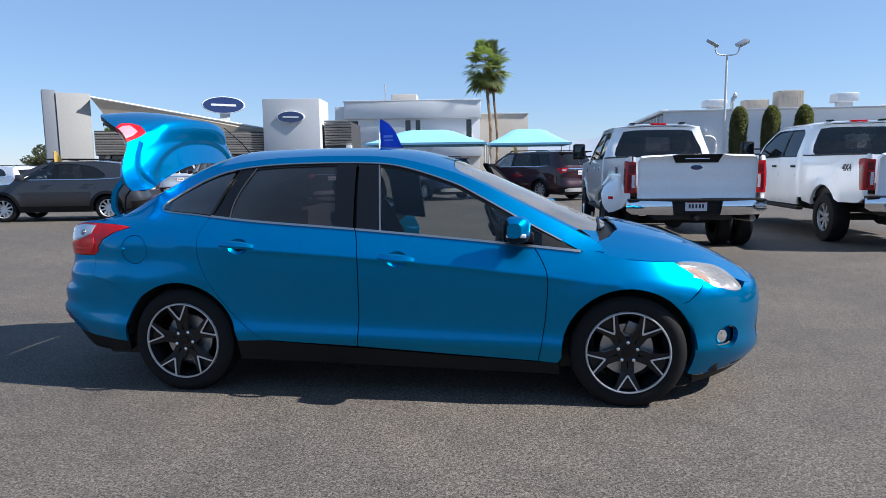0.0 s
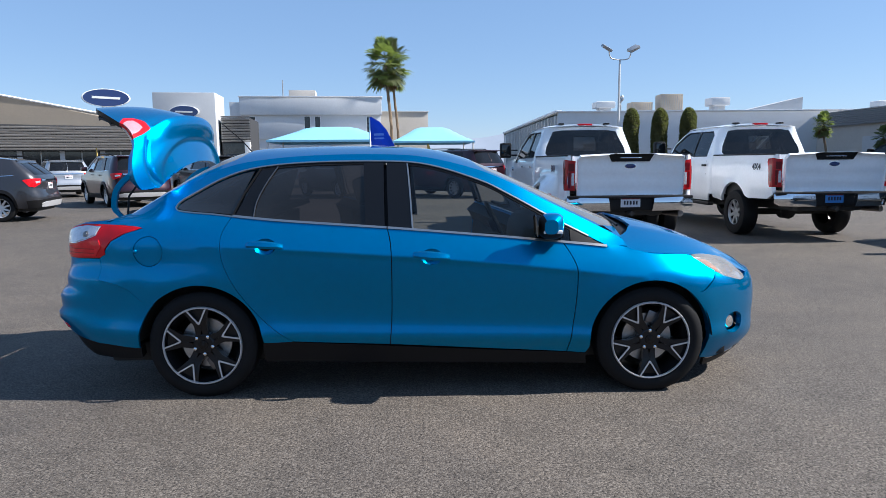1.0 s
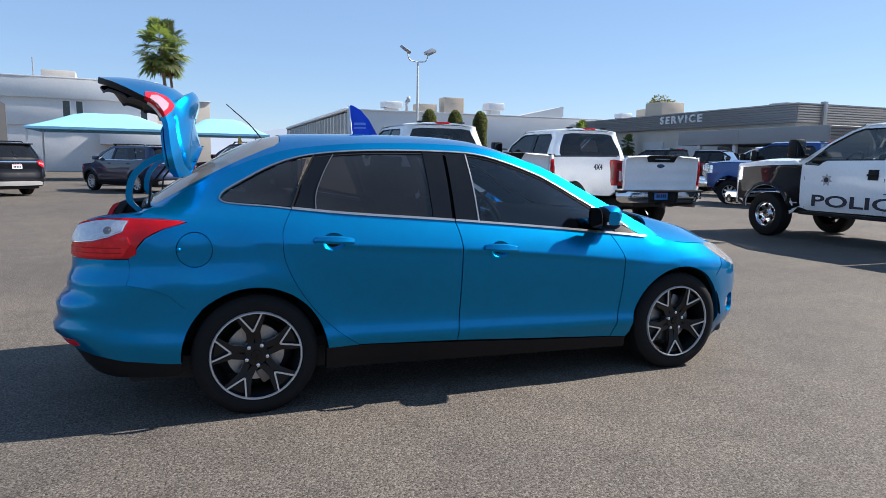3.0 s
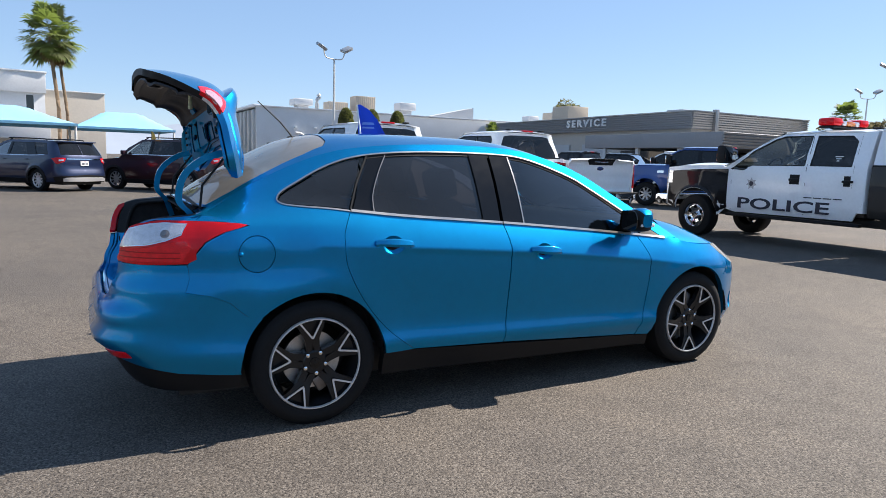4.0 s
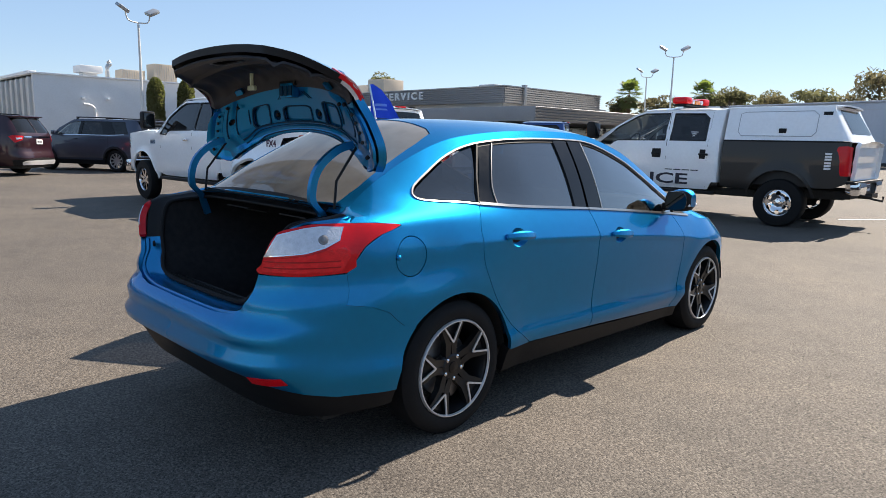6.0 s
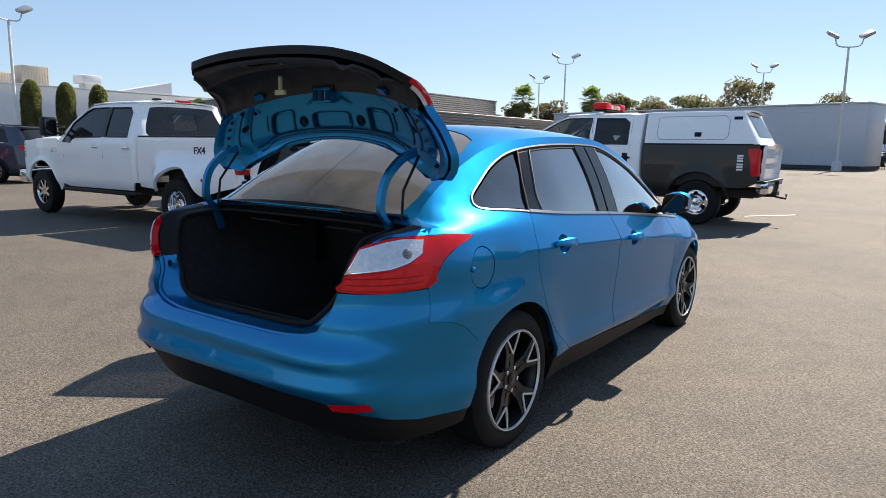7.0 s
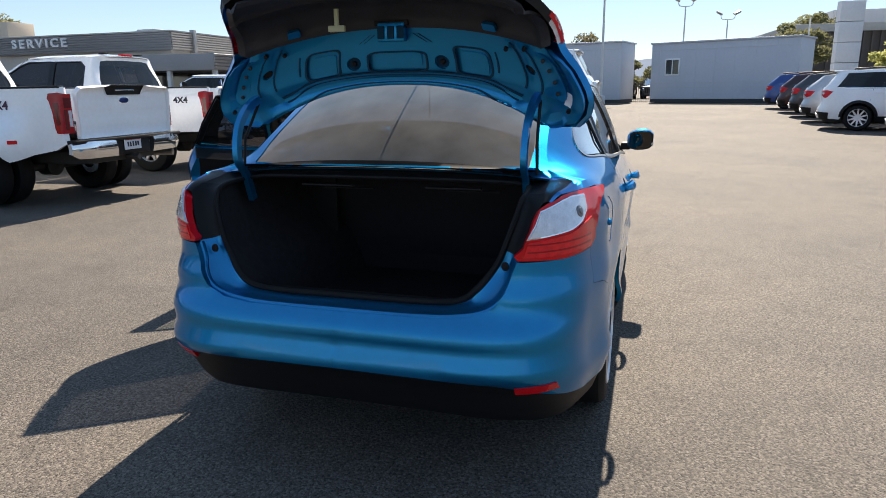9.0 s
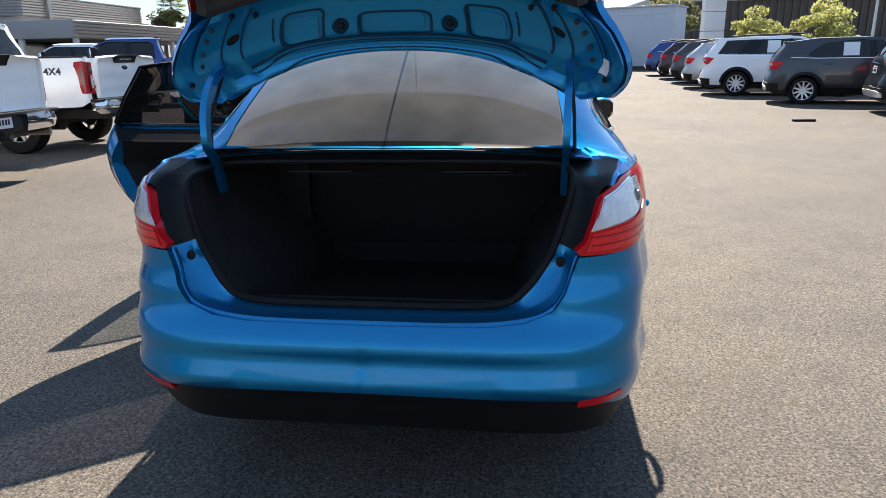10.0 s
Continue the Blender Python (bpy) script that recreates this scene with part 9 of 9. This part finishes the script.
# ground paint, rubber strip, flag
bm = boxed(-0.72, 0.72, -0.05, 0.05, 0.0, 0.004)
tagged(part("painted_line", bm, mat("worn_white_paint", (0.62, 0.60, 0.56), rough=0.8, var=0.2, scale=6)), "worn white line painted on the asphalt", "marking", kind="structure").matrix_basis = pose(11.5, 0.3, 0.004 + ground_z(11.5, 0.3), 0, 0, -35)
st = thing("rubber_strip", "black rubber strip lying on the asphalt", "strip", pose(10.0, -5.85, ground_z(10, -5.85), 0, 0, 88))
part("strip_body", boxed(-0.21, 0.21, -0.06, 0.06, 0, 0.05, 0.02), M_RUBBER, st)
M_FLAGPRINT = mat("pale_flag_print", (0.22, 0.32, 0.72), rough=0.8)
fl = thing("window_flag", "small royal blue cloth flag clipped to the sedan's window", "flag")
part("flag_staff", tube([(-0.455, 0.76, 1.38), (-0.465, 0.80, 1.50), (-0.475, 0.86, 1.74)], 0.006, 8), M_WRITE, fl)
for q0, q1 in ((0.05, 0.062), (0.078, 0.096)):
    part("print_bar", sheet([(0.03, q0), (0.125, q0), (0.12, q1), (0.035, q1)], lambda a, b: Vector((-0.465 - 0.04 * b + a * 0.93, 0.852 - 0.36 * a + 0.010 * math.sin(a * 46 + b * 16) * (a / 0.15) ** 0.8, 1.515 + b)), (), 0.012, 0.0, flip=True), M_FLAGPRINT, fl)
cloth = part("flag_cloth", sheet([(0, 0), (0, 0.225), (0.02, 0.228), (0.09, 0.19), (0.15, 0.12), (0.185, 0.05), (0.215, -0.01)], lambda a, b: Vector((-0.465 - 0.04 * b + a * 0.93, 0.855 - 0.36 * a + 0.010 * math.sin(a * 46 + b * 16) * (a / 0.15) ** 0.8, 1.515 + b)), (), 0.015, 0.0, flip=True), mat("royal_blue_cloth", (0.012, 0.07, 0.60), rough=0.75, var=0.15, scale=14, bump=0.2, bscale=300), fl)


# ---- trees ----
def leaf_cloud(bm, rng, centre, radii, n, size, flat=0.0, droop=0.0):
    """Many small leaves through a clump, denser near its outside."""
    c = Vector(centre)
    for _ in range(n):
        while True:
            v = Vector((rng.uniform(-1, 1), rng.uniform(-1, 1), rng.uniform(-1, 1)))
            if 0.05 < v.length < 1:
                break
        v = v.normalized() * (v.length ** 0.5)
        p = c + Vector((v.x * radii[0], v.y * radii[1], v.z * radii[2]))
        d1 = Vector((rng.uniform(-1, 1), rng.uniform(-1, 1), rng.uniform(-1, 1) * (1 - flat))).normalized() * size * rng.uniform(0.6, 1.3)
        d2 = Vector((rng.uniform(-1, 1), rng.uniform(-1, 1), rng.uniform(-1, 1) - droop)).normalized() * size * 0.5
        try:
            bm.faces.new((bm.verts.new(p - d1), bm.verts.new(p + d2), bm.verts.new(p + d1), bm.verts.new(p - d2)))
        except ValueError:
            pass


def tree(x, y, h, spread, leaf, label, seed, n=2600, size=0.22, trunk=0.35, low=0.35, bark=M_BARK, clumps=15):
    rng = random.Random(seed)
    t = thing("tree", label, "tree", pose(x, y, 0.0), "trees beyond the lot")
    top = h * 0.62
    bm = tube(round_line([(0, 0, 0), (rng.uniform(-0.2, 0.2), 0.1, top * 0.5), (rng.uniform(-0.4, 0.4), rng.uniform(-0.3, 0.3), top)], n=4), trunk, 8, taper=trunk * 0.4)
    cl = []
    for i in range(clumps):
        a = 2 * math.pi * i / clumps + rng.uniform(-0.4, 0.4)
        rr = spread * rng.uniform(0.25, 0.85)
        z = h * rng.uniform(low + 0.12, 0.92)
        rr *= 1.0 - 0.55 * max(0, (z / h - 0.6)) / 0.4
        cl.append((rr * math.cos(a), rr * math.sin(a), z))
    for c in cl[::2]:
        tube([(0, 0, top * rng.uniform(0.5, 0.95)), (c[0] * 0.5, c[1] * 0.5, c[2] * 0.85), c], trunk * 0.35, 5, bm, taper=0.04)
    part("trunk", bm, bark, t)
    bm = bmesh.new()
    for c in cl:
        r = spread * rng.uniform(0.22, 0.42)
        leaf_cloud(bm, rng, c, (r, r, r * rng.uniform(0.45, 0.75)), n // clumps, size)
    part("crown", bm, leaf, t)


def palm(x, y, h, seed, r=2.2, label="tall fan palm with a shaggy crown", n=46, tall=0.5, slim=1.0):
    rng = random.Random(seed)
    p = thing("palm_tree", label, "palm tree", pose(x, y, 0.0), "fan palms")
    pts = [(0.25 * math.sin(i * 0.4), 0.0, h * 0.86 * i / 12) for i in range(13)]
    bm = tube(pts, 0.30 * h / 13 * slim, 10, taper=0.24 * h / 13 * slim)
    tx = pts[-1][0]
    part("trunk", bm, M_PALMBARK, p)
    for name, material, cnt, lo, hi in (("crown", M_PALMLEAF, int(n * 1.5), -50, 80), ("dead_skirt", M_DEADLEAF, n // 2, -84, -48)):
        bm = bmesh.new()
        for i in range(cnt):
            az = i * 2.4 + rng.uniform(-0.4, 0.4)
            up_f = (i + 0.5) / cnt
            el = radians(lo + (hi - lo) * up_f ** 1.5 + rng.uniform(-10, 10))
            L = r * rng.uniform(0.75, 1.0) * (0.7 if name == "dead_skirt" else 1)
            base = Vector((tx, 0, h * 0.86 + (rng.uniform(-tall, tall * 0.2) if name == "dead_skirt" else tall * (1.5 * up_f - 0.6))))
            d = Vector((math.cos(az) * math.cos(el), math.sin(az) * math.cos(el), math.sin(el)))
            tip = base + d * L * 0.62 + Vector((0, 0, -0.10 * L))
            tube([base, base.lerp(tip, 0.5) + Vector((0, 0, 0.05 * L)), tip], 0.022, 4, bm)
            side = d.cross(Vector((0, 0, 1)))
            side = side.normalized() if side.length > 0.05 else Vector((1, 0, 0))
            up = side.cross(d)
            fan = L * 0.46
            for k in range(21):
                t = radians(-125 + 250 * k / 20)
                dd = (d * math.cos(t) + side * math.sin(t) + up * (0.12 + rng.uniform(-0.12, 0.12))).normalized()
                mid = tip + dd * fan * 0.6
                e = tip + dd * fan * rng.uniform(0.9, 1.08) + Vector((0, 0, -0.20 * fan))
                q = up.cross(dd).normalized() * fan * 0.085
                bm.faces.new([bm.verts.new(v) for v in (tip, mid + q, e, mid - q)])
        part(name, bm, material, p)


def cypress(x, y, h, r, seed):
    rng = random.Random(seed)
    c = thing("clipped_cypress", "tall clipped column cypress by the workshop wall", "tree", pose(x, y, 0.0), "clipped cypresses")
    part("trunk", tube([(0, 0, 0), (0, 0, h * 0.9)], 0.12, 8), M_BARK, c)
    bm = bmesh.new()
    core = lathe([(0.3, r * 0.6), (h * 0.3, r * 0.88), (h * 0.75, r * 0.9), (h * 0.93, r * 0.6), (h * 0.97, 0.0)], 18, "z", bm)
    for _ in range(4200):
        z = rng.uniform(0.2, 1.0)
        a = rng.uniform(0, 2 * math.pi)
        rr = r * (1.0 if z < 0.8 else math.sqrt(max(0.0, 1 - ((z - 0.8) / 0.2) ** 2))) * rng.uniform(0.9, 1.04) * (0.92 + 0.08 * math.sin(a * 3 + z * 9))
        p = Vector((rr * math.cos(a), rr * math.sin(a), z * h))
        d1 = Vector((rng.uniform(-1, 1), rng.uniform(-1, 1), rng.uniform(0, 1.5))).normalized() * 0.11
        d2 = Vector((rng.uniform(-1, 1), rng.uniform(-1, 1), rng.uniform(-1, 1))).normalized() * 0.05
        bm.faces.new((bm.verts.new(p - d1), bm.verts.new(p + d2), bm.verts.new(p + d1), bm.verts.new(p - d2)))
    part("foliage", bm, M_CYPRESS, c)


palm(-4.85, 71.5, 14.4, 3, r=3.2, n=30, tall=0.55, slim=0.6)
palm(-4.15, 72.3, 13.2, 13, r=2.0, n=20, tall=0.5, slim=0.55, label="slim fan palm behind a taller one")
palm(39.5, 62.0, 5.5, 4, r=1.25, n=26, label="short fan palm by the service building")
palm(43.0, 58.0, 3.9, 6, r=1.1, n=26, label="short young fan palm by the workshop")
palm(72.0, 31.0, 8.2, 7, r=1.9, n=30, label="slim fan palm beyond the lot")
palm(66.0, 37.0, 8.0, 8, r=1.9, n=30, label="slim fan palm beyond the lot")
palm(-42.0, 58.0, 4.5, 9, r=1.8, n=26, label="short fan palm beside the showroom")
for i, x in enumerate((12.75, 14.55, 16.35)):
    cypress(x, 38.0 - 0.1 * i, 4.62, 0.50, 20 + i)
pine = "grey-green pine with a ragged open crown"
tree(50.5, 61.5, 9.6, 3.2, M_OLIVE, "dense dark green tree behind the service building", 31)
for i, (x, y, h, s) in enumerate(((62.0, 43.0, 7.2, 2.6), (66.5, 38.5, 6.8, 3.0), (68.5, 35.0, 7.4, 3.0), (73.5, 28.5, 8.0, 3.4), (76.0, 25.0, 7.4, 3.2), (83.0, 20.5, 8.2, 4.2), (73.6, 19.6, 7.6, 3.6), (79.0, 15.2, 9.6, 4.0), (86.0, 6.6, 8.0, 3.8), (84.0, 27.0, 8.4, 3.6), (79.0, 33.0, 7.8, 3.4))):
    tree(x, y, h, s, M_PINE if i % 3 else M_OLIVE, pine, 40 + i)
tree(63.0, -13.4, 7.2, 3.2, M_OLIVE, "rounded dark green tree at the lot's edge", 60)
tree(57.0, -19.2, 4.8, 2.4, M_VERDE, "bright yellow-green palo verde at the lot's edge", 61, n=3600, size=0.16, low=0.2)
tree(52.0, -22.5, 5.0, 3.0, M_VERDE, "bright yellow-green palo verde at the lot's edge", 62, n=3600, size=0.16, low=0.2)
tree(60.5, 1.0, 3.6, 2.0, M_OLIVE, "low shrubby tree behind the fence", 63, n=1600, low=0.1)
tree(62.0, -1.8, 3.4, 2.2, M_OLIVE, "low shrubby tree behind the fence", 64, n=1600, low=0.1)
tree(-52.0, 62.0, 4.6, 3.0, M_OLIVE, "low green tree beside the showroom", 65, low=0.2)
tree(80.0, -18.0, 9.0, 3.6, M_OLIVE, "dark green tree above the brown building", 66)


# ---- distance ----
def hills():
    bm = bmesh.new()
    n = 90
    lo, hi = [], []
    for i in range(n + 1):
        a = radians(-20 + 130 * i / n)
        z = 26 + 26 * noise.noise((i * 0.09, 3.1, 0)) + 12 * noise.noise((i * 0.31, 7.7, 0))
        x, y = 1000 * math.cos(a), 1000 * math.sin(a)
        lo.append(bm.verts.new((x, y, -5)))
        hi.append(bm.verts.new((x * 1.1, y * 1.1, max(8, z + 14))))
    for i in range(n):
        bm.faces.new((lo[i], lo[i + 1], hi[i + 1], hi[i]))
    tagged(part("distant_hills", bm, M_HAZE), "desert hills on the horizon, pale blue-grey with painted haze", "hills", kind="structure")


hills()


def perimeter():
    # plain walls added unseen behind the camera, closing the lot in reflections
    w = thing("perimeter_wall", "plain beige wall added out of view to close the lot", "wall", kind="structure")
    part("wall_west", boxed(-60, -59.6, -60, 40, 0, 3.4), M_BEIGE, w)
    part("wall_south", boxed(-40, 14, -30.4, -30, 0, 2.4), M_BEIGE, w)
    part("wall_south_end", boxed(14, 90, -45.4, -45, 0, 3.4), M_BEIGE, w)


perimeter()
